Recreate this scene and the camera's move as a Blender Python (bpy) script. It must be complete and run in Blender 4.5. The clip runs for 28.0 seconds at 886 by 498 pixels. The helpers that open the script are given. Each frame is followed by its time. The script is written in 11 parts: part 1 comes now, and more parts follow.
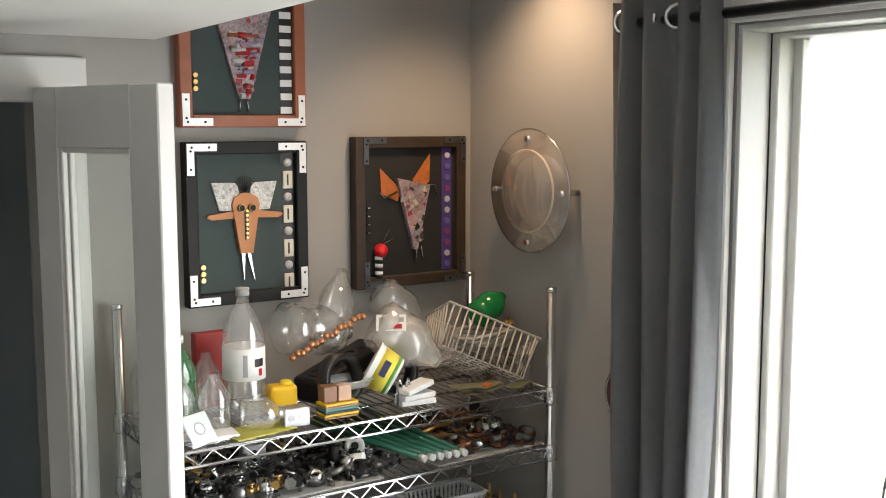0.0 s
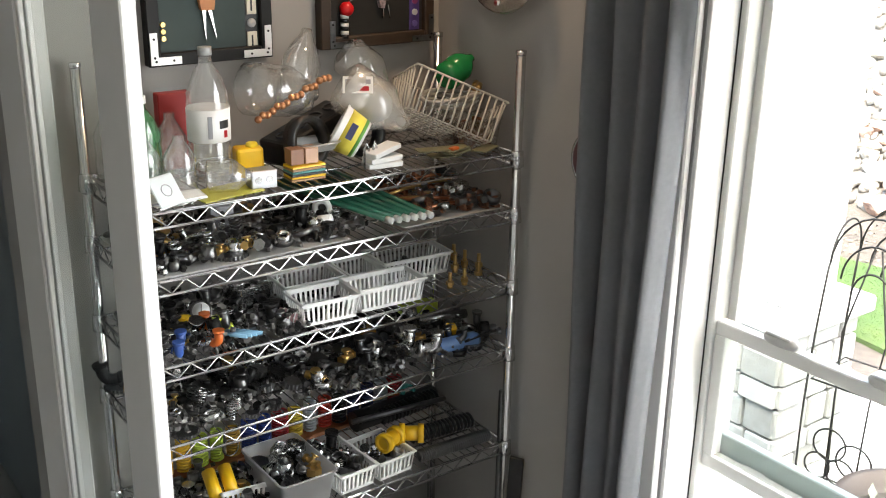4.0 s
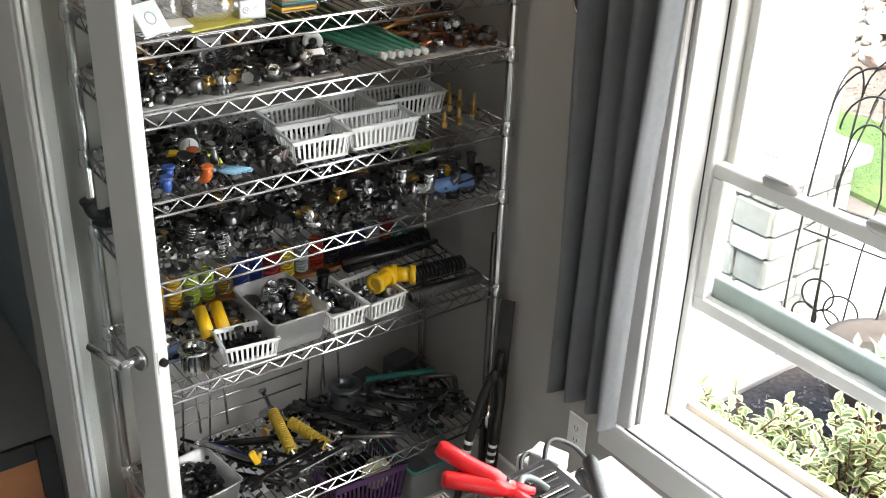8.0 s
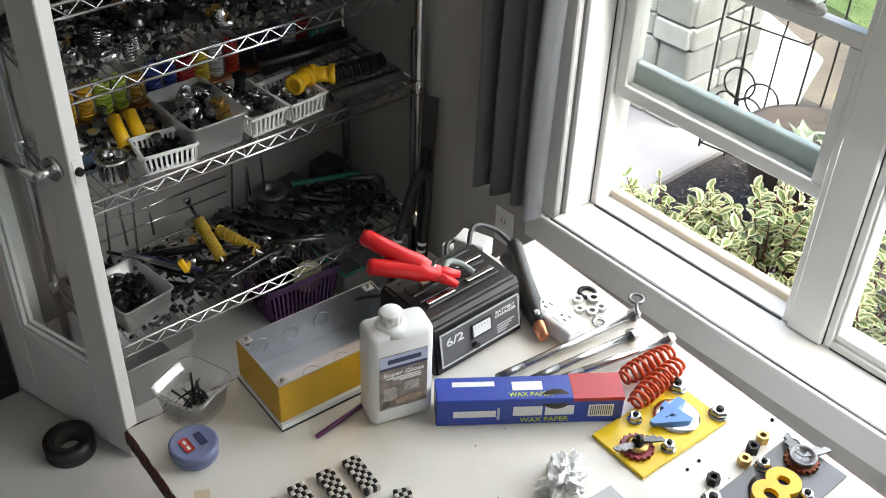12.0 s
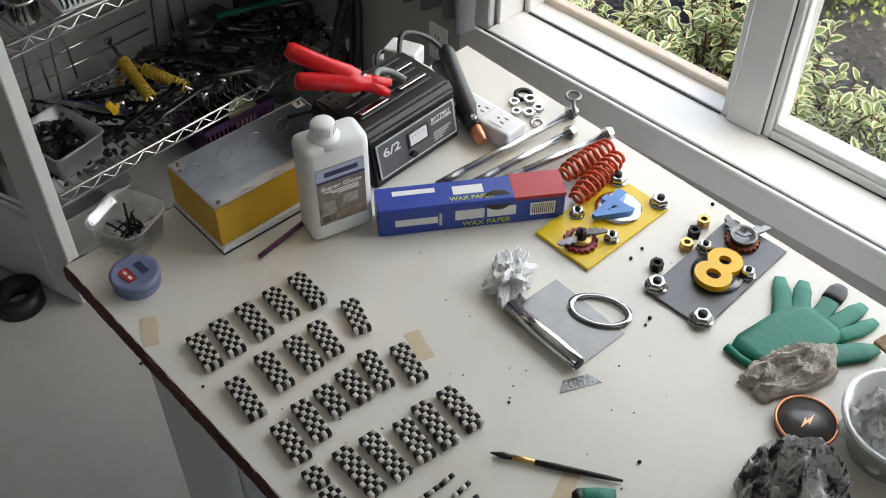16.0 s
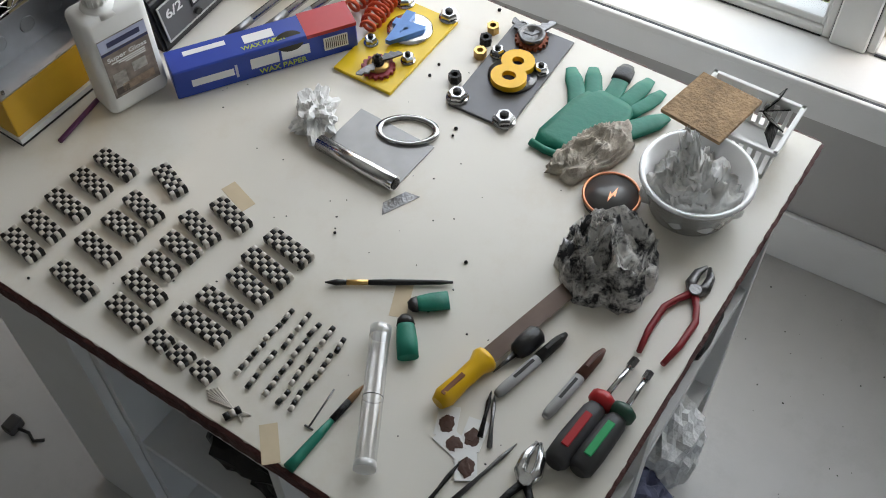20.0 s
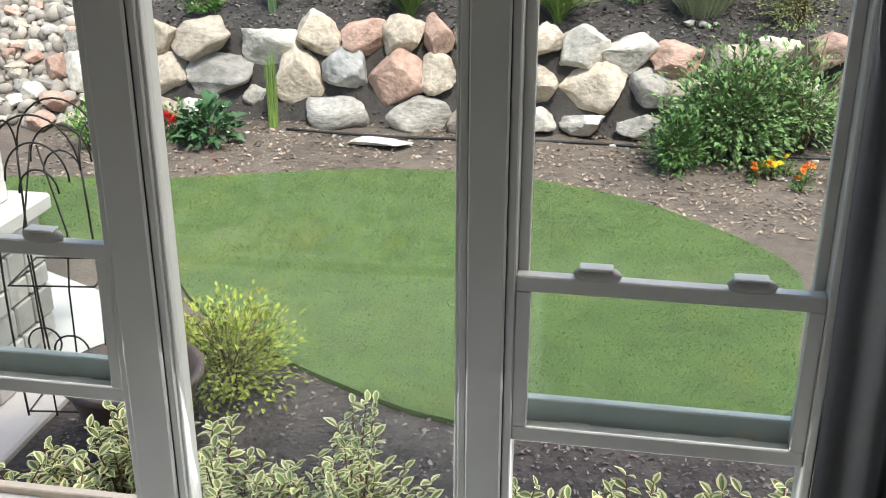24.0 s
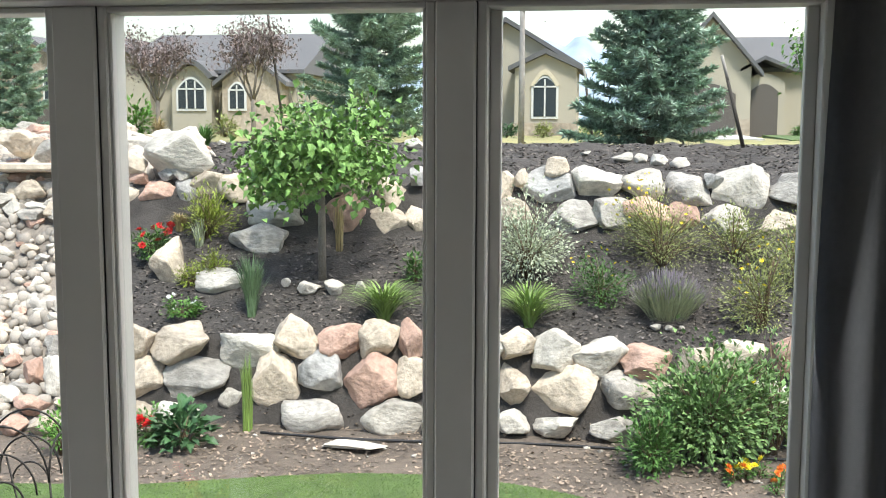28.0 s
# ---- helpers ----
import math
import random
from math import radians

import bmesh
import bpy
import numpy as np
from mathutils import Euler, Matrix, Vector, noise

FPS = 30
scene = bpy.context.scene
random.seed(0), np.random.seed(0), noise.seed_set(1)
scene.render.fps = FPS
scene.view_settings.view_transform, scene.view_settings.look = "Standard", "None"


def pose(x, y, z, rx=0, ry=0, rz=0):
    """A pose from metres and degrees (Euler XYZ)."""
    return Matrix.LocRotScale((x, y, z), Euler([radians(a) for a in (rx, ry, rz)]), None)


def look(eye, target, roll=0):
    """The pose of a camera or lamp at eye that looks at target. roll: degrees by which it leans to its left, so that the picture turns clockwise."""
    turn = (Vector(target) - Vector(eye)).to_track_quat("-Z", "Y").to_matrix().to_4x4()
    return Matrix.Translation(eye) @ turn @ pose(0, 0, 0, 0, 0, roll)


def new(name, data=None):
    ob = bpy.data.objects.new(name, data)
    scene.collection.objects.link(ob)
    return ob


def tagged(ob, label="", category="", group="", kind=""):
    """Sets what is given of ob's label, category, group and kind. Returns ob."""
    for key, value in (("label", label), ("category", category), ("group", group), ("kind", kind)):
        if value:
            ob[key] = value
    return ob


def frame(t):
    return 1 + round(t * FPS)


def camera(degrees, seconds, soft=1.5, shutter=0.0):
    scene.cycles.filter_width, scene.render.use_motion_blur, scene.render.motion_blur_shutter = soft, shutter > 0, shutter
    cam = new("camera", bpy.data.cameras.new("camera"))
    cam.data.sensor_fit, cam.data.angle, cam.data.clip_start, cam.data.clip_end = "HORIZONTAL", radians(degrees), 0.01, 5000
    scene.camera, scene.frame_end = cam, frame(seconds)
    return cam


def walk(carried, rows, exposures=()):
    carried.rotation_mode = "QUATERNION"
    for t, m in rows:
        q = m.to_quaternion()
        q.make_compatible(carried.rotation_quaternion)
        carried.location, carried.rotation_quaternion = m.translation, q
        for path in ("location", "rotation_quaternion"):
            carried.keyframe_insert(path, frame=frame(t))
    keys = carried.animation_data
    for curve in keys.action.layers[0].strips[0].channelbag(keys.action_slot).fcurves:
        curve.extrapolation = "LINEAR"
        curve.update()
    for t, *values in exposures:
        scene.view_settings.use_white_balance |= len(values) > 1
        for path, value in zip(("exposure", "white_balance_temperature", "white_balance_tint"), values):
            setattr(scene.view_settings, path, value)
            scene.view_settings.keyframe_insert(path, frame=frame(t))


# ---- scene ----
cam = camera(45.3, 28.0, soft=1.0)
PATH = [
    (0, (-1.7759, -2.4358, 2.2645), (-0.6561, -0.7947, 2.0345), -0.08),
    (0.5, (-1.7787, -2.4338, 2.2670), (-0.6362, -0.8270, 1.9310), 0.22),
    (1, (-1.7757, -2.4329, 2.2679), (-0.6438, -0.8411, 1.8379), -0.09),
    (1.5, (-1.7816, -2.4276, 2.2725), (-0.6406, -0.8594, 1.7840), 0.27),
    (2, (-1.7890, -2.4128, 2.2854), (-0.6420, -0.8670, 1.7424), 0.34),
    (2.5, (-1.7860, -2.4184, 2.2856), (-0.6365, -0.8867, 1.7089), 0.78),
    (3, (-1.7790, -2.4196, 2.2804), (-0.6498, -0.8882, 1.6643), 0.63),
    (3.5, (-1.7758, -2.4195, 2.2783), (-0.6532, -0.8939, 1.6360), 0.84),
    (5.5, (-1.7752, -2.3995, 2.2538), (-0.6634, -0.9257, 1.4847), 1.72),
    (6, (-1.7731, -2.3996, 2.2511), (-0.6623, -0.9399, 1.4539), 2.16),
    (6.5, (-1.7693, -2.3973, 2.2448), (-0.6663, -0.9495, 1.4159), 2.07),
    (7, (-1.7635, -2.3928, 2.2351), (-0.6693, -0.9590, 1.3709), 2.21),
    (7.5, (-1.7581, -2.3928, 2.2292), (-0.6712, -0.9753, 1.3296), 2.15),
    (8, (-1.7595, -2.3909, 2.2267), (-0.6875, -0.9770, 1.3038), 2.11),
    (8.5, (-1.7607, -2.3914, 2.2227), (-0.6915, -0.9920, 1.2748), 2.52),
    (9, (-1.7578, -2.3914, 2.2164), (-0.6961, -1.0121, 1.2314), 2.32),
    (9.5, (-1.7538, -2.3943, 2.2094), (-0.6913, -1.0442, 1.1856), 2.27),
    (10, (-1.7513, -2.3941, 2.2048), (-0.6949, -1.0719, 1.1390), 2.36),
    (10.5, (-1.7515, -2.3939, 2.1968), (-0.6933, -1.1069, 1.0906), 2.41),
    (11, (-1.7517, -2.4036, 2.1934), (-0.6834, -1.1527, 1.0560), 2.68),
    (11.5, (-1.7497, -2.4047, 2.1864), (-0.6845, -1.1947, 1.0026), 2.41),
    (12, (-1.7485, -2.4073, 2.1825), (-0.6852, -1.2263, 0.9683), 2.13),
    (12.5, (-1.7470, -2.4072, 2.1760), (-0.7064, -1.2532, 0.9168), 1.74),
    (14.5, (-1.7403, -2.4261, 2.1549), (-0.7273, -1.3633, 0.7968), 0.79),
    (15, (-1.7407, -2.4252, 2.1458), (-0.7345, -1.4013, 0.7533), 0.72),
    (15.5, (-1.7403, -2.4268, 2.1375), (-0.7254, -1.4394, 0.7251), 0.84),
    (16, (-1.7418, -2.4293, 2.1303), (-0.7451, -1.4616, 0.6915), 0.17),
    (16.5, (-1.7427, -2.4379, 2.1216), (-0.7490, -1.4960, 0.6638), -0.35),
    (17, (-1.7450, -2.4468, 2.1148), (-0.7548, -1.5433, 0.6305), -0.43),
    (17.5, (-1.7476, -2.4594, 2.1084), (-0.7750, -1.5947, 0.5898), -0.98),
    (18, (-1.7475, -2.4598, 2.1061), (-0.7968, -1.6515, 0.5432), -1.29),
    (18.5, (-1.7476, -2.4705, 2.1038), (-0.8072, -1.7100, 0.5109), -1.63),
    (19, (-1.7445, -2.4828, 2.1054), (-0.8066, -1.7403, 0.5026), -2.56),
    (19.5, (-1.7413, -2.4998, 2.1131), (-0.7893, -1.7805, 0.5080), -2.86),
    (20, (-1.7551, -2.5028, 2.1280), (-0.7463, -1.8748, 0.5193), -1.44),
    (20.5, (-1.7432, -2.5234, 2.1300), (-0.6466, -1.9762, 0.5495), -0.82),
    (21, (-1.7368, -2.5464, 2.1385), (-0.5916, -2.0475, 0.5766), -1.45),
    (21.5, (-1.7331, -2.5587, 2.1528), (-0.4203, -2.1045, 0.7140), -0.96),
    (22, (-1.7429, -2.5615, 2.1760), (-0.2772, -2.1486, 0.8794), -0.35),
    (22.5, (-1.7668, -2.5554, 2.1934), (-0.1442, -2.1985, 1.0800), 0.50),
    (24.5, (-1.8439, -2.6286, 2.1469), (0.0057, -2.3012, 1.4602), -0.20),
    (25, (-1.8562, -2.6383, 2.1576), (0.0232, -2.3112, 1.5572), -0.38),
    (25.5, (-1.8708, -2.6366, 2.1666), (0.0318, -2.3128, 1.6417), -0.40),
    (26, (-1.8817, -2.6340, 2.1711), (0.0296, -2.3150, 1.6758), -0.53),
    (26.5, (-1.8905, -2.6271, 2.1766), (0.0299, -2.3112, 1.7156), -0.25),
    (27, (-1.8978, -2.6261, 2.1871), (0.0383, -2.3091, 1.7984), -0.37),
    (27.5, (-1.8882, -2.6337, 2.2165), (0.0640, -2.3183, 1.9178), -0.16),
    (28, (-1.8893, -2.6383, 2.2306), (0.0746, -2.3381, 2.0000), 0.17),
]
walk(cam, [(t, look(eye, target, roll)) for t, eye, target, roll in PATH],
     exposures=[(0, 2.85), (3.5, 2.82), (8, 2.85), (11, 2.42), (12.5, 1.85), (15, 1.55), (18, 1.4), (20, 1.45), (21, 1.4), (22, 0.95), (24.5, 1.15), (28, 1.28)])

# ---- body ----
# world, sun and window light
world = bpy.data.worlds.new("sky")
scene.world = world
world.use_nodes = True
wn = world.node_tree
sky = wn.nodes.new("ShaderNodeTexSky")
sky.sky_type = "NISHITA"
sky.sun_disc = False
sky.sun_elevation = radians(52)
sky.sun_rotation = radians(150)
sky.air_density = 1.2
sky.dust_density = 3.0
sky.ozone_density = 1.0
bg = wn.nodes["Background"]
wn.links.new(sky.outputs[0], bg.inputs[0])
bg.inputs[1].default_value = 0.15

sun = new("sun", bpy.data.lights.new("sun", "SUN"))
sun.data.energy = 2.6
sun.data.angle = radians(12)
sun.data.color = (1.0, 0.95, 0.88)
sun.matrix_world = look((0, 0, 24), (13, 7, 0))


def area_lamp(name, eye, target, w, h, watts, color=(0.97, 0.98, 0.97)):
    lamp = new(name, bpy.data.lights.new(name, "AREA"))
    lamp.data.shape = "RECTANGLE"
    lamp.data.size, lamp.data.size_y = w, h
    lamp.data.energy = watts
    lamp.data.color = color
    lamp.matrix_world = look(eye, target)
    return lamp


# daylight through the large window, and an added fill lamp behind the camera
area_lamp("daylight_main", (-0.03, -2.0, 1.55), (-2.0, -2.0, 1.15), 2.0, 1.75, 10.2)
area_lamp("rear_fill", (-2.8, -5.42, 1.6), (-2.0, 0, 1.2), 1.4, 1.5, 0.7)
# warm recessed ceiling light in the corner
warm = new("corner_downlight", bpy.data.lights.new("corner_downlight", "SPOT"))
warm.data.energy = 3.6
warm.data.color = (1.0, 0.68, 0.42)
warm.data.spot_size = radians(110)
warm.data.spot_blend = 0.8
warm.data.shadow_soft_size = 0.04
warm.matrix_world = look((-0.22, -0.42, 2.80), (-0.2, -0.3, 0.0))


# ---- materials ----
def mat(name, col, rough=0.55, metal=0.0, var=0.12, scale=25.0, bump=0.0, bscale=120.0, rand=0.0, spec=0.5, stain=None, stain_amt=0.0, stain_scale=4.0, island=0.0):
    """A surface with mottling at two scales, optional stains, bump and per-object variation."""
    m = bpy.data.materials.new(name)
    m.use_nodes = True
    nt = m.node_tree
    N, L = nt.nodes, nt.links
    p = N["Principled BSDF"]
    p.inputs["Roughness"].default_value = rough
    p.inputs["Metallic"].default_value = metal
    p.inputs["Specular IOR Level"].default_value = spec
    tc = N.new("ShaderNodeTexCoord")
    n1 = N.new("ShaderNodeTexNoise")
    n1.inputs["Scale"].default_value = scale
    n1.inputs["Detail"].default_value = 5
    n2 = N.new("ShaderNodeTexNoise")
    n2.inputs["Scale"].default_value = scale * 0.13
    n2.inputs["Detail"].default_value = 3
    L.new(tc.outputs["Object"], n1.inputs["Vector"])
    L.new(tc.outputs["Object"], n2.inputs["Vector"])
    add = N.new("ShaderNodeMath")
    add.operation = "ADD"
    L.new(n1.outputs["Fac"], add.inputs[0])
    L.new(n2.outputs["Fac"], add.inputs[1])
    last = add.outputs[0]
    mr = N.new("ShaderNodeMapRange")
    mr.inputs["From Min"].default_value = 0.6
    mr.inputs["From Max"].default_value = 1.4
    mr.inputs["To Min"].default_value = 1 - var
    mr.inputs["To Max"].default_value = 1 + var
    L.new(last, mr.inputs["Value"])
    val = mr.outputs[0]
    if rand or island:
        src = N.new("ShaderNodeObjectInfo") if rand else N.new("ShaderNodeNewGeometry")
        r = N.new("ShaderNodeMapRange")
        amt = rand or island
        r.inputs["To Min"].default_value = 1 - amt
        r.inputs["To Max"].default_value = 1 + amt
        L.new(src.outputs["Random" if rand else "Random Per Island"], r.inputs["Value"])
        mu = N.new("ShaderNodeMath")
        mu.operation = "MULTIPLY"
        L.new(val, mu.inputs[0])
        L.new(r.outputs[0], mu.inputs[1])
        val = mu.outputs[0]
    hsv = N.new("ShaderNodeHueSaturation")
    hsv.inputs["Color"].default_value = (*col, 1)
    L.new(val, hsv.inputs["Value"])
    colour = hsv.outputs[0]
    if stain:
        n3 = N.new("ShaderNodeTexNoise")
        n3.inputs["Scale"].default_value = stain_scale
        n3.inputs["Detail"].default_value = 8
        n3.inputs["Roughness"].default_value = 0.7
        L.new(tc.outputs["Object"], n3.inputs["Vector"])
        ms = N.new("ShaderNodeMapRange")
        ms.inputs["From Min"].default_value = 0.52
        ms.inputs["From Max"].default_value = 0.72
        ms.inputs["To Max"].default_value = stain_amt
        L.new(n3.outputs["Fac"], ms.inputs["Value"])
        mx = N.new("ShaderNodeMix")
        mx.data_type = "RGBA"
        L.new(ms.outputs[0], mx.inputs["Factor"])
        L.new(colour, mx.inputs["A"])
        mx.inputs["B"].default_value = (*stain, 1)
        colour = mx.outputs["Result"]
    L.new(colour, p.inputs["Base Color"])
    if bump:
        nb = N.new("ShaderNodeTexNoise")
        nb.inputs["Scale"].default_value = bscale
        nb.inputs["Detail"].default_value = 4
        L.new(tc.outputs["Object"], nb.inputs["Vector"])
        b = N.new("ShaderNodeBump")
        b.inputs["Strength"].default_value = bump
        b.inputs["Distance"].default_value = 0.01
        L.new(nb.outputs["Fac"], b.inputs["Height"])
        L.new(b.outputs[0], p.inputs["Normal"])
    return m


def facing_gloss(nt, base, power=4.0, low=0.04, rough=0.02):
    """Adds a mirror film that grows at grazing angles over a shader."""
    N, L = nt.nodes, nt.links
    lw = N.new("ShaderNodeLayerWeight")
    lw.inputs["Blend"].default_value = 0.5
    pw = N.new("ShaderNodeMath")
    pw.operation = "POWER"
    pw.inputs[1].default_value = power
    L.new(lw.outputs["Facing"], pw.inputs[0])
    mr = N.new("ShaderNodeMapRange")
    mr.inputs["To Min"].default_value = low
    mr.inputs["To Max"].default_value = 0.75
    L.new(pw.outputs[0], mr.inputs["Value"])
    gl = N.new("ShaderNodeBsdfGlossy")
    gl.inputs["Roughness"].default_value = rough
    mix = N.new("ShaderNodeMixShader")
    L.new(mr.outputs[0], mix.inputs[0])
    L.new(base, mix.inputs[1])
    L.new(gl.outputs[0], mix.inputs[2])
    L.new(mix.outputs[0], N["Material Output"].inputs["Surface"])


def clear_plastic(name, col=(1, 1, 1), rough=0.08, alpha=0.22):
    """Thin clear plastic: see-through film with gloss."""
    m = bpy.data.materials.new(name)
    m.use_nodes = True
    N, L = m.node_tree.nodes, m.node_tree.links
    p = N["Principled BSDF"]
    p.inputs["Base Color"].default_value = (*col, 1)
    p.inputs["Roughness"].default_value = rough
    tr = N.new("ShaderNodeBsdfTransparent")
    tr.inputs[0].default_value = (*[0.7 + 0.3 * c for c in col], 1)
    mix = N.new("ShaderNodeMixShader")
    mix.inputs[0].default_value = alpha * 0.7
    L.new(tr.outputs[0], mix.inputs[1])
    L.new(p.outputs[0], mix.inputs[2])
    facing_gloss(m.node_tree, mix.outputs[0], 1.6, 0.11, rough)
    return m


def pane_glass(name, tint=(0.97, 0.99, 0.98)):
    m = bpy.data.materials.new(name)
    m.use_nodes = True
    N = m.node_tree.nodes
    N.remove(N["Principled BSDF"])
    tr = N.new("ShaderNodeBsdfTransparent")
    tr.inputs[0].default_value = (*tint, 1)
    facing_gloss(m.node_tree, tr.outputs[0], 5.0, 0.03, 0.01)
    return m


M = dict(
    wall=mat("grey_wall_paint", (0.345, 0.332, 0.315), 0.75, var=0.04, scale=6, bump=0.06, bscale=260),
    ceiling=mat("white_ceiling_paint", (0.74, 0.73, 0.70), 0.8, var=0.03, scale=8, bump=0.1, bscale=200),
    trim=mat("white_trim_paint", (0.62, 0.612, 0.595), 0.4, var=0.03, scale=12, bump=0.03, bscale=90),
    vinyl=mat("white_window_vinyl", (0.62, 0.615, 0.59), 0.35, var=0.03, scale=15),
    floor=mat("painted_white_floor", (0.43, 0.425, 0.41), 0.38, var=0.07, scale=7, bump=0.08, bscale=40, stain=(0.28, 0.27, 0.25), stain_amt=0.35, stain_scale=5),
    bench=mat("white_laminate_top", (0.70, 0.672, 0.61), 0.28, var=0.03, scale=9, stain=(0.55, 0.47, 0.34), stain_amt=0.45, stain_scale=3.2),
    bench_edge=mat("dark_red_worn_edge", (0.06, 0.014, 0.012), 0.7, var=0.4, scale=60, bump=0.4, bscale=150),
    white_lam=mat("white_melamine", (0.68, 0.68, 0.67), 0.4, var=0.04, scale=10),
    glass=pane_glass("window_glass"),
    door_glass=pane_glass("door_glass", (0.93, 0.95, 0.94)),
    chrome=mat("chrome_wire", (0.64, 0.64, 0.65), 0.16, 1.0, var=0.08, scale=60),
    steel=mat("worn_steel", (0.15, 0.15, 0.152), 0.3, 1.0, var=0.3, scale=70, bump=0.2, bscale=200, rand=0.35),
    steel_light=mat("bright_zinc", (0.50, 0.505, 0.51), 0.22, 1.0, var=0.2, scale=60, rand=0.2),
    dark_metal=mat("dark_greasy_metal", (0.014, 0.0138, 0.014), 0.42, 0.6, var=0.4, scale=70, bump=0.3, bscale=180, rand=0.3),
    brass=mat("dull_brass", (0.55, 0.36, 0.13), 0.35, 1.0, var=0.25, scale=60, rand=0.2),
    copper=mat("copper", (0.62, 0.27, 0.15), 0.32, 1.0, var=0.25, scale=60),
    curtain=mat("grey_curtain_cloth", (0.225, 0.228, 0.24), 0.85, var=0.08, scale=80, bump=0.15, bscale=600),
    black=mat("black_plastic", (0.009, 0.009, 0.0095), 0.4, var=0.25, scale=40, bump=0.1, bscale=200),
    white_plastic=mat("white_plastic", (0.76, 0.76, 0.75), 0.42, var=0.04, scale=30),
    wood=mat("plain_wood", (0.30, 0.17, 0.08), 0.55, var=0.25, scale=18, bump=0.15, bscale=90),
    rust_wood=mat("red_brown_wood", (0.30, 0.09, 0.04), 0.45, var=0.25, scale=20),
    stone=mat("field_stone", (0.36, 0.33, 0.30), 0.85, var=0.3, scale=6, bump=0.5, bscale=18, rand=0.35),
    mulch=mat("bark_mulch", (0.058, 0.051, 0.046), 0.95, var=0.6, scale=45, bump=1.0, bscale=40),
    soil=mat("brown_soil", (0.125, 0.100, 0.080), 0.95, var=0.45, scale=18, bump=0.9, bscale=40),
    concrete=mat("pale_concrete", (0.50, 0.49, 0.46), 0.85, var=0.1, scale=8, bump=0.2, bscale=80),
)
M["glass"].use_backface_culling = False


def simple(name, col, rough=0.5, metal=0.0, **kw):
    if name not in M:
        M[name] = mat(name, col, rough, metal, **kw)
    return M[name]


# ---- mesh helpers ----
def part(name, bm, material, parent=None, label=""):
    me = bpy.data.meshes.new(name)
    bm.to_mesh(me)
    bm.free()
    me.materials.append(material)
    ob = new(name, me)
    if parent is not None:
        ob.parent = parent
    if label:
        tagged(ob, label)
    return ob


def thing(name, at=(0, 0, 0), label="", category="", group="", kind="", rz=0.0, rx=0.0, ry=0.0):
    ob = new(name)
    ob.matrix_basis = pose(*at, rx, ry, rz)
    return tagged(ob, label, category, group, kind)


def solid(name, bm, material, label="", category="", group="", kind="", at=None, rz=0.0, rx=0.0, ry=0.0):
    ob = part(name, bm, material)
    if at is not None:
        ob.matrix_basis = pose(*at, rx, ry, rz)
    return tagged(ob, label, category, group, kind)


def smooth(bm, on=True):
    for f in bm.faces:
        f.smooth = on
    return bm


def box(x0, y0, z0, x1, y1, z1, bev=0.0, seg=1, bm=None):
    b = bmesh.new()
    m = Matrix.Translation(((x0 + x1) / 2, (y0 + y1) / 2, (z0 + z1) / 2)) @ Matrix.Diagonal((abs(x1 - x0), abs(y1 - y0), abs(z1 - z0), 1))
    bmesh.ops.create_cube(b, size=1, matrix=m)
    if bev:
        bmesh.ops.bevel(b, geom=b.edges[:], offset=bev, segments=seg, affect="EDGES", profile=0.5)
    return join(bm, b)


def join(bm, b, m=None):
    if m is not None:
        b.transform(m)
    if bm is None:
        return b
    me = bpy.data.meshes.new("tmp")
    b.to_mesh(me)
    b.free()
    bm.from_mesh(me)
    bpy.data.meshes.remove(me)
    return bm


def cyl(p0, p1, r0, r1=None, n=12, cap=True, bm=None, sm=True):
    """A round bar or cone from p0 to p1."""
    r1 = r0 if r1 is None else r1
    p0, p1 = Vector(p0), Vector(p1)
    b = bmesh.new()
    bmesh.ops.create_cone(b, cap_ends=cap, segments=n, radius1=r0, radius2=r1, depth=(p1 - p0).length)
    if sm:
        for f in b.faces:
            f.smooth = len(f.verts) == 4
    q = (p1 - p0).to_track_quat("Z", "Y").to_matrix().to_4x4()
    b.transform(Matrix.Translation((p0 + p1) / 2) @ q)
    return join(bm, b)


def lathe(profile, n=24, bm=None, m=None, close=False):
    """A turned body from (radius, height) pairs."""
    b = bmesh.new()
    rings = []
    for r, z in profile:
        rings.append([b.verts.new((r * math.cos(2 * math.pi * i / n), r * math.sin(2 * math.pi * i / n), z)) for i in range(n)])
    pairs = list(zip(rings, rings[1:])) + ([(rings[-1], rings[0])] if close else [])
    for a, c in pairs:
        for i in range(n):
            b.faces.new((a[i], a[(i + 1) % n], c[(i + 1) % n], c[i])).smooth = True
    if not close:
        if profile[0][0] > 1e-4:
            b.faces.new(rings[0][::-1])
        if profile[-1][0] > 1e-4:
            b.faces.new(rings[-1])
    bmesh.ops.remove_doubles(b, verts=b.verts[:], dist=1e-6)
    return join(bm, b, m)


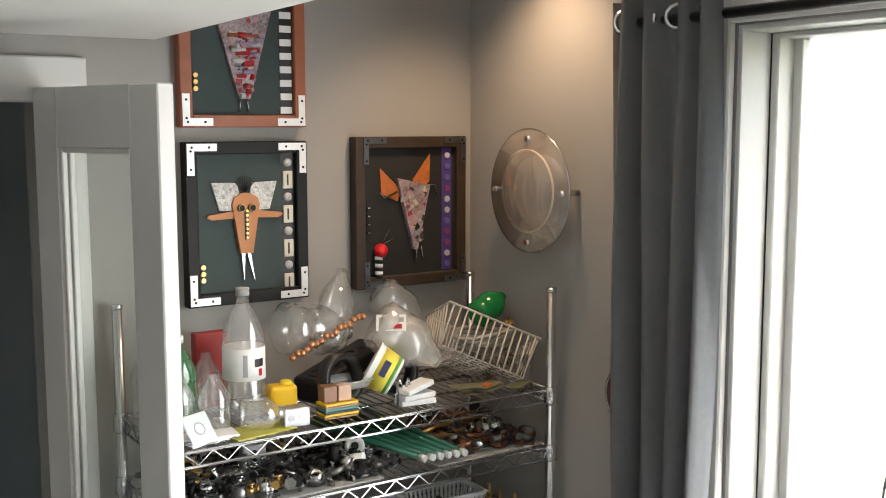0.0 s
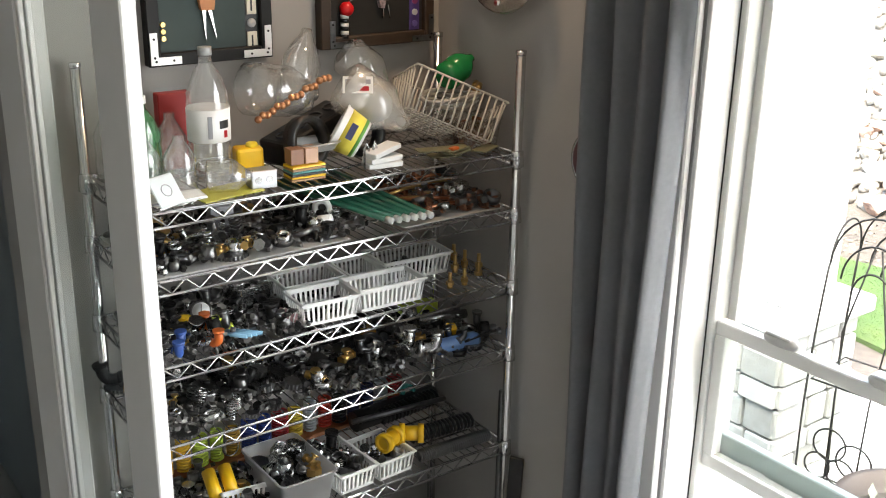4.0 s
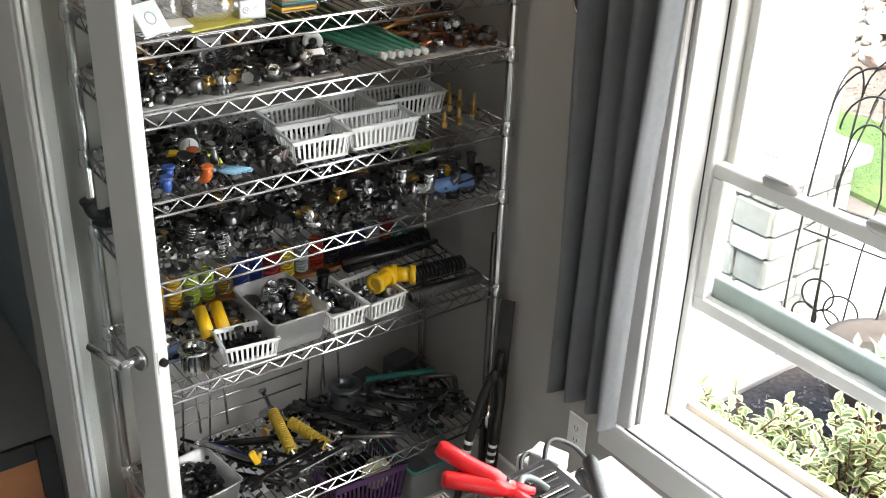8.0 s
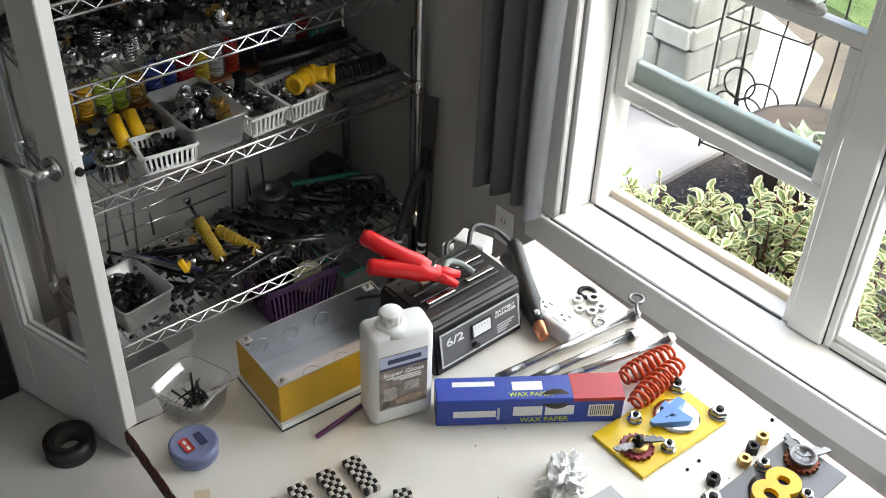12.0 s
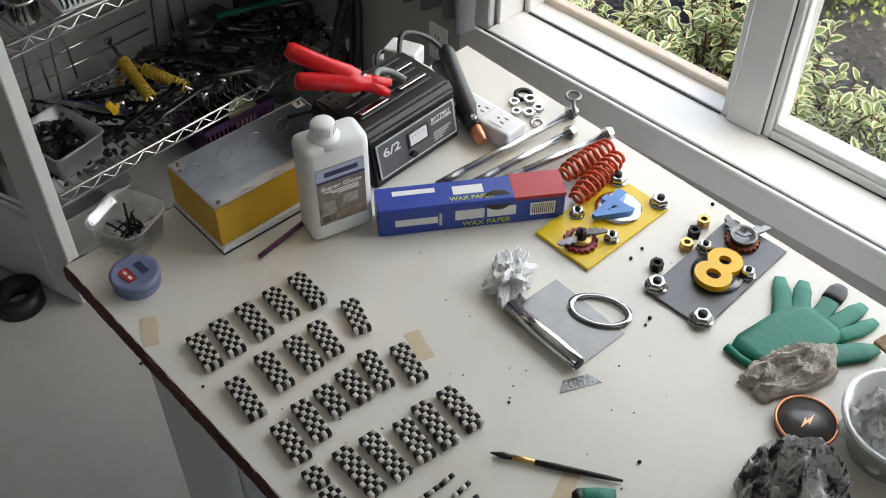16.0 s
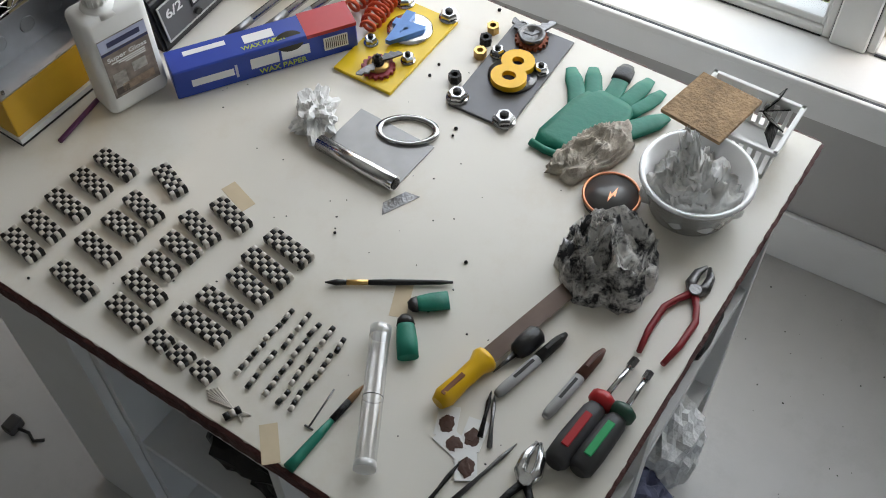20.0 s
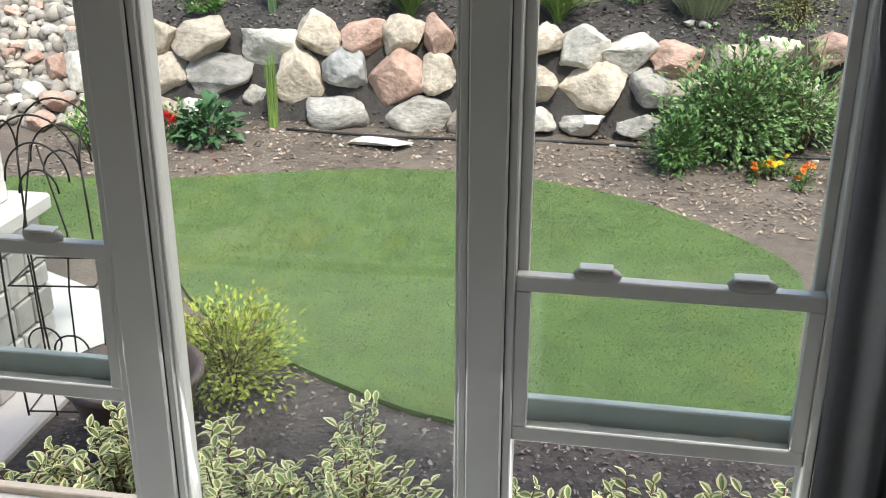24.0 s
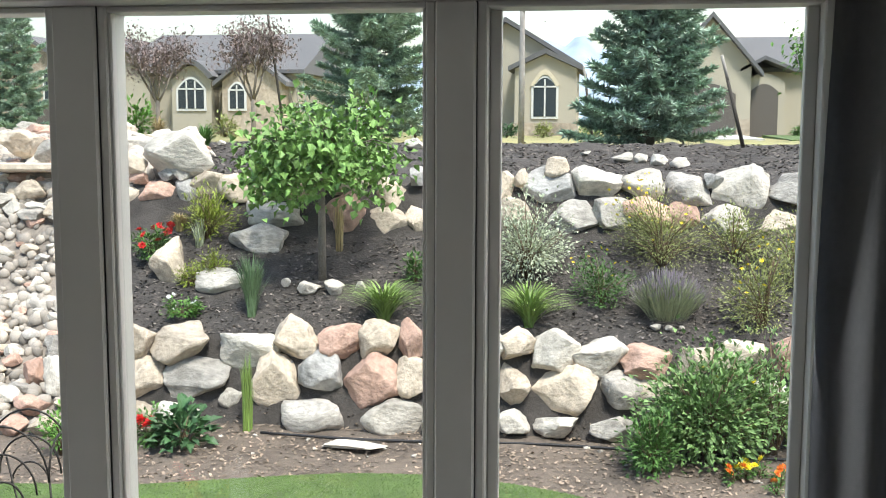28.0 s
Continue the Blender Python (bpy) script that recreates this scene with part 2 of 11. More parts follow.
def tube(points, r, n=6, bm=None, closed=False):
    """A bent wire along points; r may be a list."""
    pts = [Vector(p) for p in points]
    b = bmesh.new()
    rings = []
    k = len(pts)
    up = Vector((0.13, 0.27, 0.95)).normalized()
    for i, p in enumerate(pts):
        d = (pts[(i + 1) % k] - pts[i - 1]) if closed else (pts[min(i + 1, k - 1)] - pts[max(i - 1, 0)])
        d = d.normalized() if d.length > 1e-9 else Vector((0, 0, 1))
        u = up - d * up.dot(d)
        if u.length < 1e-3:
            u = Vector((1, 0, 0)) - d * d.x
        u.normalize()
        v = d.cross(u)
        up = u
        rr = r[i] if isinstance(r, (list, tuple)) else r
        rings.append([b.verts.new(p + rr * (math.cos(2 * math.pi * j / n) * u + math.sin(2 * math.pi * j / n) * v)) for j in range(n)])
    for i in range(k if closed else k - 1):
        a, c = rings[i], rings[(i + 1) % k]
        for j in range(n):
            b.faces.new((a[j], a[(j + 1) % n], c[(j + 1) % n], c[j])).smooth = True
    if not closed:
        b.faces.new(rings[0][::-1])
        b.faces.new(rings[-1])
    return join(bm, b)


def prism(poly, z0, z1, bm=None, m=None, bev=0.0):
    """An upright block over a flat outline."""
    b = bmesh.new()
    lo = [b.verts.new((x, y, z0)) for x, y in poly]
    hi = [b.verts.new((x, y, z1)) for x, y in poly]
    k = len(poly)
    b.faces.new(lo[::-1])
    b.faces.new(hi)
    for i in range(k):
        b.faces.new((lo[i], lo[(i + 1) % k], hi[(i + 1) % k], hi[i]))
    bmesh.ops.recalc_face_normals(b, faces=b.faces[:])
    if bev:
        bmesh.ops.bevel(b, geom=[e for e in b.edges], offset=bev, segments=1, affect="EDGES")
    return join(bm, b, m)


def coil(r, pitch, turns, wire, n=10, side=5, squeeze=1.0):
    """A coil spring along z, standing at 0."""
    pts = []
    for i in range(int(turns * n) + 1):
        a = 2 * math.pi * i / n
        pts.append((r * math.cos(a), r * math.sin(a), wire + pitch * i / n))
    return tube(pts, wire, side)


def ring(r, wire, n=24, side=6, z=0.0):
    return tube([(r * math.cos(2 * math.pi * i / n), r * math.sin(2 * math.pi * i / n), z) for i in range(n)], wire, side, closed=True)


def text_mesh(body, size, depth=0.0, bold=0.0):
    """Lettering in the built-in font as a bmesh, centred, in the xy plane."""
    cu = bpy.data.curves.new("lettering", "FONT")
    cu.body, cu.size, cu.extrude, cu.offset = body, size, depth, bold
    cu.align_x, cu.align_y = "CENTER", "CENTER"
    cu.resolution_u = 5
    ob = bpy.data.objects.new("lettering", cu)
    scene.collection.objects.link(ob)
    dg = bpy.context.evaluated_depsgraph_get()
    dg.update()
    me = bpy.data.meshes.new_from_object(ob.evaluated_get(dg))
    b = bmesh.new()
    b.from_mesh(me)
    bpy.data.objects.remove(ob)
    bpy.data.curves.remove(cu)
    bpy.data.meshes.remove(me)
    return b


def moved(ob, at, rx=0, ry=0, rz=0):
    ob.matrix_basis = pose(*at, rx, ry, rz)
    return ob


rnd = random.Random(7)


# ---- room ----
XW, YS, CEIL = -4.6, -5.5, 2.95
WX = -0.02   # inner face of the window wall
WY0, WY1, WZ0, WZ1 = -0.942, -3.042, 0.600, 2.470
solid("floor", box(XW - 0.2, YS - 0.2, -0.12, 0.0, 0.0, 0.0), M["floor"], "worn white-painted floor with dark specks and scuffs", "floor", kind="structure")
solid("ceiling", box(XW - 0.2, YS - 0.2, CEIL, 0.2, 0.2, CEIL + 0.15), M["ceiling"], "plain white ceiling", "ceiling", kind="structure")
# window wall with its opening, and a second opening further along
bm = box(WX, WY0, -0.45, 0.17, 0.2, CEIL)
box(WX, WY1, -0.45, 0.17, WY0, WZ0 - 0.022, bm=bm)
box(WX, WY1, WZ1, 0.17, WY0, CEIL, bm=bm)
box(WX, YS - 0.2, -0.45, 0.17, WY1, CEIL, bm=bm)
solid("wall_window", bm, M["wall"], "grey painted wall with a wide three-part window", "wall", kind="structure")
# back wall with the doorway on its left
DX0, DX1, DZ = -2.30, -1.182, 2.362
bm = box(DX1, 0, -0.1, 0, 0.15, CEIL)
box(DX0, 0, DZ, DX1, 0.15, CEIL, bm=bm)
box(XW - 0.2, 0, -0.1, DX0, 0.15, CEIL, bm=bm)
solid("wall_back", bm, M["wall"], "grey painted wall with a double doorway", "wall", kind="structure")
solid("wall_left", box(XW - 0.2, YS, 0, XW, 0, CEIL), M["wall"], "grey painted wall", "wall", kind="structure")
# unseen wall; its opening is added to let fill light in
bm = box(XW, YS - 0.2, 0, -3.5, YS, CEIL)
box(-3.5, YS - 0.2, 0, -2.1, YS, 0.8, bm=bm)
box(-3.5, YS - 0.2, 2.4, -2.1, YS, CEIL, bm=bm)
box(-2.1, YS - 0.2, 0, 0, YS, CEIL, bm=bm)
solid("wall_front", bm, M["wall"], "grey painted wall with an added opening for fill light", "wall", kind="structure")


# ---- window ----
win = thing("window_1", (0, 0, 0), "white vinyl three-part window with two raised lower sashes", "window", kind="structure")
V = M["vinyl"]
C0 = WX - 0.022
part("window_sill", box(-0.056, WY1 + 0.001, WZ0 - 0.0218, 0.168, WY0 - 0.001, WZ0 - 0.0005, 0.003), M["trim"], win, "broad white sill board")
# black strip draws the dark line between sill board and casing
part("sill_gap", box(-0.062, WY1 - 0.004, WZ0 - 0.020, -0.056, WY0 + 0.004, WZ0 - 0.0035), M["black"], win, "black strip for the gap between sill and casing")
part("apron", box(-0.066, WY1 - 0.09, WZ0 - 0.098, WX, WY0 + 0.085, WZ0 - 0.020, 0.003), M["trim"], win, "lower casing board")
part("casing_edge", box(-0.073, WY1 - 0.092, WZ0 - 0.020, -0.062, WY0 + 0.087, WZ0 - 0.002, 0.004, 2), M["trim"], win)
part("casing", box(C0, WY0 + 0.004, WZ0 - 0.02, WX, WY0 + 0.085, WZ1 + 0.09, 0.004), M["trim"], win)
part("casing", box(C0, WY1 - 0.085, WZ0 - 0.02, WX, WY1 - 0.004, WZ1 + 0.09, 0.004), M["trim"], win)
part("casing", box(C0 - 0.002, WY1 - 0.004, WZ1 + 0.004, WX, WY0 + 0.004, WZ1 + 0.09, 0.004), M["trim"], win)
for ya_, yb_ in ((WY0 - 0.001, WY0 + 0.0035), (WY1 - 0.0035, WY1 + 0.001)):
    part("reveal_line", box(WX - 0.001, ya_, WZ0, WX + 0.002, yb_, WZ1), simple("grey_caulk", (0.30, 0.30, 0.30), 0.6), win)
# jamb linings
part("jamb", box(WX, WY0 - 0.012, WZ0, 0.17, WY0, WZ1, 0.002), M["trim"], win)
part("jamb", box(WX, WY1, WZ0, 0.17, WY1 + 0.012, WZ1, 0.002), M["trim"], win)
part("jamb", box(WX, WY1 + 0.012, WZ1 - 0.012, 0.17, WY0 - 0.012, WZ1, 0.002), M["trim"], win)
# three frames with mullions between
F0, F1 = 0.072, 0.155
Y = [(-0.954, -1.572), (-1.660, -2.324), (-2.400, -3.030)]
for (a, b) in ((Y[0][1], Y[1][0]), (Y[1][1], Y[2][0])):
    part("mullion", box(F0 - 0.012, b, WZ0, F1, a, WZ1 - 0.012, 0.004), V, win)
SILL = mat("beige_track", (0.62, 0.54, 0.44), 0.5, var=0.1, scale=30)
for n, (a, b) in enumerate(Y):
    fr = 0.019
    part("window_frame", box(F0, a - fr, WZ0, F1, a, WZ1 - 0.012, 0.003), V, win)
    part("window_frame", box(F0, b, WZ0, F1, b + fr, WZ1 - 0.012, 0.003), V, win)
    part("window_frame", box(F0, b + fr, WZ1 - 0.024, F1, a - fr, WZ1 - 0.012, 0.003), V, win)
    for g0, g1 in ((a - 0.0015, a + 0.0015), (b - 0.0015, b + 0.0015)):
        part("gasket", box(F0 - 0.002, g0, WZ0 + 0.001, F0 + 0.001, g1, WZ1 - 0.013), M["black"], win)
    if n == 1:
        part("gasket", box(F0 - 0.002, b + fr, WZ0 + 0.0005, F0, a - fr, WZ0 + 0.0035), M["black"], win)
        part("track", box(F0, b + fr, WZ0, F1, a - fr, WZ0 + 0.022, 0.003), V, win)
    else:
        # black strip draws the dark groove line before the track
        part("seal", box(F0 - 0.004, b + fr, WZ0, F0, a - fr, WZ0 + 0.004), M["black"], win, "black strip for the dark groove line")
        part("track", box(F0, b + fr, WZ0, 0.128, a - fr, WZ0 + 0.007, 0.002), V, win)
        part("outer_track", box(0.128, b + fr, WZ0, F1, a - fr, WZ0 + 0.026, 0.003), SILL, win, "beige outer sill track")
    if n == 1:
        for (x0, x1, y0, z0, y1, z1) in ((0.08, 0.11, b + fr, WZ0 + 0.022, b + fr + 0.007, WZ1 - 0.024), (0.08, 0.11, a - fr - 0.007, WZ0 + 0.022, a - fr, WZ1 - 0.024)):
            part("glazing_bead", box(x0, y0, z0, x1, y1, z1, 0.002), V, win)
        part("glazing_bead", box(0.08, b + fr + 0.007, WZ0 + 0.022, 0.11, a - fr - 0.007, WZ0 + 0.04, 0.002), V, win)
        g = part("pane", box(0.092, b + fr + 0.01, WZ0 + 0.03, 0.098, a - fr - 0.01, WZ1 - 0.02), M["glass"], win)
        g.visible_shadow = False
        continue
    # fixed upper light on the outer track
    ua, ub = a - fr, b + fr
    # shade and green cast on the white vinyl are put into this rail's colour
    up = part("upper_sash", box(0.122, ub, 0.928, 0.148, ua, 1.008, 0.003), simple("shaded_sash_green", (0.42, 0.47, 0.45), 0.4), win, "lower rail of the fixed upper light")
    part("stile", box(0.122, ub, 1.01, 0.148, ub + 0.022, WZ1 - 0.024, 0.002), V, up)
    part("stile", box(0.122, ua - 0.022, 1.01, 0.148, ua, WZ1 - 0.024, 0.002), V, up)
    for yy in (0.22, 0.78):
        ym = ub + (ua - ub) * yy
        part("lift_clip", box(0.116, ym - 0.03, 0.952, 0.122, ym + 0.03, 0.959, 0.001), V, up)
    g = part("pane", box(0.134, ub + 0.02, 1.005, 0.139, ua - 0.02, WZ1 - 0.02), M["glass"], up)
    g.visible_shadow = False
    # raised lower sash on the inner track
    z0, z1 = 0.926, 1.306
    lo = part("raised_sash", box(0.082, ub, z1 - 0.034, 0.114, ua, z1, 0.003), V, win, "raised lower sash, top rail")
    part("rail", box(0.082, ub, z0, 0.114, ua, z0 + 0.036, 0.003), V, lo)
    part("stile", box(0.082, ub, z0 + 0.036, 0.114, ub + 0.03, z1 - 0.034, 0.002), V, lo)
    part("stile", box(0.082, ua - 0.03, z0 + 0.036, 0.114, ua, z1 - 0.034, 0.002), V, lo)
    g = part("pane", box(0.096, ub + 0.025, z0 + 0.03, 0.101, ua - 0.025, z1 - 0.03), M["glass"], lo)
    g.visible_shadow = False
    for yy in (-1.145, -1.405) if n == 0 else (-2.578, -2.872):
        bm = lathe([(0.0, 0), (0.021, 0), (0.023, 0.006), (0.019, 0.012), (0, 0.014)], 16)
        bm.transform(Matrix.Translation((0.095, yy, z1)) @ Matrix.Diagonal((0.85, 2.1, 1.6, 1)))
        lk = part("sash_lock", bm, simple("grey_lock_plastic", (0.45, 0.44, 0.42), 0.4), lo, "small grey sash lock")
        part("lever", box(0.078, yy - 0.03, z1 + 0.020, 0.112, yy + 0.036, z1 + 0.026, 0.002), V, lk)

# ---- trim ----
solid("baseboard", box(WX - 0.015, YS, 0, WX, -0.015, 0.165, 0.004), M["trim"], "tall white baseboard under the window", "baseboard", kind="structure")
solid("baseboard_back", box(-1.09, -0.015, 0, WX - 0.015, 0, 0.165, 0.004), M["trim"], "tall white baseboard behind the rack", "baseboard", kind="structure")
bm = box(DX1 - 0.005, -0.02, 0, DX1 + 0.092, 0, DZ - 0.045, 0.004)
solid("door_trim", bm, M["trim"], "white door casing", "trim", kind="structure")
solid("door_trim_head", box(DX0 - 0.09, -0.024, DZ - 0.045, DX1 + 0.097, 0, DZ + 0.055, 0.004), M["trim"], "flat white door head casing", "trim", kind="structure")
solid("door_trim_far", box(DX0 - 0.09, -0.02, 0, DX0 + 0.005, 0, DZ - 0.045, 0.004), M["trim"], "white door casing", "trim", kind="structure")
# sloping ceiling section over the doorway side
bm = bmesh.new()
sec = [(XW, 2.455), (-0.935, 2.461), (-0.45, 2.735), (-0.07, CEIL), (XW, CEIL)]
fr_, bk_ = [bm.verts.new((x, -1.35, z + 0.02)) for x, z in sec], [bm.verts.new((x, -0.04, z)) for x, z in sec]
bm.faces.new(fr_)
bm.faces.new(bk_[::-1])
for i in range(5):
    bm.faces.new((fr_[i], bk_[i], bk_[(i + 1) % 5], fr_[(i + 1) % 5]))
bmesh.ops.recalc_face_normals(bm, faces=bm.faces[:])
solid("ceiling_slope", bm, M["ceiling"], "white sloping ceiling section over the doorway", "ceiling", kind="structure")
# shower room past the doorway
TILE = mat("pale_blue_grey_tile", (0.30, 0.33, 0.35), 0.35, var=0.12, scale=3)
bm = box(-2.9, 1.9, 0, -0.9, 2.0, CEIL)
box(-2.95, 0.15, 0, -2.85, 2.0, CEIL, bm=bm)
box(-0.98, 0.15, 0, -0.9, 2.0, CEIL, bm=bm)
solid("wall_shower", bm, TILE, "pale grey tiled shower wall", "wall", kind="structure")
solid("floor_shower", box(-2.9, 0.0, -0.12, -0.9, 2.0, -0.004), M["floor"], "white floor past the doorway", "floor", kind="structure")
solid("ceiling_shower", box(-2.95, 0.15, CEIL - 0.4, -0.9, 2.0, CEIL - 0.3), M["ceiling"], "white ceiling past the doorway", "ceiling", kind="structure")


# ---- glazed door ----
def glazed_door(at, rz, width=0.50, height=2.335, swing=1):
    t = 0.038
    d = thing("door_1", at, "narrow white glazed door with chrome lever, standing open", "door", kind="structure", rz=rz)
    st, top, bot = 0.092, 0.125, 0.27
    P = M["trim"]
    part("hinge_stile", box(0, -t / 2, 0, st, t / 2, height, 0.003), P, d)
    part("lock_stile", box(width - st, -t / 2, 0, width, t / 2, height, 0.003), P, d)
    part("top_rail", box(st, -t / 2, height - top, width - st, t / 2, height, 0.002), P, d)
    part("bottom_rail", box(st, -t / 2, 0, width - st, t / 2, bot, 0.002), P, d)
    for s in (-1, 1):
        y0 = s * (t / 2 - 0.004)
        for (x0, z0, x1, z1) in ((st, bot, st + 0.012, height - top), (width - st - 0.012, bot, width - st, height - top), (st + 0.012, bot, width - st - 0.012, bot + 0.012), (st + 0.012, height - top - 0.012, width - st - 0.012, height - top)):
            part("glass_bead", box(x0, min(y0, y0 - s * 0.012), z0, x1, max(y0, y0 - s * 0.012), z1, 0.002), P, d)
    g = part("pane", box(st + 0.004, -0.003, bot + 0.004, width - st - 0.004, 0.003, height - top - 0.004), M["door_glass"], d)
    g.visible_shadow = False
    zl = 0.893
    part("latch_plate", box(width - 0.001, -0.012, zl - 0.03, width + 0.002, 0.012, zl + 0.03, 0.001), M["trim"], d)
    part("latch", cyl((width, 0, zl), (width + 0.012, 0, zl), 0.011, 0.009, 12), M["dark_metal"], d, "dark latch bolt on the door edge")
    for s in (-1, 1):
        h = part("lever_handle", cyl((width - 0.05, s * t / 2, zl), (width - 0.05, s * (t / 2 + 0.012), zl), 0.028, n=20), M["chrome"], d, "chrome lever handle")
        bm = cyl((width - 0.05, s * t / 2, zl), (width - 0.05, s * (t / 2 + 0.055), zl), 0.011, n=12)
        cyl((width - 0.05, s * (t / 2 + 0.05), zl), (width - 0.165, s * (t / 2 + 0.05), zl + 0.004), 0.0115, 0.010, n=12, bm=bm)
        part("lever", bm, M["chrome"], h)
    for zz in (0.25, 1.2, 2.1):
        part("hinge", cyl((-0.004, swing * (t / 2 + 0.002), zz - 0.045), (-0.004, swing * (t / 2 + 0.002), zz + 0.045), 0.007, n=8), M["steel_light"], d)
    return d


# hinge at the jamb, free edge beside the rack
HX, HY, FX, FY = -1.188, -0.03, -1.066, -0.466
glazed_door((HX, HY, 0.012), math.degrees(math.atan2(FY - HY, FX - HX)), math.hypot(FX - HX, FY - HY))

# ---- curtains ----
def curtain(x, ya, yb, zt, zb, folds, amp, label, seed, spread=0.0):
    r = random.Random(seed)
    nU, nV = folds * 14, 26
    b = bmesh.new()
    ph = [r.uniform(-0.5, 0.5) for _ in range(folds + 2)]
    grid = []
    for j in range(nV + 1):
        v = j / nV
        row = []
        for i in range(nU + 1):
            u = i / nU
            k = u * folds
            a = amp * (0.75 + 0.35 * v) * (1 + 0.35 * math.sin(k * 2.1 + ph[0]))
            s = math.sin(2 * math.pi * k + 0.5 * math.sin(v * 3 + ph[int(k)]))
            s = s * (1.25 - 0.25 * s * s)
            y = ya + (yb - ya) * u + spread * v * (u - 0.5) + 0.008 * math.sin(v * 5 + k)
            row.append(b.verts.new((x + a * s + 0.006 * math.sin(7 * v + 3 * k), y, zt + (zb - zt) * v)))
        grid.append(row)
    for j in range(nV):
        for i in range(nU):
            b.faces.new((grid[j][i], grid[j][i + 1], grid[j + 1][i + 1], grid[j + 1][i])).smooth = True
    bmesh.ops.solidify(b, geom=b.faces[:], thickness=0.003)
    c = thing("curtain", (0, 0, 0), label, "curtain")
    part("cloth", b, M["curtain"], c)
    for i in range(folds):
        u = (i + 0.5) / folds
        y = ya + (yb - ya) * u
        bm = ring(0.024, 0.006, 20, 6)
        bm.transform(Matrix.Translation((x, y, zt - 0.045)) @ Matrix.Rotation(radians(62 if i % 2 else 118), 4, "Z") @ Matrix.Rotation(radians(90), 4, "X"))
        part("grommet", bm, M["steel_light"], c, "silver eyelet ring")
    return c


curtain(-0.108, -0.665, -0.972, 2.535, 0.625, 4, 0.030, "grey floor-length curtain gathered at the window's edge, on eyelets", 3, 0.04)
curtain(-0.12, -2.99, -3.55, 2.535, 0.36, 5, 0.045, "dark grey curtain gathered at the far window edge", 4)
rod = thing("curtain_rod", (0, 0, 0), "thin metal curtain rod over the window", "curtain rod")
part("rod", cyl((-0.10, -0.74, 2.487), (-0.10, -3.7, 2.487), 0.011, n=14), M["steel"], rod)
for yy in (-3.7,):
    part("finial", lathe([(0, -0.02), (0.016, -0.012), (0.02, 0), (0.016, 0.012), (0, 0.02)], 14, m=Matrix.Translation((-0.10, yy, 2.487))), M["steel"], rod)
for yy in (-0.8, -3.68):
    bm = box(-0.108, yy - 0.006, 2.462, WX, yy + 0.006, 2.476, 0.001)
    part("bracket", bm, M["steel"], rod)


# ---- workbench ----
BZ = 1.0
bench = thing("workbench", (-0.992, -1.865, 0), "tall white workbench with worn dark red edge and open shelves", "workbench", rz=-3.0)
BW, BL = 0.810, 1.092   # across and along
part("top", box(-BW / 2, -BL / 2, BZ - 0.028, BW / 2, BL / 2, BZ, 0.0015), M["bench"], bench, "white laminate top with stains")


def ragged_edge(length, seed, drop=0.028):
    r = random.Random(seed)
    b = bmesh.new()
    n = int(length / 0.008)
    prev = None
    for i in range(n + 1):
        x = -length / 2 + length * i / n
        d, h = 0.0035 + 0.0015 * r.random(), 0.0015 + 0.0030 * r.random() * (r.random() < 0.5)
        ring_ = [b.verts.new((x, 0, -drop)), b.verts.new((x, -d, -drop)), b.verts.new((x, -d, -0.001 - h)), b.verts.new((x, 0.001, -h * 0.3))]
        if prev:
            for k in range(3):
                b.faces.new((prev[k], ring_[k], ring_[k + 1], prev[k + 1]))
        prev = ring_
    return b


for k, (ln, m) in enumerate(((BL, Matrix.Translation((-BW / 2, 0, BZ)) @ Matrix.Rotation(radians(-90), 4, "Z")), (BW, Matrix.Translation((0, -BL / 2, BZ))),
                             (BL, Matrix.Translation((BW / 2, 0, BZ)) @ Matrix.Rotation(radians(90), 4, "Z")), (BW, Matrix.Translation((0, BL / 2, BZ)) @ Matrix.Rotation(radians(180), 4, "Z")))):
    b = ragged_edge(ln, k, 0.007 if k == 1 else 0.028)
    b.transform(m)
    part("edge_band", b, M["bench_edge"], bench, "worn dark red edge")
WL = M["white_lam"]
x0, x1, ya, yb = -BW / 2 + 0.055, BW / 2 - 0.05, -BL / 2 + 0.012, BL / 2 - 0.05
part("end_panel", box(x0, yb - 0.2, 0, x0 + 0.02, yb, BZ - 0.028, 0.001), WL, bench)
part("side_panel", box(x0 + 0.02, yb - 0.018, 0, x1, yb, BZ - 0.028, 0.001), WL, bench)
part("divider", box(x0 + 0.02, yb - 0.218, 0, x1 - 0.02, yb - 0.2, BZ - 0.028, 0.001), WL, bench)
part("divider", box(x0, yb - 0.62, 0, x1 - 0.02, yb - 0.60, BZ - 0.028, 0.001), WL, bench)
part("side_panel", box(x0, ya, 0, x0 + 0.02, ya + 0.06, BZ - 0.028, 0.001), WL, bench)
part("back_panel", box(x1 - 0.018, ya, 0, x1, yb - 0.018, BZ - 0.028, 0.001), WL, bench)
part("stile", box(x0 + 0.30, ya, 0, x0 + 0.325, ya + 0.02, BZ - 0.028, 0.001), WL, bench)
for z in (0.06, 0.36, 0.68):
    part("shelf", box(x0 + 0.02, ya + 0.004, z, x1 - 0.018, yb - 0.218, z + 0.018, 0.001), WL, bench)


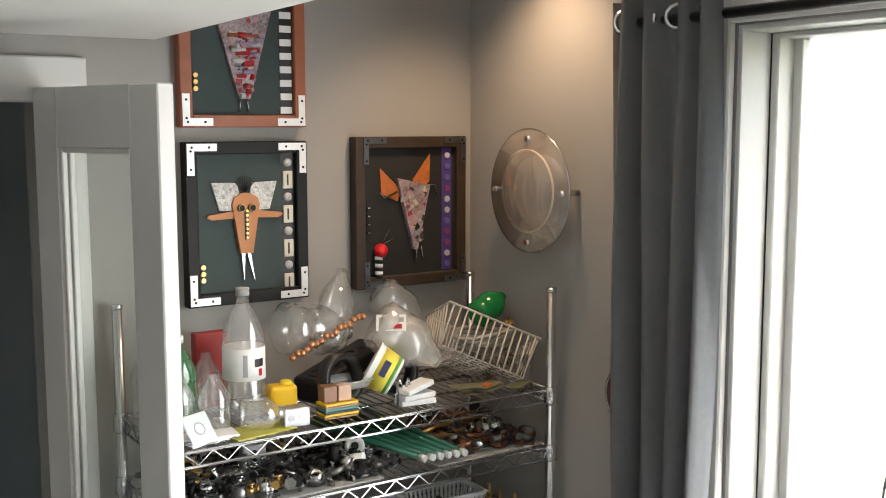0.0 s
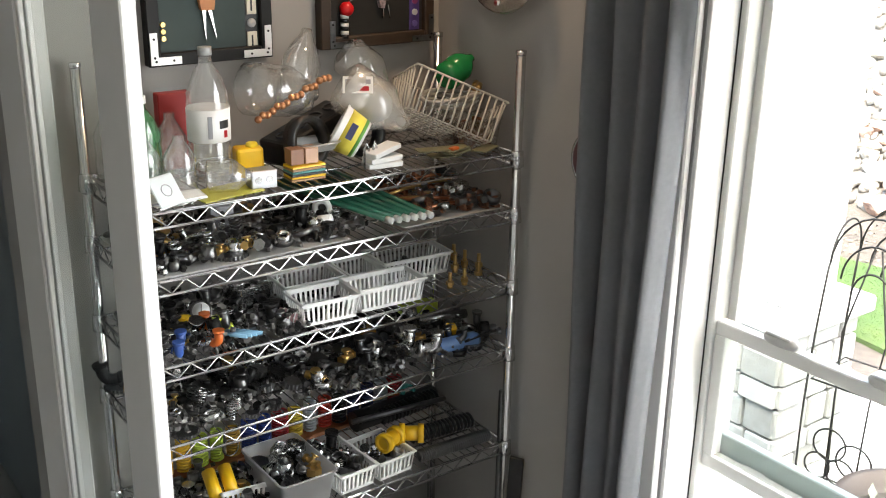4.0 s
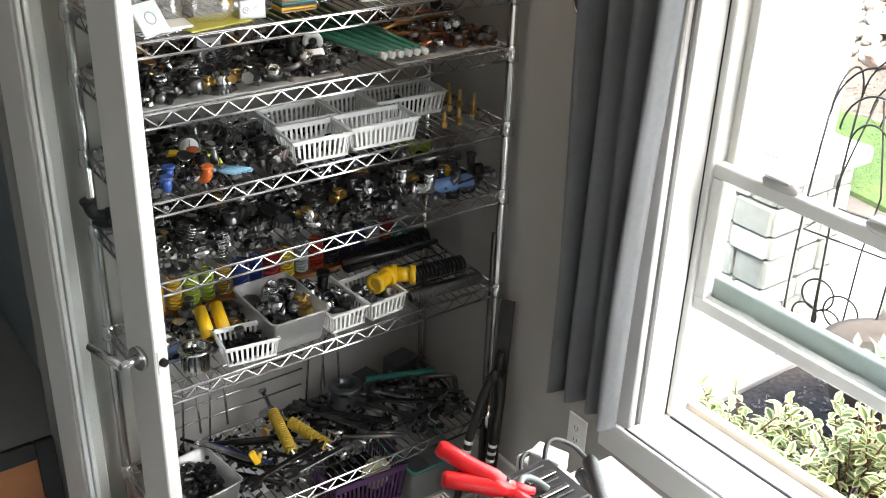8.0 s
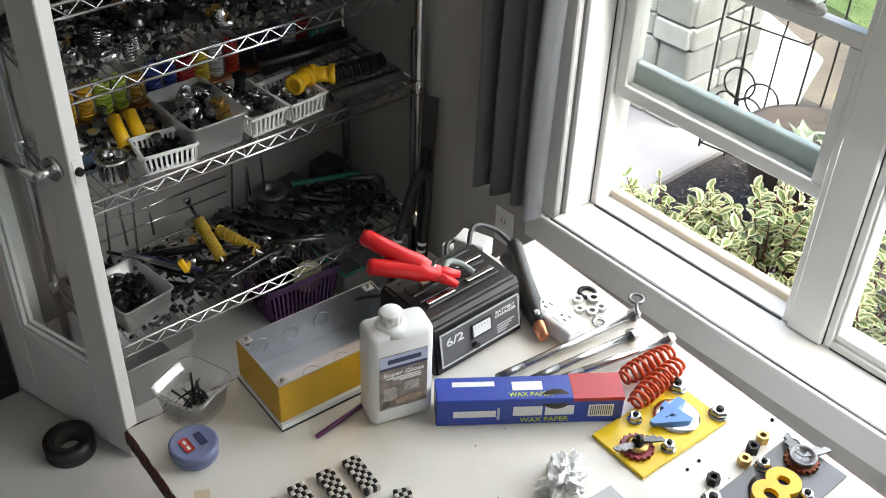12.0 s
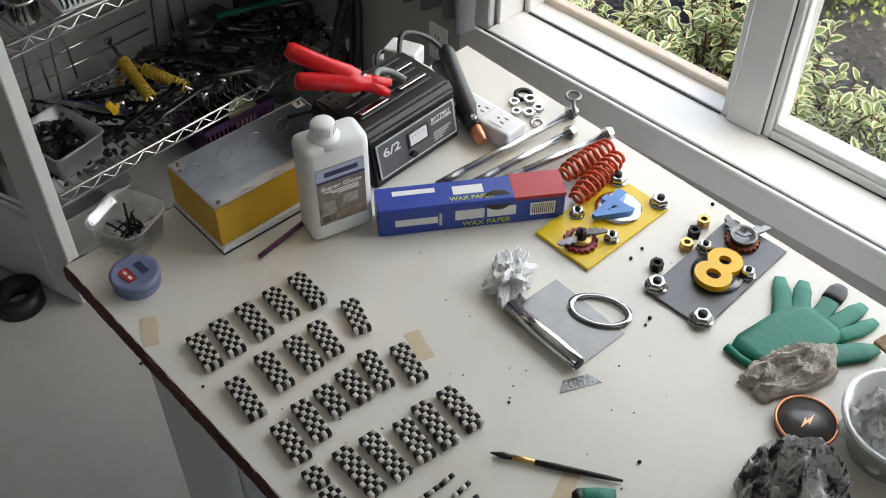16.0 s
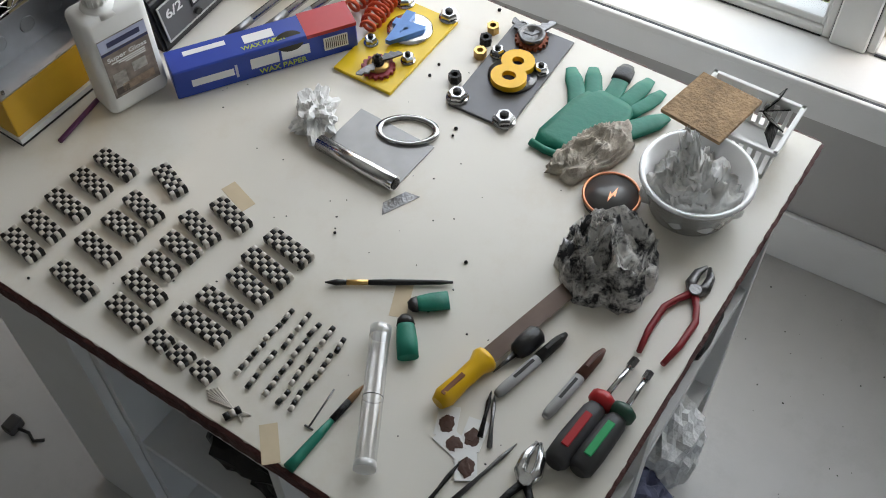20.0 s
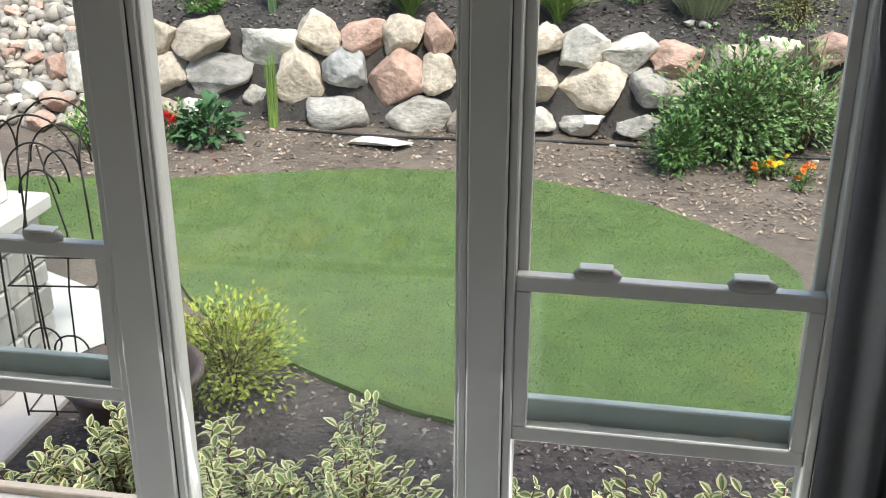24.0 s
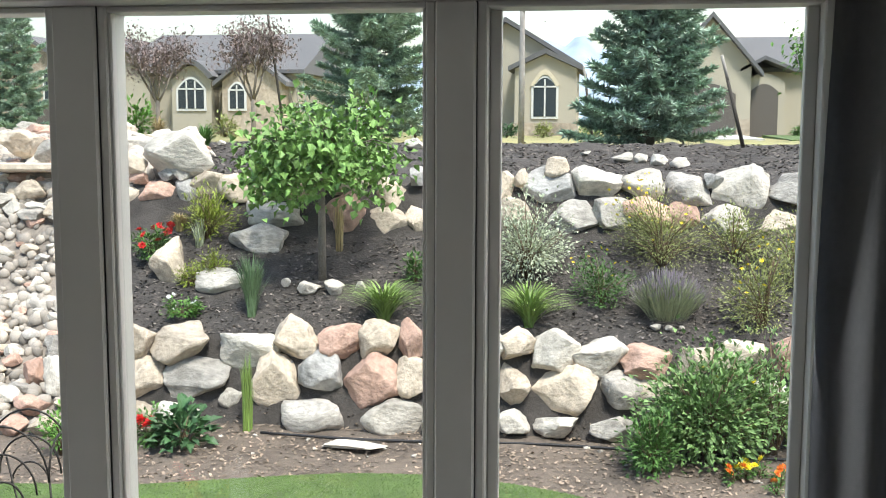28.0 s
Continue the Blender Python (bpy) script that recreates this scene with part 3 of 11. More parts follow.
# ---- wire rack ----
RA = -0.7     # degrees of turn
RW, RD = 0.985, 0.357
rack = thing("wire_shelving_rack", (-0.060 - RW / 2, -0.224, 0), "chrome wire shelving rack packed with hardware and salvaged parts", "shelving rack", rz=RA)
SZ = [1.600, 1.450, 1.250, 1.056, 0.765, 0.315]
RTOP = 1.850
for sx in (-1, 1):
    for sy in (-1, 1):
        x, y = sx * (RW / 2), sy * (RD / 2)
        p = part("post", cyl((x, y, 0.02), (x, y, RTOP), 0.0125, n=14), M["chrome"], rack)
        bm = lathe([(0.0125, 0), (0.014, 0.003), (0.014, 0.010), (0, 0.014)], 14, m=Matrix.Translation((x, y, RTOP)))
        part("cap", bm, M["chrome"], p)
        part("foot", cyl((x, y, 0), (x, y, 0.022), 0.016, n=12), M["black"], p)


def wire_shelf(z):
    s = part("shelf", box(-RW / 2, -RD / 2 - 0.003, z - 0.003, RW / 2, -RD / 2 + 0.003, z + 0.003, 0.001), M["chrome"], rack, "chrome wire shelf")
    dr = 0.032
    for sy in (-1, 1):
        y = sy * RD / 2
        bm = cyl((-RW / 2, y, z), (RW / 2, y, z), 0.0036, n=8)
        cyl((-RW / 2, y, z - dr), (RW / 2, y, z - dr), 0.0036, n=8, bm=bm)
        n = 30
        pts = [(-RW / 2 + 0.02 + (RW - 0.04) * i / n, y, z - (dr - 0.002 if i % 2 else 0.002)) for i in range(n + 1)]
        tube(pts, 0.0024, 5, bm=bm)
        part("truss", bm, M["chrome"], s)
    for sx in (-1, 1):
        x = sx * RW / 2
        bm = cyl((x, -RD / 2, z), (x, RD / 2, z), 0.0036, n=8)
        cyl((x, -RD / 2, z - dr), (x, RD / 2, z - dr), 0.0036, n=8, bm=bm)
        pts = [(x, -RD / 2 + 0.02 + (RD - 0.04) * i / 10, z - (dr - 0.002 if i % 2 else 0.002)) for i in range(11)]
        tube(pts, 0.0024, 5, bm=bm)
        part("truss", bm, M["chrome"], s)
    k = 42
    first = None
    for i in range(1, k):
        x = -RW / 2 + RW * i / k
        if first is None:
            first = part("deck_wire", cyl((0, -RD / 2, 0.003), (0, RD / 2, 0.003), 0.0017, n=5, cap=False), M["chrome"], s)
            w = first
        else:
            w = new("deck_wire", first.data)
            w.parent = s
        w.matrix_basis = Matrix.Translation((x, 0, z))
    for y in (-RD / 6, RD / 6):
        part("cross_wire", cyl((-RW / 2, y, z - 0.002), (RW / 2, y, z - 0.002), 0.003, n=6), M["chrome"], s)
    for sx in (-1, 1):
        for sy in (-1, 1):
            x, y = sx * RW / 2, sy * RD / 2
            part("collar", lathe([(0.0128, -0.036), (0.019, -0.034), (0.0165, 0.006), (0.0128, 0.008)], 14, m=Matrix.Translation((x, y, z))), M["chrome"], s)


for z in SZ:
    wire_shelf(z)


# ---- on the workbench ----
TOP = BZ


def rounded_cell(sx, sy, sz, bev):
    me = bpy.data.meshes.new("cell")
    b = box(-sx / 2, -sy / 2, 0, sx / 2, sy / 2, sz, bev, 2)
    smooth(b)
    b.to_mesh(me)
    b.free()
    return me


INK = simple("black_clay", (0.006, 0.006, 0.006), 0.3, var=0.3, scale=200, spec=0.3)
CHALK = simple("white_clay", (0.52, 0.48, 0.43), 0.4, var=0.1, scale=200)


def cell_pair(s, h):
    a, c = rounded_cell(s, s, h, s * 0.14), rounded_cell(s, s, h, s * 0.14)
    a.materials.append(INK)
    c.materials.append(CHALK)
    return a, c


CELL = cell_pair(0.0098, 0.0115)


def checker_bar(x, y, deg, length, cols=4, group="checkered clay bars", label="black and white checkered clay bar"):
    rows = max(4, round(length / 0.0079))
    t = thing("checkered_bar", (x, y, TOP), label, "clay bar", group, rz=deg)
    s = length / rows
    for i in range(rows):
        for j in range(cols):
            ob = new("cell", CELL[(i + j) % 2])
            ob.parent = t
            ob.matrix_basis = pose((i - (rows - 1) / 2) * s, (j - (cols - 1) / 2) * 0.0062, rnd.uniform(-0.0002, 0.0006), 0, 0, rnd.uniform(-3, 3)) @ Matrix.Diagonal((s / 0.0098, 0.65, 1, 1))


for x, y, a, ln in ((-1.155, -1.592, -97, 0.068), (-1.198, -1.585, -98, 0.062), (-1.244, -1.583, -98, 0.067), (-1.288, -1.580, -101, 0.065), (-1.325, -1.578, -101, 0.065)):
    checker_bar(x, y, a, ln)
for x, y, a, ln in ((-1.140, -1.677, -113, 0.060), (-1.196, -1.677, -103, 0.063), (-1.234, -1.675, -96, 0.063), (-1.280, -1.670, -99, 0.067), (-1.334, -1.678, -100, 0.071)):
    checker_bar(x, y, a, ln)
for x, y, a, ln in ((-1.146, -1.788, -106, 0.065), (-1.185, -1.765, -107, 0.065), (-1.222, -1.764, -97, 0.057), (-1.259, -1.760, -97, 0.050), (-1.298, -1.765, -102, 0.066), (-1.337, -1.772, -100, 0.064)):
    checker_bar(x, y, a, ln)
for x, y, a, ln in ((-1.152, -1.888, -100, 0.072), (-1.192, -1.882, -101, 0.075), (-1.227, -1.880, -103, 0.066), (-1.268, -1.871, -95, 0.078), (-1.306, -1.864, -95, 0.080)):
    checker_bar(x, y, a, ln)
for x, y in ((-1.349, -1.833), (-1.353, -1.870), (-1.356, -1.909)):
    checker_bar(x, y, -100, 0.029, 4, "checkered clay squares", "small black and white checkered clay square")

SEG = []
for m in (INK, CHALK):
    me = bpy.data.meshes.new("segment")
    b = cyl((0, -0.0037, 0.0032), (0, 0.0037, 0.0032), 0.0033, n=8)
    b.to_mesh(me)
    b.free()
    me.materials.append(m)
    SEG.append(me)
for k, (xa, ya_, xb, yb_) in enumerate(((-1.339, -1.942, -1.224, -1.950), (-1.353, -1.965, -1.219, -1.970), (-1.346, -1.989, -1.223, -1.990), (-1.352, -2.009, -1.221, -2.008), (-1.347, -2.028, -1.226, -2.028))):
    n = 4
    for i in range(n):
        u = (i + 0.5) / n
        x, y = xa + (xb - xa) * u, ya_ + (yb_ - ya_) * u + rnd.uniform(-0.002, 0.002)
        t = thing("striped_stick", (x, y, TOP), "tiny black and white striped clay stick", "clay stick", "striped clay sticks", rz=90 + rnd.uniform(-9, 9))
        m_ = 4 - (i + k) % 2
        for j in range(m_):
            ob = new("segment", SEG[j % 2])
            ob.parent = t
            ob.matrix_basis = pose(rnd.uniform(-0.0006, 0.0006), (j - (m_ - 1) / 2) * 0.0072, 0)
t = thing("striped_stick", (-1.384, -1.972, TOP), "tiny black and white striped clay stick", "clay stick", "striped clay sticks", rz=62)
for j in range(3):
    ob = new("segment", SEG[j % 2])
    ob.parent = t
    ob.matrix_basis = pose(0, (j - 1) * 0.0072, 0) @ Matrix.Diagonal((1.5, 1, 1.5, 1))
for k in range(7):
    a = radians(-112 + k * 5)
    x, y = -1.364 - 0.003 * k, -1.925 - 0.003 * abs(k - 3)
    solid("clay_thread", cyl((x, y, TOP + 0.0014), (x + 0.058 * math.cos(a), y + 0.058 * math.sin(a), TOP + 0.0014), 0.0013, n=6), CHALK, "thin white clay thread lying loose", "clay thread", "white clay threads")

MASK = simple("cream_masking_tape", (0.58, 0.48, 0.33), 0.75, var=0.08, scale=40)
for x, y, a in ((-1.354, -1.491, 60), (-1.112, -1.773, 70), (-1.144, -2.058, 20), (-1.392, -2.032, 40)):
    solid("masking_tape", box(-0.026, -0.011, 0, 0.026, 0.011, 0.0006), MASK, "torn strip of cream masking tape", "tape strip", "masking tape strips", at=(x, y, TOP), rz=a)

# round polish tin
tin = thing("polish_tin", (-1.314, -1.404, TOP), "round lavender polish tin with a red badge", "tin")
part("body", lathe([(0.0, 0), (0.033, 0), (0.034, 0.002), (0.034, 0.015), (0.0, 0.015)], 32), simple("lavender_tin", (0.17, 0.20, 0.34), 0.35, var=0.08), tin)
part("lid", lathe([(0.0355, 0.013), (0.0358, 0.023), (0.033, 0.026), (0.030, 0.0245), (0.0, 0.0245)], 32), M["lavender_tin"], tin)
part("badge", box(-0.018, -0.014, 0.0245, -0.004, 0.014, 0.0254, 0.002), simple("red_print", (0.45, 0.04, 0.03), 0.5), tin)
for k in (-1, 1):
    part("print_bar", box(-0.013, k * 0.006 - 0.004, 0.0254, -0.009, k * 0.006 + 0.004, 0.0257), M["white_plastic"], tin)
part("print_bar", box(0.006, -0.013, 0.0245, 0.017, 0.013, 0.0252), simple("navy_print", (0.03, 0.035, 0.10), 0.5), tin)


def open_tub(name, at, label, category, w, d, h, r, material, rz=0, taper=0.82, wall=0.0015, lip=0.004, group=""):
    """A moulded tub with rounded corners, open on top."""
    def outline(sx, sy, rr):
        pts = []
        for cx, cy, a0 in ((sx - rr, sy - rr, 0), (-sx + rr, sy - rr, 90), (-sx + rr, -sy + rr, 180), (sx - rr, -sy + rr, 270)):
            for k in range(5):
                a = radians(a0 + 22.5 * k)
                pts.append((cx + rr * math.cos(a), cy + rr * math.sin(a)))
        return pts
    levels = [(taper, 0.0, 0.0), (taper + 0.02, 0.004, 0.0), (1.0, h - 0.004, 0.0), (1.0, h - 0.004, lip), (1.0, h, lip), (1.0, h, -wall), (taper + 0.02, 0.006, -wall), (taper, 0.003, -wall)]
    b = bmesh.new()
    rings = []
    for k, z, off in levels:
        rings.append([b.verts.new((x, y, z)) for x, y in outline(w / 2 * k + off, d / 2 * k + off, max(0.002, r * k + off))])
    n = len(rings[0])
    for a, c in zip(rings, rings[1:]):
        for i in range(n):
            b.faces.new((a[i], a[(i + 1) % n], c[(i + 1) % n], c[i])).smooth = True
    b.faces.new(rings[0][::-1])
    b.faces.new(rings[-1])
    t = thing(name, at, label, category, group, rz=rz)
    part("tub", b, material, t)
    return t


CLEAR = clear_plastic("clear_plastic", (0.92, 0.94, 0.94), 0.12, 0.10)
FROST = clear_plastic("frosted_plastic", (0.80, 0.82, 0.82), 0.35, 0.34)
tub = open_tub("plastic_tub", (-1.268, -1.325, TOP), "small clear plastic tub of dark screws", "tub", 0.088, 0.088, 0.055, 0.018, CLEAR, 20)
for k in range(26):
    a = rnd.uniform(0, 360)
    x, y = rnd.uniform(-0.026, 0.026), rnd.uniform(-0.026, 0.026)
    ob = part("screw", cyl((-0.016, 0, 0), (0.016, 0, 0), 0.0022, 0.0012, 6), M["dark_metal"], tub)
    ob.matrix_basis = pose(x, y, rnd.uniform(0.006, 0.022), rnd.uniform(-20, 20), rnd.uniform(-40, 30), a)
ob = part("screw", cyl((0, 0, 0.01), (0.004, 0.002, 0.07), 0.0024, 0.0018, 6), M["dark_metal"], tub)

# galvanised junction box with yellow outside
YEL = simple("mustard_yellow_paint", (0.62, 0.36, 0.02), 0.45, var=0.1)
GALV = simple("galvanised_sheet", (0.52, 0.54, 0.57), 0.38, 0.9, var=0.15, scale=30)
jb = thing("junction_box", (-1.062, -1.386, TOP), "open galvanised junction box with yellow outside, on a white pad", "junction box", rz=-4)
W, D, Hh = 0.245, 0.128, 0.085
part("pad", box(-W / 2 - 0.004, -D / 2 - 0.008, 0, W / 2 + 0.004, D / 2 + 0.004, 0.003), M["black"], jb)
part("pad_top", box(-W / 2 - 0.003, -D / 2 - 0.007, 0.003, W / 2 + 0.003, D / 2 + 0.003, 0.012), M["white_plastic"], jb)
part("floor_plate", box(-W / 2, -D / 2, 0.012, W / 2, D / 2, 0.014), GALV, jb)
for (x0, y0, x1, y1) in ((-W / 2, -D / 2, W / 2, -D / 2 + 0.0016), (-W / 2, D / 2 - 0.0016, W / 2, D / 2), (-W / 2, -D / 2 + 0.0016, -W / 2 + 0.0016, D / 2 - 0.0016), (W / 2 - 0.0016, -D / 2 + 0.0016, W / 2, D / 2 - 0.0016)):
    part("side", box(x0, y0, 0.014, x1, y1, Hh), GALV, jb)
part("yellow_face", box(-W / 2, -D / 2 - 0.0012, 0.013, W / 2, -D / 2 - 0.0001, Hh - 0.002), YEL, jb)
part("yellow_face", box(-W / 2 - 0.0012, -D / 2, 0.013, -W / 2 - 0.0001, D / 2, Hh - 0.002), YEL, jb)
for k in range(4):
    bm = ring(0.013, 0.0008, 20, 4)
    bm.transform(Matrix.Translation((-0.085 + 0.055 * k, D / 2 - 0.002, 0.052)) @ Matrix.Rotation(radians(90), 4, "X"))
    part("knockout", bm, GALV, jb)
    bm = ring(0.014, 0.0008, 20, 4)
    bm.transform(Matrix.Translation((-0.085 + 0.055 * k, 0, 0.0145)))
    part("knockout", bm, GALV, jb)
for x in (-W / 2 + 0.012, W / 2 - 0.012):
    for y in (-D / 2 + 0.01, D / 2 - 0.01):
        part("ear", box(x - 0.008, y - 0.007, Hh - 0.004, x + 0.008, y + 0.007, Hh - 0.002), GALV, jb)
        part("screw", cyl((x, y, Hh - 0.012), (x, y, Hh + 0.002), 0.003, n=8), M["steel_light"], jb)
solid("pencil", cyl((-1.161, -1.491, TOP + 0.004), (-1.062, -1.481, TOP + 0.004), 0.0038, n=6), simple("purple_pencil", (0.14, 0.04, 0.12), 0.4), "slim purple pencil beside the jug", "pencil")

# white jug
jug = thing("plastic_jug", (-1.030, -1.515, TOP), "white plastic sealer jug with a printed label", "jug", rz=-17)
jug.matrix_basis = jug.matrix_basis @ Matrix.Diagonal((1.04, 1.0, 0.85, 1))
bm = box(-0.048, -0.029, 0, 0.048, 0.029, 0.205, 0.013, 3)
part("body", smooth(bm), M["white_plastic"], jug)
part("neck", lathe([(0.030, 0.198), (0.019, 0.209), (0.0145, 0.211), (0.0145, 0.217)], 20, m=Matrix.Translation((-0.008, 0, 0))), M["white_plastic"], jug)
bm = lathe([(0.0165, 0.213), (0.0165, 0.231), (0.0145, 0.234), (0.0, 0.234)], 28, m=Matrix.Translation((-0.008, 0, 0)))
part("cap", bm, M["white_plastic"], jug)
for k in range(14):
    a = 2 * math.pi * k / 14
    part("cap_rib", box(0.0160, -0.0012, 0.214, 0.0174, 0.0012, 0.230), M["white_plastic"], jug).matrix_basis = Matrix.Translation((-0.008, 0, 0)) @ Matrix.Rotation(a, 4, "Z")
lab = part("label", box(-0.036, -0.0298, 0.040, 0.036, -0.0291, 0.165), simple("brown_photo_print", (0.23, 0.19, 0.165), 0.4, var=0.7, scale=60), jug, "printed photo label")
part("label_band", box(-0.036, -0.0302, 0.139, 0.036, -0.0298, 0.164), simple("pale_blue_print", (0.42, 0.46, 0.62), 0.4), lab)
part("label_rule", box(-0.036, -0.0302, 0.133, 0.036, -0.0298, 0.138), M["navy_print"], lab)
part("label_bar", box(-0.024, -0.0305, 0.146, 0.026, -0.0302, 0.156), M["navy_print"], lab)
b = text_mesh("Super Gloss", 0.0125, 0.0002, 0.0002)
b.transform(Matrix.Translation((0, -0.0303, 0.121)) @ Matrix.Rotation(radians(90), 4, "X"))
part("lettering", b, M["white_plastic"], lab)
for k, z in enumerate((0.112, 0.108, 0.104)):
    part("label_bar", box(-0.026 + 0.01 * k, -0.0302, z - 0.0012, 0.026, -0.0298, z + 0.0012), M["white_plastic"], lab)
for (x, z, w, h, c) in ((-0.02, 0.075, 0.02, 0.03, (0.36, 0.33, 0.30)), (0.012, 0.085, 0.022, 0.02, (0.42, 0.40, 0.37)), (0.004, 0.055, 0.05, 0.016, (0.30, 0.22, 0.16)), (-0.022, 0.052, 0.02, 0.014, (0.10, 0.08, 0.07))):
    part("print_patch", box(x - w / 2, -0.0302, z - h / 2, x + w / 2, -0.0298, z + h / 2), simple("print_%d" % int(c[0] * 100), c, 0.45, var=0.5, scale=120), lab)

# battery charger
ch = thing("battery_charger", (-0.838, -1.418, TOP), "low black battery charger with a grey front panel", "battery charger", rz=-5)
poly = [(-0.088, 0.004), (-0.082, 0.0), (0.082, 0.0), (0.088, 0.004)]
bm = bmesh.new()
prof = [(-0.085, 0.0), (-0.085, 0.012), (-0.068, 0.118), (-0.055, 0.135), (0.075, 0.138), (0.09, 0.122), (0.092, 0.0)]
lo = [bm.verts.new((-0.088, y, z)) for y, z in prof]
hi = [bm.verts.new((0.088, y, z)) for y, z in prof]
bm.faces.new(lo)
bm.faces.new(hi[::-1])
for i in range(len(prof)):
    bm.faces.new((lo[i], hi[i], hi[(i + 1) % len(prof)], lo[(i + 1) % len(prof)]))
bmesh.ops.recalc_face_normals(bm, faces=bm.faces[:])
bmesh.ops.bevel(bm, geom=bm.edges[:], offset=0.005, segments=2, affect="EDGES")
part("body", smooth(bm, False), M["black"], ch)
fm = Matrix.Translation((0, -0.0785, 0.064)) @ Matrix.Rotation(radians(90 - 9.1), 4, "X")


def on_front(b, m=fm):
    b.transform(m)
    return b


part("front_panel", on_front(box(-0.078, -0.042, 0, 0.078, 0.04, 0.003, 0.001)), simple("grey_panel", (0.10, 0.10, 0.105), 0.45), ch)
for (x0, y0, x1, y1) in ((-0.078, 0.037, 0.078, 0.04), (-0.078, -0.042, 0.078, -0.039), (-0.078, -0.039, -0.0755, 0.037), (0.0755, -0.039, 0.078, 0.037)):
    part("panel_rim", on_front(box(x0, y0, 0.003, x1, y1, 0.0045)), simple("silver_print", (0.5, 0.5, 0.5), 0.4), ch)
mt = part("meter", on_front(box(-0.020, -0.012, 0.003, 0.022, 0.026, 0.006, 0.001)), M["black"], ch)
part("dial", on_front(box(-0.016, -0.006, 0.006, 0.018, 0.022, 0.0068)), M["white_plastic"], mt)
for k in range(5):
    part("tick", on_front(box(-0.012 + 0.006 * k, 0.012, 0.0068, -0.0112 + 0.006 * k, 0.018, 0.0071)), M["black"], mt)
b = text_mesh("6/2", 0.027, 0.0003, 0.0004)
part("lettering", on_front(b, fm @ Matrix.Translation((-0.05, 0.012, 0.0034))), M["white_plastic"], ch)
b = text_mesh("BATTERY\nCHARGER", 0.0095, 0.0003, 0.0002)
part("lettering", on_front(b, fm @ Matrix.Translation((0.05, 0.016, 0.0034))), M["white_plastic"], ch)
for k in range(4):
    part("print_bar", on_front(box(0.032, -0.014 - 0.006 * k, 0.003, 0.068 - 0.006 * k, -0.011 - 0.006 * k, 0.0034)), M["silver_print"], ch)
part("knob", on_front(cyl((-0.014, -0.026, 0.003), (-0.014, -0.026, 0.012), 0.006, n=14)), M["black"], ch)
for k in range(5):
    y = -0.03 + 0.022 * k
    part("vent_rib", box(-0.07, y, 0.136, 0.07, y + 0.009, 0.1405, 0.002), M["black"], ch)
for (x, y) in ((-0.04, -0.02), (0.04, -0.015), (-0.02, 0.03), (0.045, 0.03)):
    part("chrome_bar", box(x - 0.026, y - 0.005, 0.1405, x + 0.026, y + 0.005, 0.146, 0.001), M["steel_light"], ch)
ch.matrix_basis = pose(-0.847, -1.436, TOP) @ Matrix.Diagonal((1.08, 0.83, 0.75, 1))


def cable(points, r, material, label, name="cable"):
    # smooth curve through the points
    pts = [Vector(p) for p in points]
    out = []
    for i in range(len(pts) - 1):
        p0, p1, p2, p3 = pts[max(i - 1, 0)], pts[i], pts[i + 1], pts[min(i + 2, len(pts) - 1)]
        for k in range(8):
            u = k / 8
            out.append(0.5 * ((2 * p1) + (p2 - p0) * u + (2 * p0 - 5 * p1 + 4 * p2 - p3) * u * u + (3 * p1 - p0 - 3 * p2 + p3) * u ** 3))
    out.append(pts[-1])
    return solid(name, tube(out, r, 6), material, label, "cable")


cable([(-0.94, -1.35, 1.002), (-0.985, -1.33, 1.002), (-0.99, -1.30, 1.03), (-0.965, -1.33, 1.06), (-0.93, -1.38, 1.085)], 0.0028, M["black"], "thin black cable looping up to the charger")
cable([(-0.77, -1.385, 1.075), (-0.72, -1.34, 1.10), (-0.67, -1.345, 1.075), (-0.648, -1.37, 1.045)], 0.0045, M["black"], "black charger lead running to a clamp")
cable([(-0.80, -1.37, 1.05), (-0.76, -1.32, 1.07), (-0.71, -1.31, 1.05), (-0.70, -1.32, 1.045)], 0.0045, M["black"], "black mains lead plugged into the power strip")


def jaw_clamp(name, label, mats, a, bb, c):
    """Spring clamp: two handles that meet at a pivot near the jaws."""
    t = thing(name, (0, 0, 0), label, "clamp")
    hm, jm = mats
    a, bb, c = Vector(a), Vector(bb), Vector(c)
    for k, h in enumerate((a, bb)):
        mid = h.lerp(c, 0.55)
        bm = tube([h, h.lerp(c, 0.06), h.lerp(c, 0.3), mid, h.lerp(c, 0.8), c + (c - h).normalized() * 0.012], [0.010, 0.0145, 0.0145, 0.015, 0.018, 0.012], 10)
        part("handle", bm, hm, t)
        d = (c - h).normalized()
        part("jaw", tube([c - d * 0.01, c + d * 0.02, c + d * 0.045], [0.009, 0.011, 0.006], 8), jm, t)
    up = Vector((0, 0, 1))
    part("pivot", cyl(c - up * 0.017, c + up * 0.017, 0.005, n=10), M["steel_light"], t)
    part("rivet", cyl(c.lerp(a, 0.15) - up * 0.015, c.lerp(a, 0.15) + up * 0.016, 0.003, n=8), M["steel_light"], t)
    return t


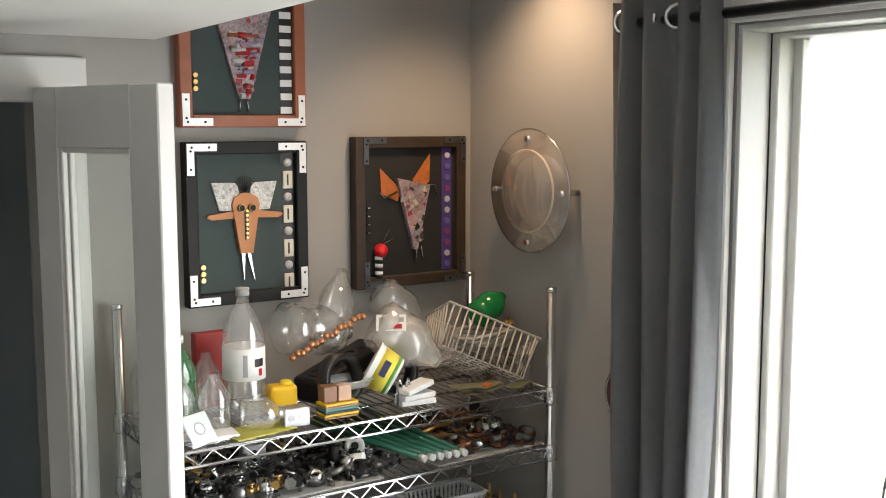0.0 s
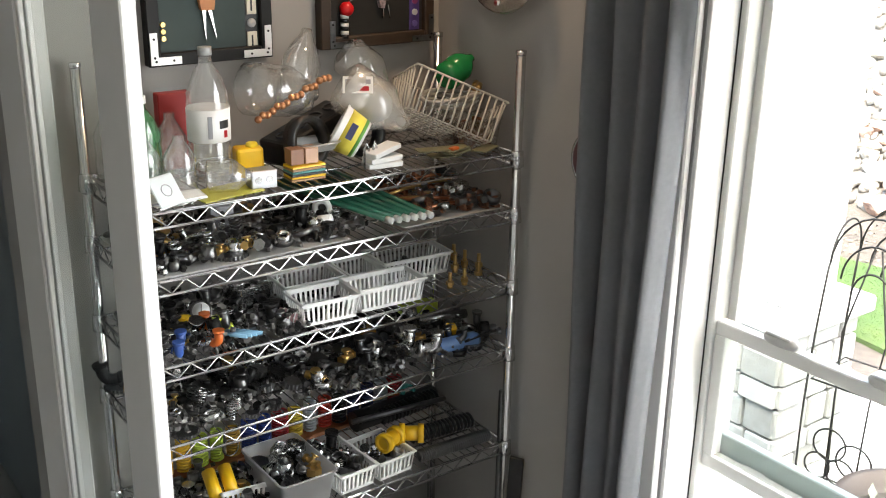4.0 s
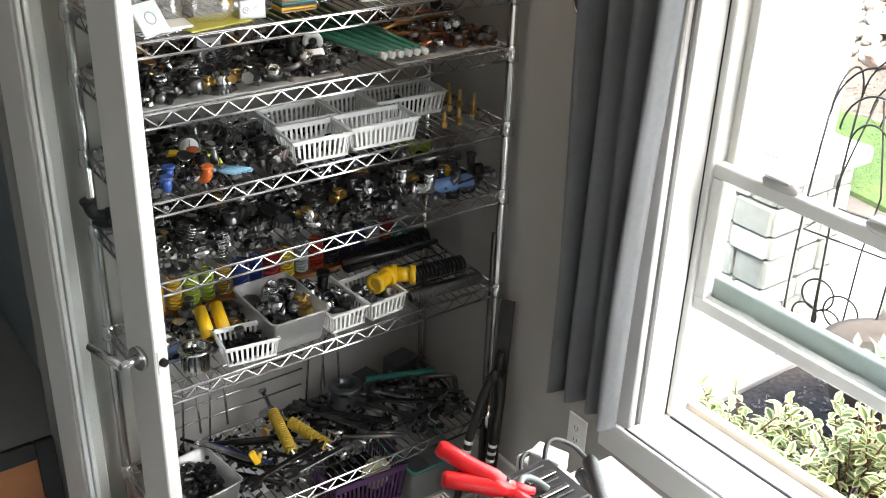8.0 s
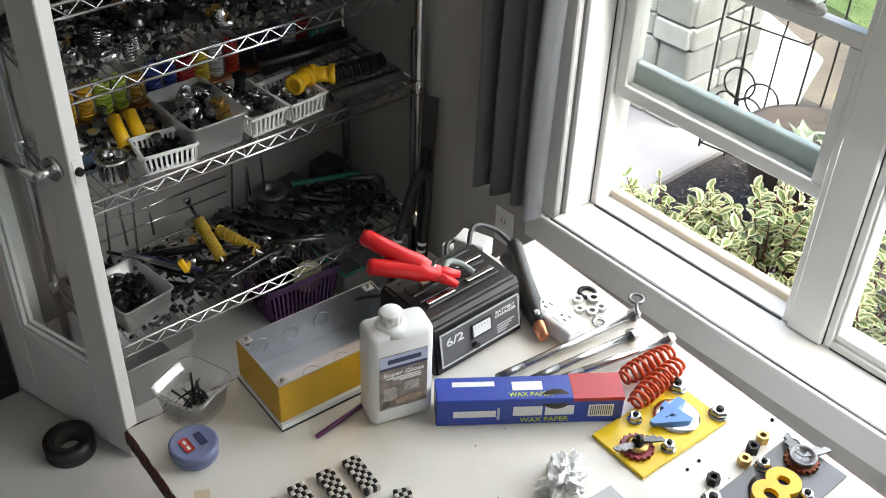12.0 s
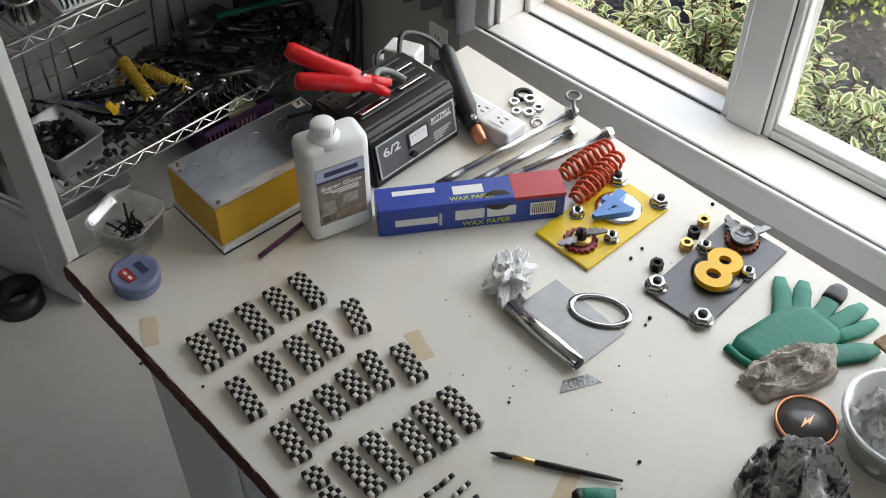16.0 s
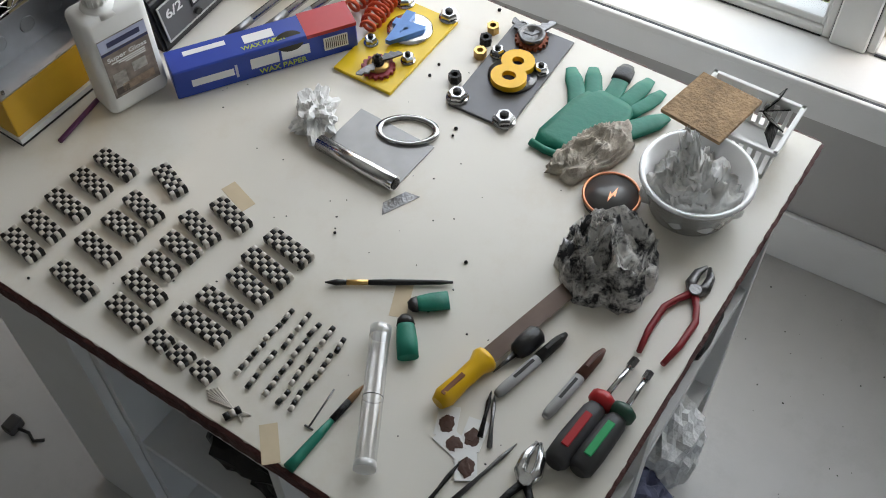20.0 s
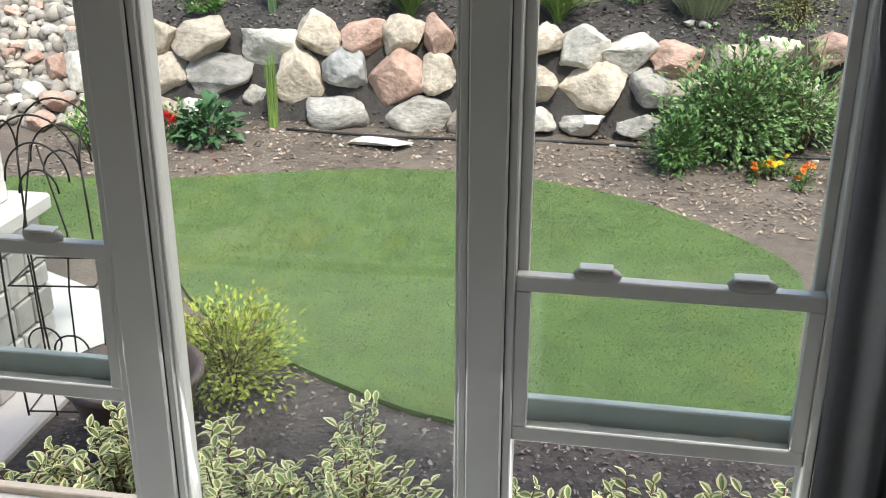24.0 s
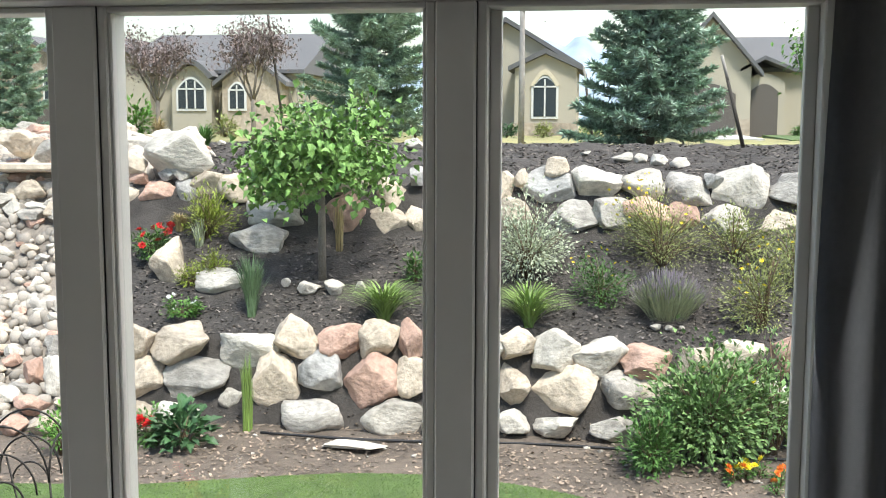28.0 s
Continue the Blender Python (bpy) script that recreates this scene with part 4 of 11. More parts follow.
RED = simple("bright_red_plastic", (0.62, 0.008, 0.012), 0.32, var=0.06)
jaw_clamp("red_clamp", "bright red battery clamp resting on the charger", (RED, RED), (-0.956, -1.336, 1.190), (-0.972, -1.371, 1.157), (-0.885, -1.425, 1.137))
cable([(-0.872, -1.438, 1.130), (-0.85, -1.42, 1.135), (-0.825, -1.42, 1.122), (-0.81, -1.44, 1.108)], 0.006, simple("grey_green_cable", (0.16, 0.19, 0.18), 0.45), "grey cable of the red clamp")
jaw_clamp("black_clamp", "black-handled battery clamp with copper jaws", (M["black"], M["copper"]), (-0.640, -1.362, 1.045), (-0.668, -1.372, 1.030), (-0.735, -1.520, 1.022))

# power strip
ps = thing("power_strip", (-0.708, -1.432, TOP), "white power strip with a row of sockets", "power strip", rz=0.5)
part("case", box(-0.024, -0.158, 0, 0.024, 0.158, 0.034, 0.005, 2), M["white_plastic"], ps)
for k in range(6):
    y = -0.125 + 0.043 * k
    so = part("socket", box(-0.016, y - 0.014, 0.034, 0.016, y + 0.014, 0.0352, 0.0005), M["white_plastic"], ps)
    for (x, yy) in ((-0.006, -0.005), (0.006, -0.005)):
        part("slot", box(x - 0.001, y + yy - 0.004, 0.0352, x + 0.001, y + yy + 0.004, 0.0357), M["black"], so)
    part("slot", cyl((0, y + 0.007, 0.0352), (0, y + 0.007, 0.0357), 0.0022, n=8), M["black"], so)
ad = thing("plug_adapter", (-0.712, -1.335, TOP + 0.0352), "white plug-in adapter on the power strip", "adapter", rz=20)
part("body", box(-0.02, -0.03, 0, 0.02, 0.03, 0.036, 0.004, 2), M["white_plastic"], ad)
part("prong", box(-0.004, -0.002, -0.0001, 0.004, 0.002, 0.0), M["steel_light"], ad)


def hex_bolt(p0, p1, r, label):
    t = thing("hex_bolt", (0, 0, 0), label, "bolt", "long bolts")
    p0, p1 = Vector(p0), Vector(p1)
    d = (p1 - p0).normalized()
    part("shank", cyl(p0, p1, r, n=12), M["steel_light"], t)
    part("head", cyl(p1 - d * 0.001, p1 + d * 0.008, r * 1.75, n=6, sm=False), M["steel_light"], t)
    part("thread", cyl(p0 - d * 0.001, p0 + d * 0.05, r * 1.02, n=12), M["steel"], t)
    part("washer", cyl(p1 - d * 0.004, p1 - d * 0.001, r * 1.9, n=16), M["steel_light"], t)


hex_bolt((-0.872, -1.574, TOP + 0.012), (-0.590, -1.609, TOP + 0.012), 0.0062, "long zinc hex bolt lying on the bench")
hex_bolt((-0.832, -1.611, TOP + 0.012), (-0.632, -1.641, TOP + 0.012), 0.0062, "long zinc hex bolt lying on the bench")
hex_bolt((-0.806, -1.637, TOP + 0.012), (-0.592, -1.687, TOP + 0.012), 0.0062, "long zinc hex bolt lying on the bench")
solid("eye_bolt", join(cyl((-0.60, -1.625, TOP + 0.022), (-0.575, -1.60, TOP + 0.024), 0.0035, n=8), ring(0.012, 0.003, 16, 6), Matrix.Translation((-0.566, -1.592, TOP + 0.024))), M["steel"], "small eye bolt across the long bolts", "eye bolt")


def nut(name, x, y, z, r, h, material, label, rz=0, group=""):
    b = lathe([(r, 0), (r, h), (r * 0.55, h), (r * 0.55, 0)], 6, close=True)
    for f in b.faces:
        f.smooth = False
    return solid(name, b, material, label, "nut", group, at=(x, y, z), rz=rz)


for (x, y, r) in ((-0.604, -1.531, 0.012), (-0.628, -1.516, 0.010), (-0.645, -1.536, 0.009), (-0.632, -1.553, 0.011), (-0.612, -1.556, 0.010)):
    nut("hex_nut", x, y, TOP, r, 0.008, M["steel_light"], "loose zinc hex nut", rnd.uniform(0, 60), "loose nuts")
solid("washer_ring", lathe([(0.017, 0), (0.017, 0.005), (0.010, 0.005), (0.010, 0)], 24, close=True), M["dark_metal"], "dark steel washer lying flat", "washer", at=(-0.600, -1.512, TOP))
solid("washer_ring", lathe([(0.013, 0), (0.013, 0.003), (0.007, 0.003), (0.007, 0)], 24, close=True), M["steel_light"], "pale steel washer lying flat", "washer", at=(-0.640, -1.578, TOP))

# wax paper carton
wx = thing("wax_paper_carton", (-0.880, -1.648, TOP), "blue and red wax paper carton with a torn hole", "carton", rz=math.degrees(math.atan2(-1.753 + 1.588, -0.779 + 1.000)))
BLUE = simple("carton_blue", (0.02, 0.055, 0.34), 0.35, var=0.1)
WHT = M["white_plastic"]
L_ = 0.283
part("carton", box(-L_ / 2, -0.026, 0, L_ / 2, 0.026, 0.052, 0.002), BLUE, wx)
part("red_end", box(L_ / 2 - 0.078, -0.0266, 0.046, L_ / 2, 0.0266, 0.0524), simple("carton_red", (0.42, 0.02, 0.03), 0.35), wx)
part("logo_bar", box(-0.116, -0.0266, 0.018, -0.052, -0.0261, 0.031, 0.0001), WHT, wx)
part("logo_bar", box(-0.026, -0.0266, 0.019, 0.066, -0.0261, 0.038), WHT, wx)
part("logo_gap", box(0.018, -0.0268, 0.018, 0.022, -0.0264, 0.039), BLUE, wx)
part("logo_bar", box(-0.116, 0.004, 0.0521, -0.052, 0.014, 0.0524), WHT, wx)
part("logo_bar", box(-0.026, -0.006, 0.0521, 0.020, 0.012, 0.0526), WHT, wx)
b = text_mesh("WAX PAPER", 0.0135, 0.0002, 0.0002)
b.transform(Matrix.Translation((0.022, -0.0264, 0.0095)) @ Matrix.Rotation(radians(90), 4, "X"))
part("lettering", b, simple("lime_print", (0.45, 0.55, 0.05), 0.4), wx)
b = text_mesh("WAX PAPER", 0.012, 0.0002, 0.0002)
b.transform(Matrix.Translation((0.0, -0.015, 0.0523)))
part("lettering", b, M["lime_print"], wx)
bc = part("barcode", box(0.088, -0.0272, 0.014, 0.126, -0.0262, 0.038), WHT, wx)
for k in range(11):
    part("bar", box(0.091 + 0.0031 * k, -0.0275, 0.017, 0.0922 + 0.0031 * k, -0.0271, 0.036), M["black"], bc)
bm = lathe([(0.0, 0), (0.020, 0), (0.020, 0.0008), (0.0, 0.0008)], 20)
bm.transform(Matrix.Translation((0.038, -0.0206, 0.047)) @ Matrix.Rotation(radians(45), 4, "X") @ Matrix.Diagonal((1.15, 0.75, 1, 1)))
part("torn_hole", bm, simple("dark_roll_core", (0.06, 0.055, 0.04), 0.8), wx, "dark torn hole in the carton")
part("swoosh", box(-0.05, -0.0266, 0.012, -0.046, -0.0261, 0.036), simple("silver_band", (0.5, 0.52, 0.6), 0.4), wx)


# orange springs
ORG = simple("orange_spring_paint", (0.55, 0.07, 0.015), 0.35, var=0.15)


def lying_spring(p0, p1, r, wire, turns, material, label, barrel=0.0, group="", name="coil_spring", n=12):
    p0, p1 = Vector(p0), Vector(p1)
    ln = (p1 - p0).length
    pts = []
    for i in range(int(turns * n) + 1):
        u = i / (turns * n)
        a = 2 * math.pi * i / n
        rr = r * (1 - barrel * (2 * u - 1) ** 4)
        pts.append((rr * math.cos(a), rr * math.sin(a), u * ln))
    b = tube(pts, wire, 6)
    b.transform(Matrix.Translation(p0) @ (p1 - p0).to_track_quat("Z", "Y").to_matrix().to_4x4())
    return solid(name, b, material, label, "spring", group)


lying_spring((-0.728, -1.703, TOP + 0.019), (-0.615, -1.712, TOP + 0.019), 0.016, 0.003, 9, ORG, "orange coil spring lying on the bench", 0.45, "orange springs")
lying_spring((-0.756, -1.752, TOP + 0.019), (-0.626, -1.738, TOP + 0.019), 0.016, 0.003, 10, ORG, "orange coil spring lying on the bench", 0.45, "orange springs")


def stud(x, y, z, parent, s=1.0, material=None):
    """A nut and domed bolt end on a plate."""
    material = material or M["steel_light"]
    a = part("washer", lathe([(0.0, 0), (0.0135 * s, 0), (0.0135 * s, 0.002), (0.0, 0.002)], 20, m=Matrix.Translation((x, y, z))), material, parent)
    b = lathe([(0.0, 0.002), (0.0118 * s, 0.002), (0.0118 * s, 0.009), (0.0095 * s, 0.0125), (0.0, 0.0125)], 6, m=Matrix.Translation((x, y, z)) @ Matrix.Rotation(rnd.uniform(0, 1), 4, "Z"))
    for f in b.faces:
        f.smooth = False
    part("nut", b, material, a)
    part("tip", lathe([(0.0052 * s, 0.012), (0.0052 * s, 0.015), (0.004 * s, 0.0165), (0, 0.0165)], 12, m=Matrix.Translation((x, y, z))), M["dark_metal"], a)


def gear_disc(r, teeth, h, hole=0.0, depth=0.12):
    poly = []
    for i in range(teeth * 4):
        a = 2 * math.pi * i / (teeth * 4)
        rr = r if i % 4 in (0, 1) else r * (1 - depth)
        poly.append((rr * math.cos(a), rr * math.sin(a)))
    return prism(poly, 0, h)


def wing(ln, wd, h):
    poly = [(0, 0)]
    for i in range(7):
        u = i / 6
        poly.append((ln * (0.25 + 0.75 * u), wd * (0.55 + 0.45 * math.sin(u * 3)) * (1 - 0.55 * u) + (0.004 if i % 2 else 0)))
    poly += [(ln, 0), (ln * 0.5, -wd * 0.15)]
    return prism(poly, 0, h)


# yellow art plate
yp = thing("yellow_art_plate", (-0.750, -1.803, TOP), "yellow metal plate with bolted washers, a cog and a blue cutout", "art plate", rz=-2.5)
part("plate", box(-0.093, -0.052, 0, 0.093, 0.052, 0.006, 0.001), simple("yellow_enamel", (0.72, 0.50, 0.01), 0.35, var=0.06), yp)
part("disc", lathe([(0.0, 0.006), (0.036, 0.006), (0.036, 0.009), (0.031, 0.011), (0.0, 0.011)], 36, m=Matrix.Translation((0.036, 0.0, 0))), M["steel_light"], yp)
cut = text_mesh("4", 0.100, 0.004, 0.0025)
cut.transform(Matrix.Translation((0.030, 0.0, 0.0152)) @ Matrix.Rotation(radians(98), 4, "Z"))
part("cutout", cut, simple("cornflower_blue", (0.08, 0.22, 0.55), 0.4), yp, "blue figure four")
part("cog", join(None, gear_disc(0.026, 16, 0.006), Matrix.Translation((-0.060, -0.008, 0.006))), simple("dark_red_cog", (0.22, 0.015, 0.03), 0.45), yp)
part("hub", lathe([(0, 0.012), (0.017, 0.012), (0.017, 0.016), (0.012, 0.018), (0, 0.018)], 24, m=Matrix.Translation((-0.060, -0.008, 0))), M["brass"], yp)
for a, sgn in ((160, 1), (-35, -1)):
    part("wing", join(None, wing(0.040, 0.012, 0.003), Matrix.Translation((-0.060, -0.008, 0.019)) @ Matrix.Rotation(radians(a), 4, "Z")), M["steel"], yp)
for (x, y, s) in ((0.084, 0.042, 1.2), (0.092, -0.036, 1.2), (-0.020, 0.034, 0.85), (-0.022, -0.036, 0.85)):
    stud(x, y, 0.006, yp, s)
stud(-0.060, -0.008, 0.018, yp, 0.7, M["dark_metal"])

# grey art plate
gp = thing("grey_art_plate", (-0.715, -1.986, TOP), "grey steel plate with nuts, winged cog and yellow figure", "art plate", rz=-0.5)
part("plate", box(-0.105, -0.050, 0, 0.105, 0.050, 0.005, 0.001), simple("dark_grey_plate", (0.11, 0.11, 0.115), 0.4, 0.6, var=0.15), gp)
part("disc", lathe([(0.0, 0.005), (0.037, 0.005), (0.037, 0.009), (0.0, 0.009)], 36, m=Matrix.Translation((-0.008, -0.004, 0))), M["steel"], gp)
loops = bmesh.new()
YL = simple("yellow_gloss", (0.80, 0.46, 0.005), 0.3, var=0.05)
loops = join(loops, text_mesh("8", 0.112, 0.005, 0.0028), Matrix.Translation((-0.010, -0.004, 0.0142)) @ Matrix.Rotation(radians(-84), 4, "Z"))
part("cutout", loops, YL, gp, "glossy yellow figure eight")
part("cutout_back", lathe([(0, 0.0091), (0.028, 0.0091), (0.028, 0.0105), (0, 0.0105)], 28, m=Matrix.Translation((-0.010, -0.004, 0))), M["navy_print"], gp)
part("cog", join(None, gear_disc(0.026, 18, 0.006), Matrix.Translation((0.074, 0.008, 0.005))), simple("rust_brown", (0.20, 0.06, 0.03), 0.6, 0.5, var=0.3), gp)
part("cup", lathe([(0, 0.011), (0.018, 0.011), (0.021, 0.020), (0.017, 0.020), (0.014, 0.015), (0, 0.015)], 28, m=Matrix.Translation((0.074, 0.008, 0))), M["steel"], gp)
for a in (60, -25):
    part("wing", join(None, wing(0.048, 0.014, 0.004), Matrix.Translation((0.074, 0.008, 0.012)) @ Matrix.Rotation(radians(a), 4, "Z")), M["steel"], gp)
part("loop", join(None, ring(0.009, 0.0018, 16, 5), Matrix.Translation((0.092, 0.034, 0.010))), M["steel_light"], gp)
for (x, y, s) in ((-0.088, 0.044, 1.25), (-0.094, -0.038, 1.3), (0.022, 0.038, 0.9), (0.022, -0.036, 0.9)):
    stud(x, y, 0.005, gp, s)
for k, (x, y, m_) in enumerate(((-0.706, -1.925, M["brass"]), (-0.676, -1.918, M["dark_metal"]), (-0.648, -1.915, M["brass"]), (-0.770, -1.918, M["dark_metal"]))):
    nut("hex_nut", x, y, TOP, 0.010, 0.014, m_, "small brass or black nut beside the grey plate", 17 * k, "nuts beside the plate")
for (x, y) in ((-0.868, -1.972), (-0.854, -1.969), (-1.098, -1.924), (-0.753, -1.880), (-1.052, -2.100), (-0.60, -1.90), (-0.78, -1.88), (-1.395, -1.53), (-1.385, -1.56), (-1.36, -1.62)):
    b = bmesh.new()
    bmesh.ops.create_icosphere(b, subdivisions=1, radius=rnd.uniform(0.002, 0.0035))
    solid("crumb", b, M["dark_metal"], "small dark crumb of metal", "crumb", "crumbs on the bench", at=(x, y, TOP + 0.0015))

# oval ring, scraper, blade
bm = lathe([(0.046, 0), (0.046, 0.007), (0.0375, 0.007), (0.0375, 0)], 40, close=True)
bm.transform(Matrix.Diagonal((1, 0.62, 1, 1)))
ov = solid("oval_ring", bm, M["steel_light"], "flat polished oval metal ring", "metal ring", at=(-0.894, -1.912, TOP), rz=-65)
sc = thing("bench_scraper", (-0.973, -1.888, TOP), "stainless bench scraper with rolled handle", "scraper", rz=-95)
part("blade", box(-0.066, -0.012, 0.001, 0.066, 0.078, 0.0022), simple("brushed_stainless", (0.24, 0.24, 0.24), 0.38, 1.0, var=0.12, scale=40), sc)
part("handle", cyl((-0.067, -0.014, 0.012), (0.067, -0.014, 0.012), 0.0115, n=20), M["chrome"], sc)
for sx in (-1, 1):
    part("end_ring", cyl((sx * 0.066, -0.014, 0.012), (sx * 0.0685, -0.014, 0.012), 0.0085, n=16), M["dark_metal"], sc)
solid("utility_blade", prism([(-0.03, -0.009), (0.03, -0.009), (0.018, 0.009), (-0.018, 0.009)], 0, 0.0008), M["steel"], "loose trapezoid utility blade", "blade", at=(-1.010, -1.968, TOP + 0.0002), rz=-28)


def crumple(r, seed, squash=(1, 1, 0.7), sub=4, amp=0.5, freq=2.2):
    b = bmesh.new()
    bmesh.ops.create_icosphere(b, subdivisions=sub, radius=1)
    off = Vector((seed * 3.7, seed * 1.3, seed * 2.1))
    for v in b.verts:
        p = v.co.copy()
        n = 0.8 * noise.noise(p * freq + off) + 0.22 - 0.85 * abs(noise.noise(p * freq * 1.5 + off)) - 0.3 * abs(noise.noise(p * freq * 3.3 - off))
        v.co = p * (1 + amp * n)
    for v in b.verts:
        v.co = Vector((v.co.x * r * squash[0], v.co.y * r * squash[1], max(v.co.z, -0.55) * r * squash[2]))
    zmin = min(v.co.z for v in b.verts)
    b.transform(Matrix.Translation((0, 0, -zmin)))
    return b


def cloth_wad(r, seed, squash=(1, 1, 0.8)):
    """A wadded rag: a sheet drawn up into warped folds with sharp crests."""
    off = Vector((seed * 3.7, seed * 1.3, seed * 2.1))
    n = 64
    b = bmesh.new()
    rows = []
    for i in range(n + 1):
        f = i / n
        row = []
        for j in range(n):
            a = 2 * math.pi * j / n
            p = Vector((math.cos(a) * f, math.sin(a) * f, 0))
            q = p * 1.5 + 0.5 * noise.noise_vector(p * 1.3 + off)
            turn = 4.0 * noise.noise(p * 0.9 + off)
            u = q.x * math.cos(turn) + q.y * math.sin(turn)
            crest = 1 - abs(math.sin(u * 4.2 + 2.2 * noise.noise(q * 1.6 - off)))
            fine = 1 - abs(math.sin(u * 9.0 + 5 * noise.noise(q * 2.6 + off)))
            dome = math.sqrt(max(0.0, 1 - f ** 2.4))
            h = dome * (0.62 + 0.75 * crest ** 1.5 + 0.16 * fine) + 0.06 * noise.noise(p * 7 + off) * dome
            rim = 1 + 0.22 * noise.noise(Vector((math.cos(a), math.sin(a), 0)) * 1.6 + off) + 0.10 * (crest - 0.5)
            row.append(b.verts.new((p.x * r * rim * squash[0] * 1.05, p.y * r * rim * squash[1] * 1.05, max(0.0, h) * r * squash[2] * 1.15)))
        rows.append(row)
    for i in range(n):
        for j in range(n):
            b.faces.new((rows[i][j], rows[i + 1][j], rows[i + 1][(j + 1) % n], rows[i][(j + 1) % n]))
    b.faces.new(rows[-1][::-1])
    bmesh.ops.remove_doubles(b, verts=b.verts[:], dist=1e-6)
    return smooth(b)


def heavy_stain(m, lo=0.47, hi=0.62):
    for nd in m.node_tree.nodes:
        if nd.bl_idname == "ShaderNodeMapRange" and abs(nd.inputs["From Min"].default_value - 0.52) < 0.001:
            nd.inputs["From Min"].default_value = lo
            nd.inputs["From Max"].default_value = hi
    return m


PAPER = simple("white_tissue", (0.74, 0.74, 0.73), 0.8, var=0.05, bump=0.2, bscale=150)
solid("crumpled_tissue", crumple(0.034, 5, (1.2, 0.8, 0.8), 4, 0.75, 2.6), PAPER, "crumpled ball of white tissue", "tissue", at=(-0.940, -1.785, TOP), rz=30)
RAG = simple("stained_rag", (0.66, 0.65, 0.63), 0.9, var=0.3, scale=60, stain=(0.012, 0.013, 0.018), stain_amt=0.98, stain_scale=32, bump=0.3, bscale=120)
solid("stained_rag", cloth_wad(0.062, 2, (1.1, 1.0, 0.8)), heavy_stain(RAG, 0.45, 0.58), "crumpled white rag with black ink stains", "rag", at=(-0.965, -2.262, TOP), rz=15)
RAG2 = simple("soiled_cloth", (0.52, 0.48, 0.42), 0.9, var=0.3, scale=60, stain=(0.12, 0.07, 0.04), stain_amt=0.8, stain_scale=14, bump=0.3, bscale=120)
solid("soiled_cloth", cloth_wad(0.040, 9, (1.9, 0.8, 0.45)), heavy_stain(RAG2, 0.52, 0.74), "twisted soiled cloth lying over the glove", "cloth", at=(-0.800, -2.160, TOP + 0.004), rz=-22)
# dark jar lid with an amber rim, lying flat
am = thing("amber_rim_lid", (-0.862, -2.218, TOP), "flat round dark lid with an amber rim", "tin")
part("disc", lathe([(0, 0), (0.038, 0), (0.038, 0.012), (0, 0.012)], 32), simple("smoky_lid", (0.07, 0.07, 0.07), 0.25), am)
part("rim", join(None, ring(0.0385, 0.0022, 32, 6), Matrix.Translation((0, 0, 0.012))), M["copper"], am)
part("bolt_mark", prism([(-0.014, 0.0), (0.004, 0.004), (0.0, 0.0), (0.016, -0.002), (-0.002, -0.006), (0.0, -0.002)], 0.012, 0.0128), M["copper"], am)

# plastic bowl of rags
bw = thing("plastic_bowl", (-0.817, -2.314, TOP), "white translucent plastic bowl full of crumpled rags", "bowl")
part("bowl", lathe([(0.0, 0.0), (0.050, 0.0), (0.056, 0.004), (0.072, 0.062), (0.077, 0.064), (0.077, 0.069), (0.070, 0.069), (0.053, 0.007), (0.0, 0.004)], 40), clear_plastic("milky_bowl", (0.85, 0.86, 0.87), 0.25, 0.8), bw)
CLOTH = simple("pale_rag", (0.74, 0.74, 0.73), 0.9, var=0.12, scale=30, stain=(0.30, 0.30, 0.30), stain_amt=0.6, stain_scale=25, bump=0.3, bscale=120)
solid("crumpled_rag", cloth_wad(0.052, 12, (1.15, 1.15, 0.8)), CLOTH, "crumpled pale rag inside the bowl", "rag", at=(-0.817, -2.314, TOP + 0.022))
solid("twisted_rag", join(cloth_wad(0.020, 14, (0.9, 0.9, 2.2)), cloth_wad(0.04, 15, (1.0, 0.8, 0.4)), Matrix.Translation((-0.012, 0.0, 0.0))), CLOTH, "twisted white rag standing out of the bowl", "rag", at=(-0.805, -2.300, TOP + 0.055), rx=-12)


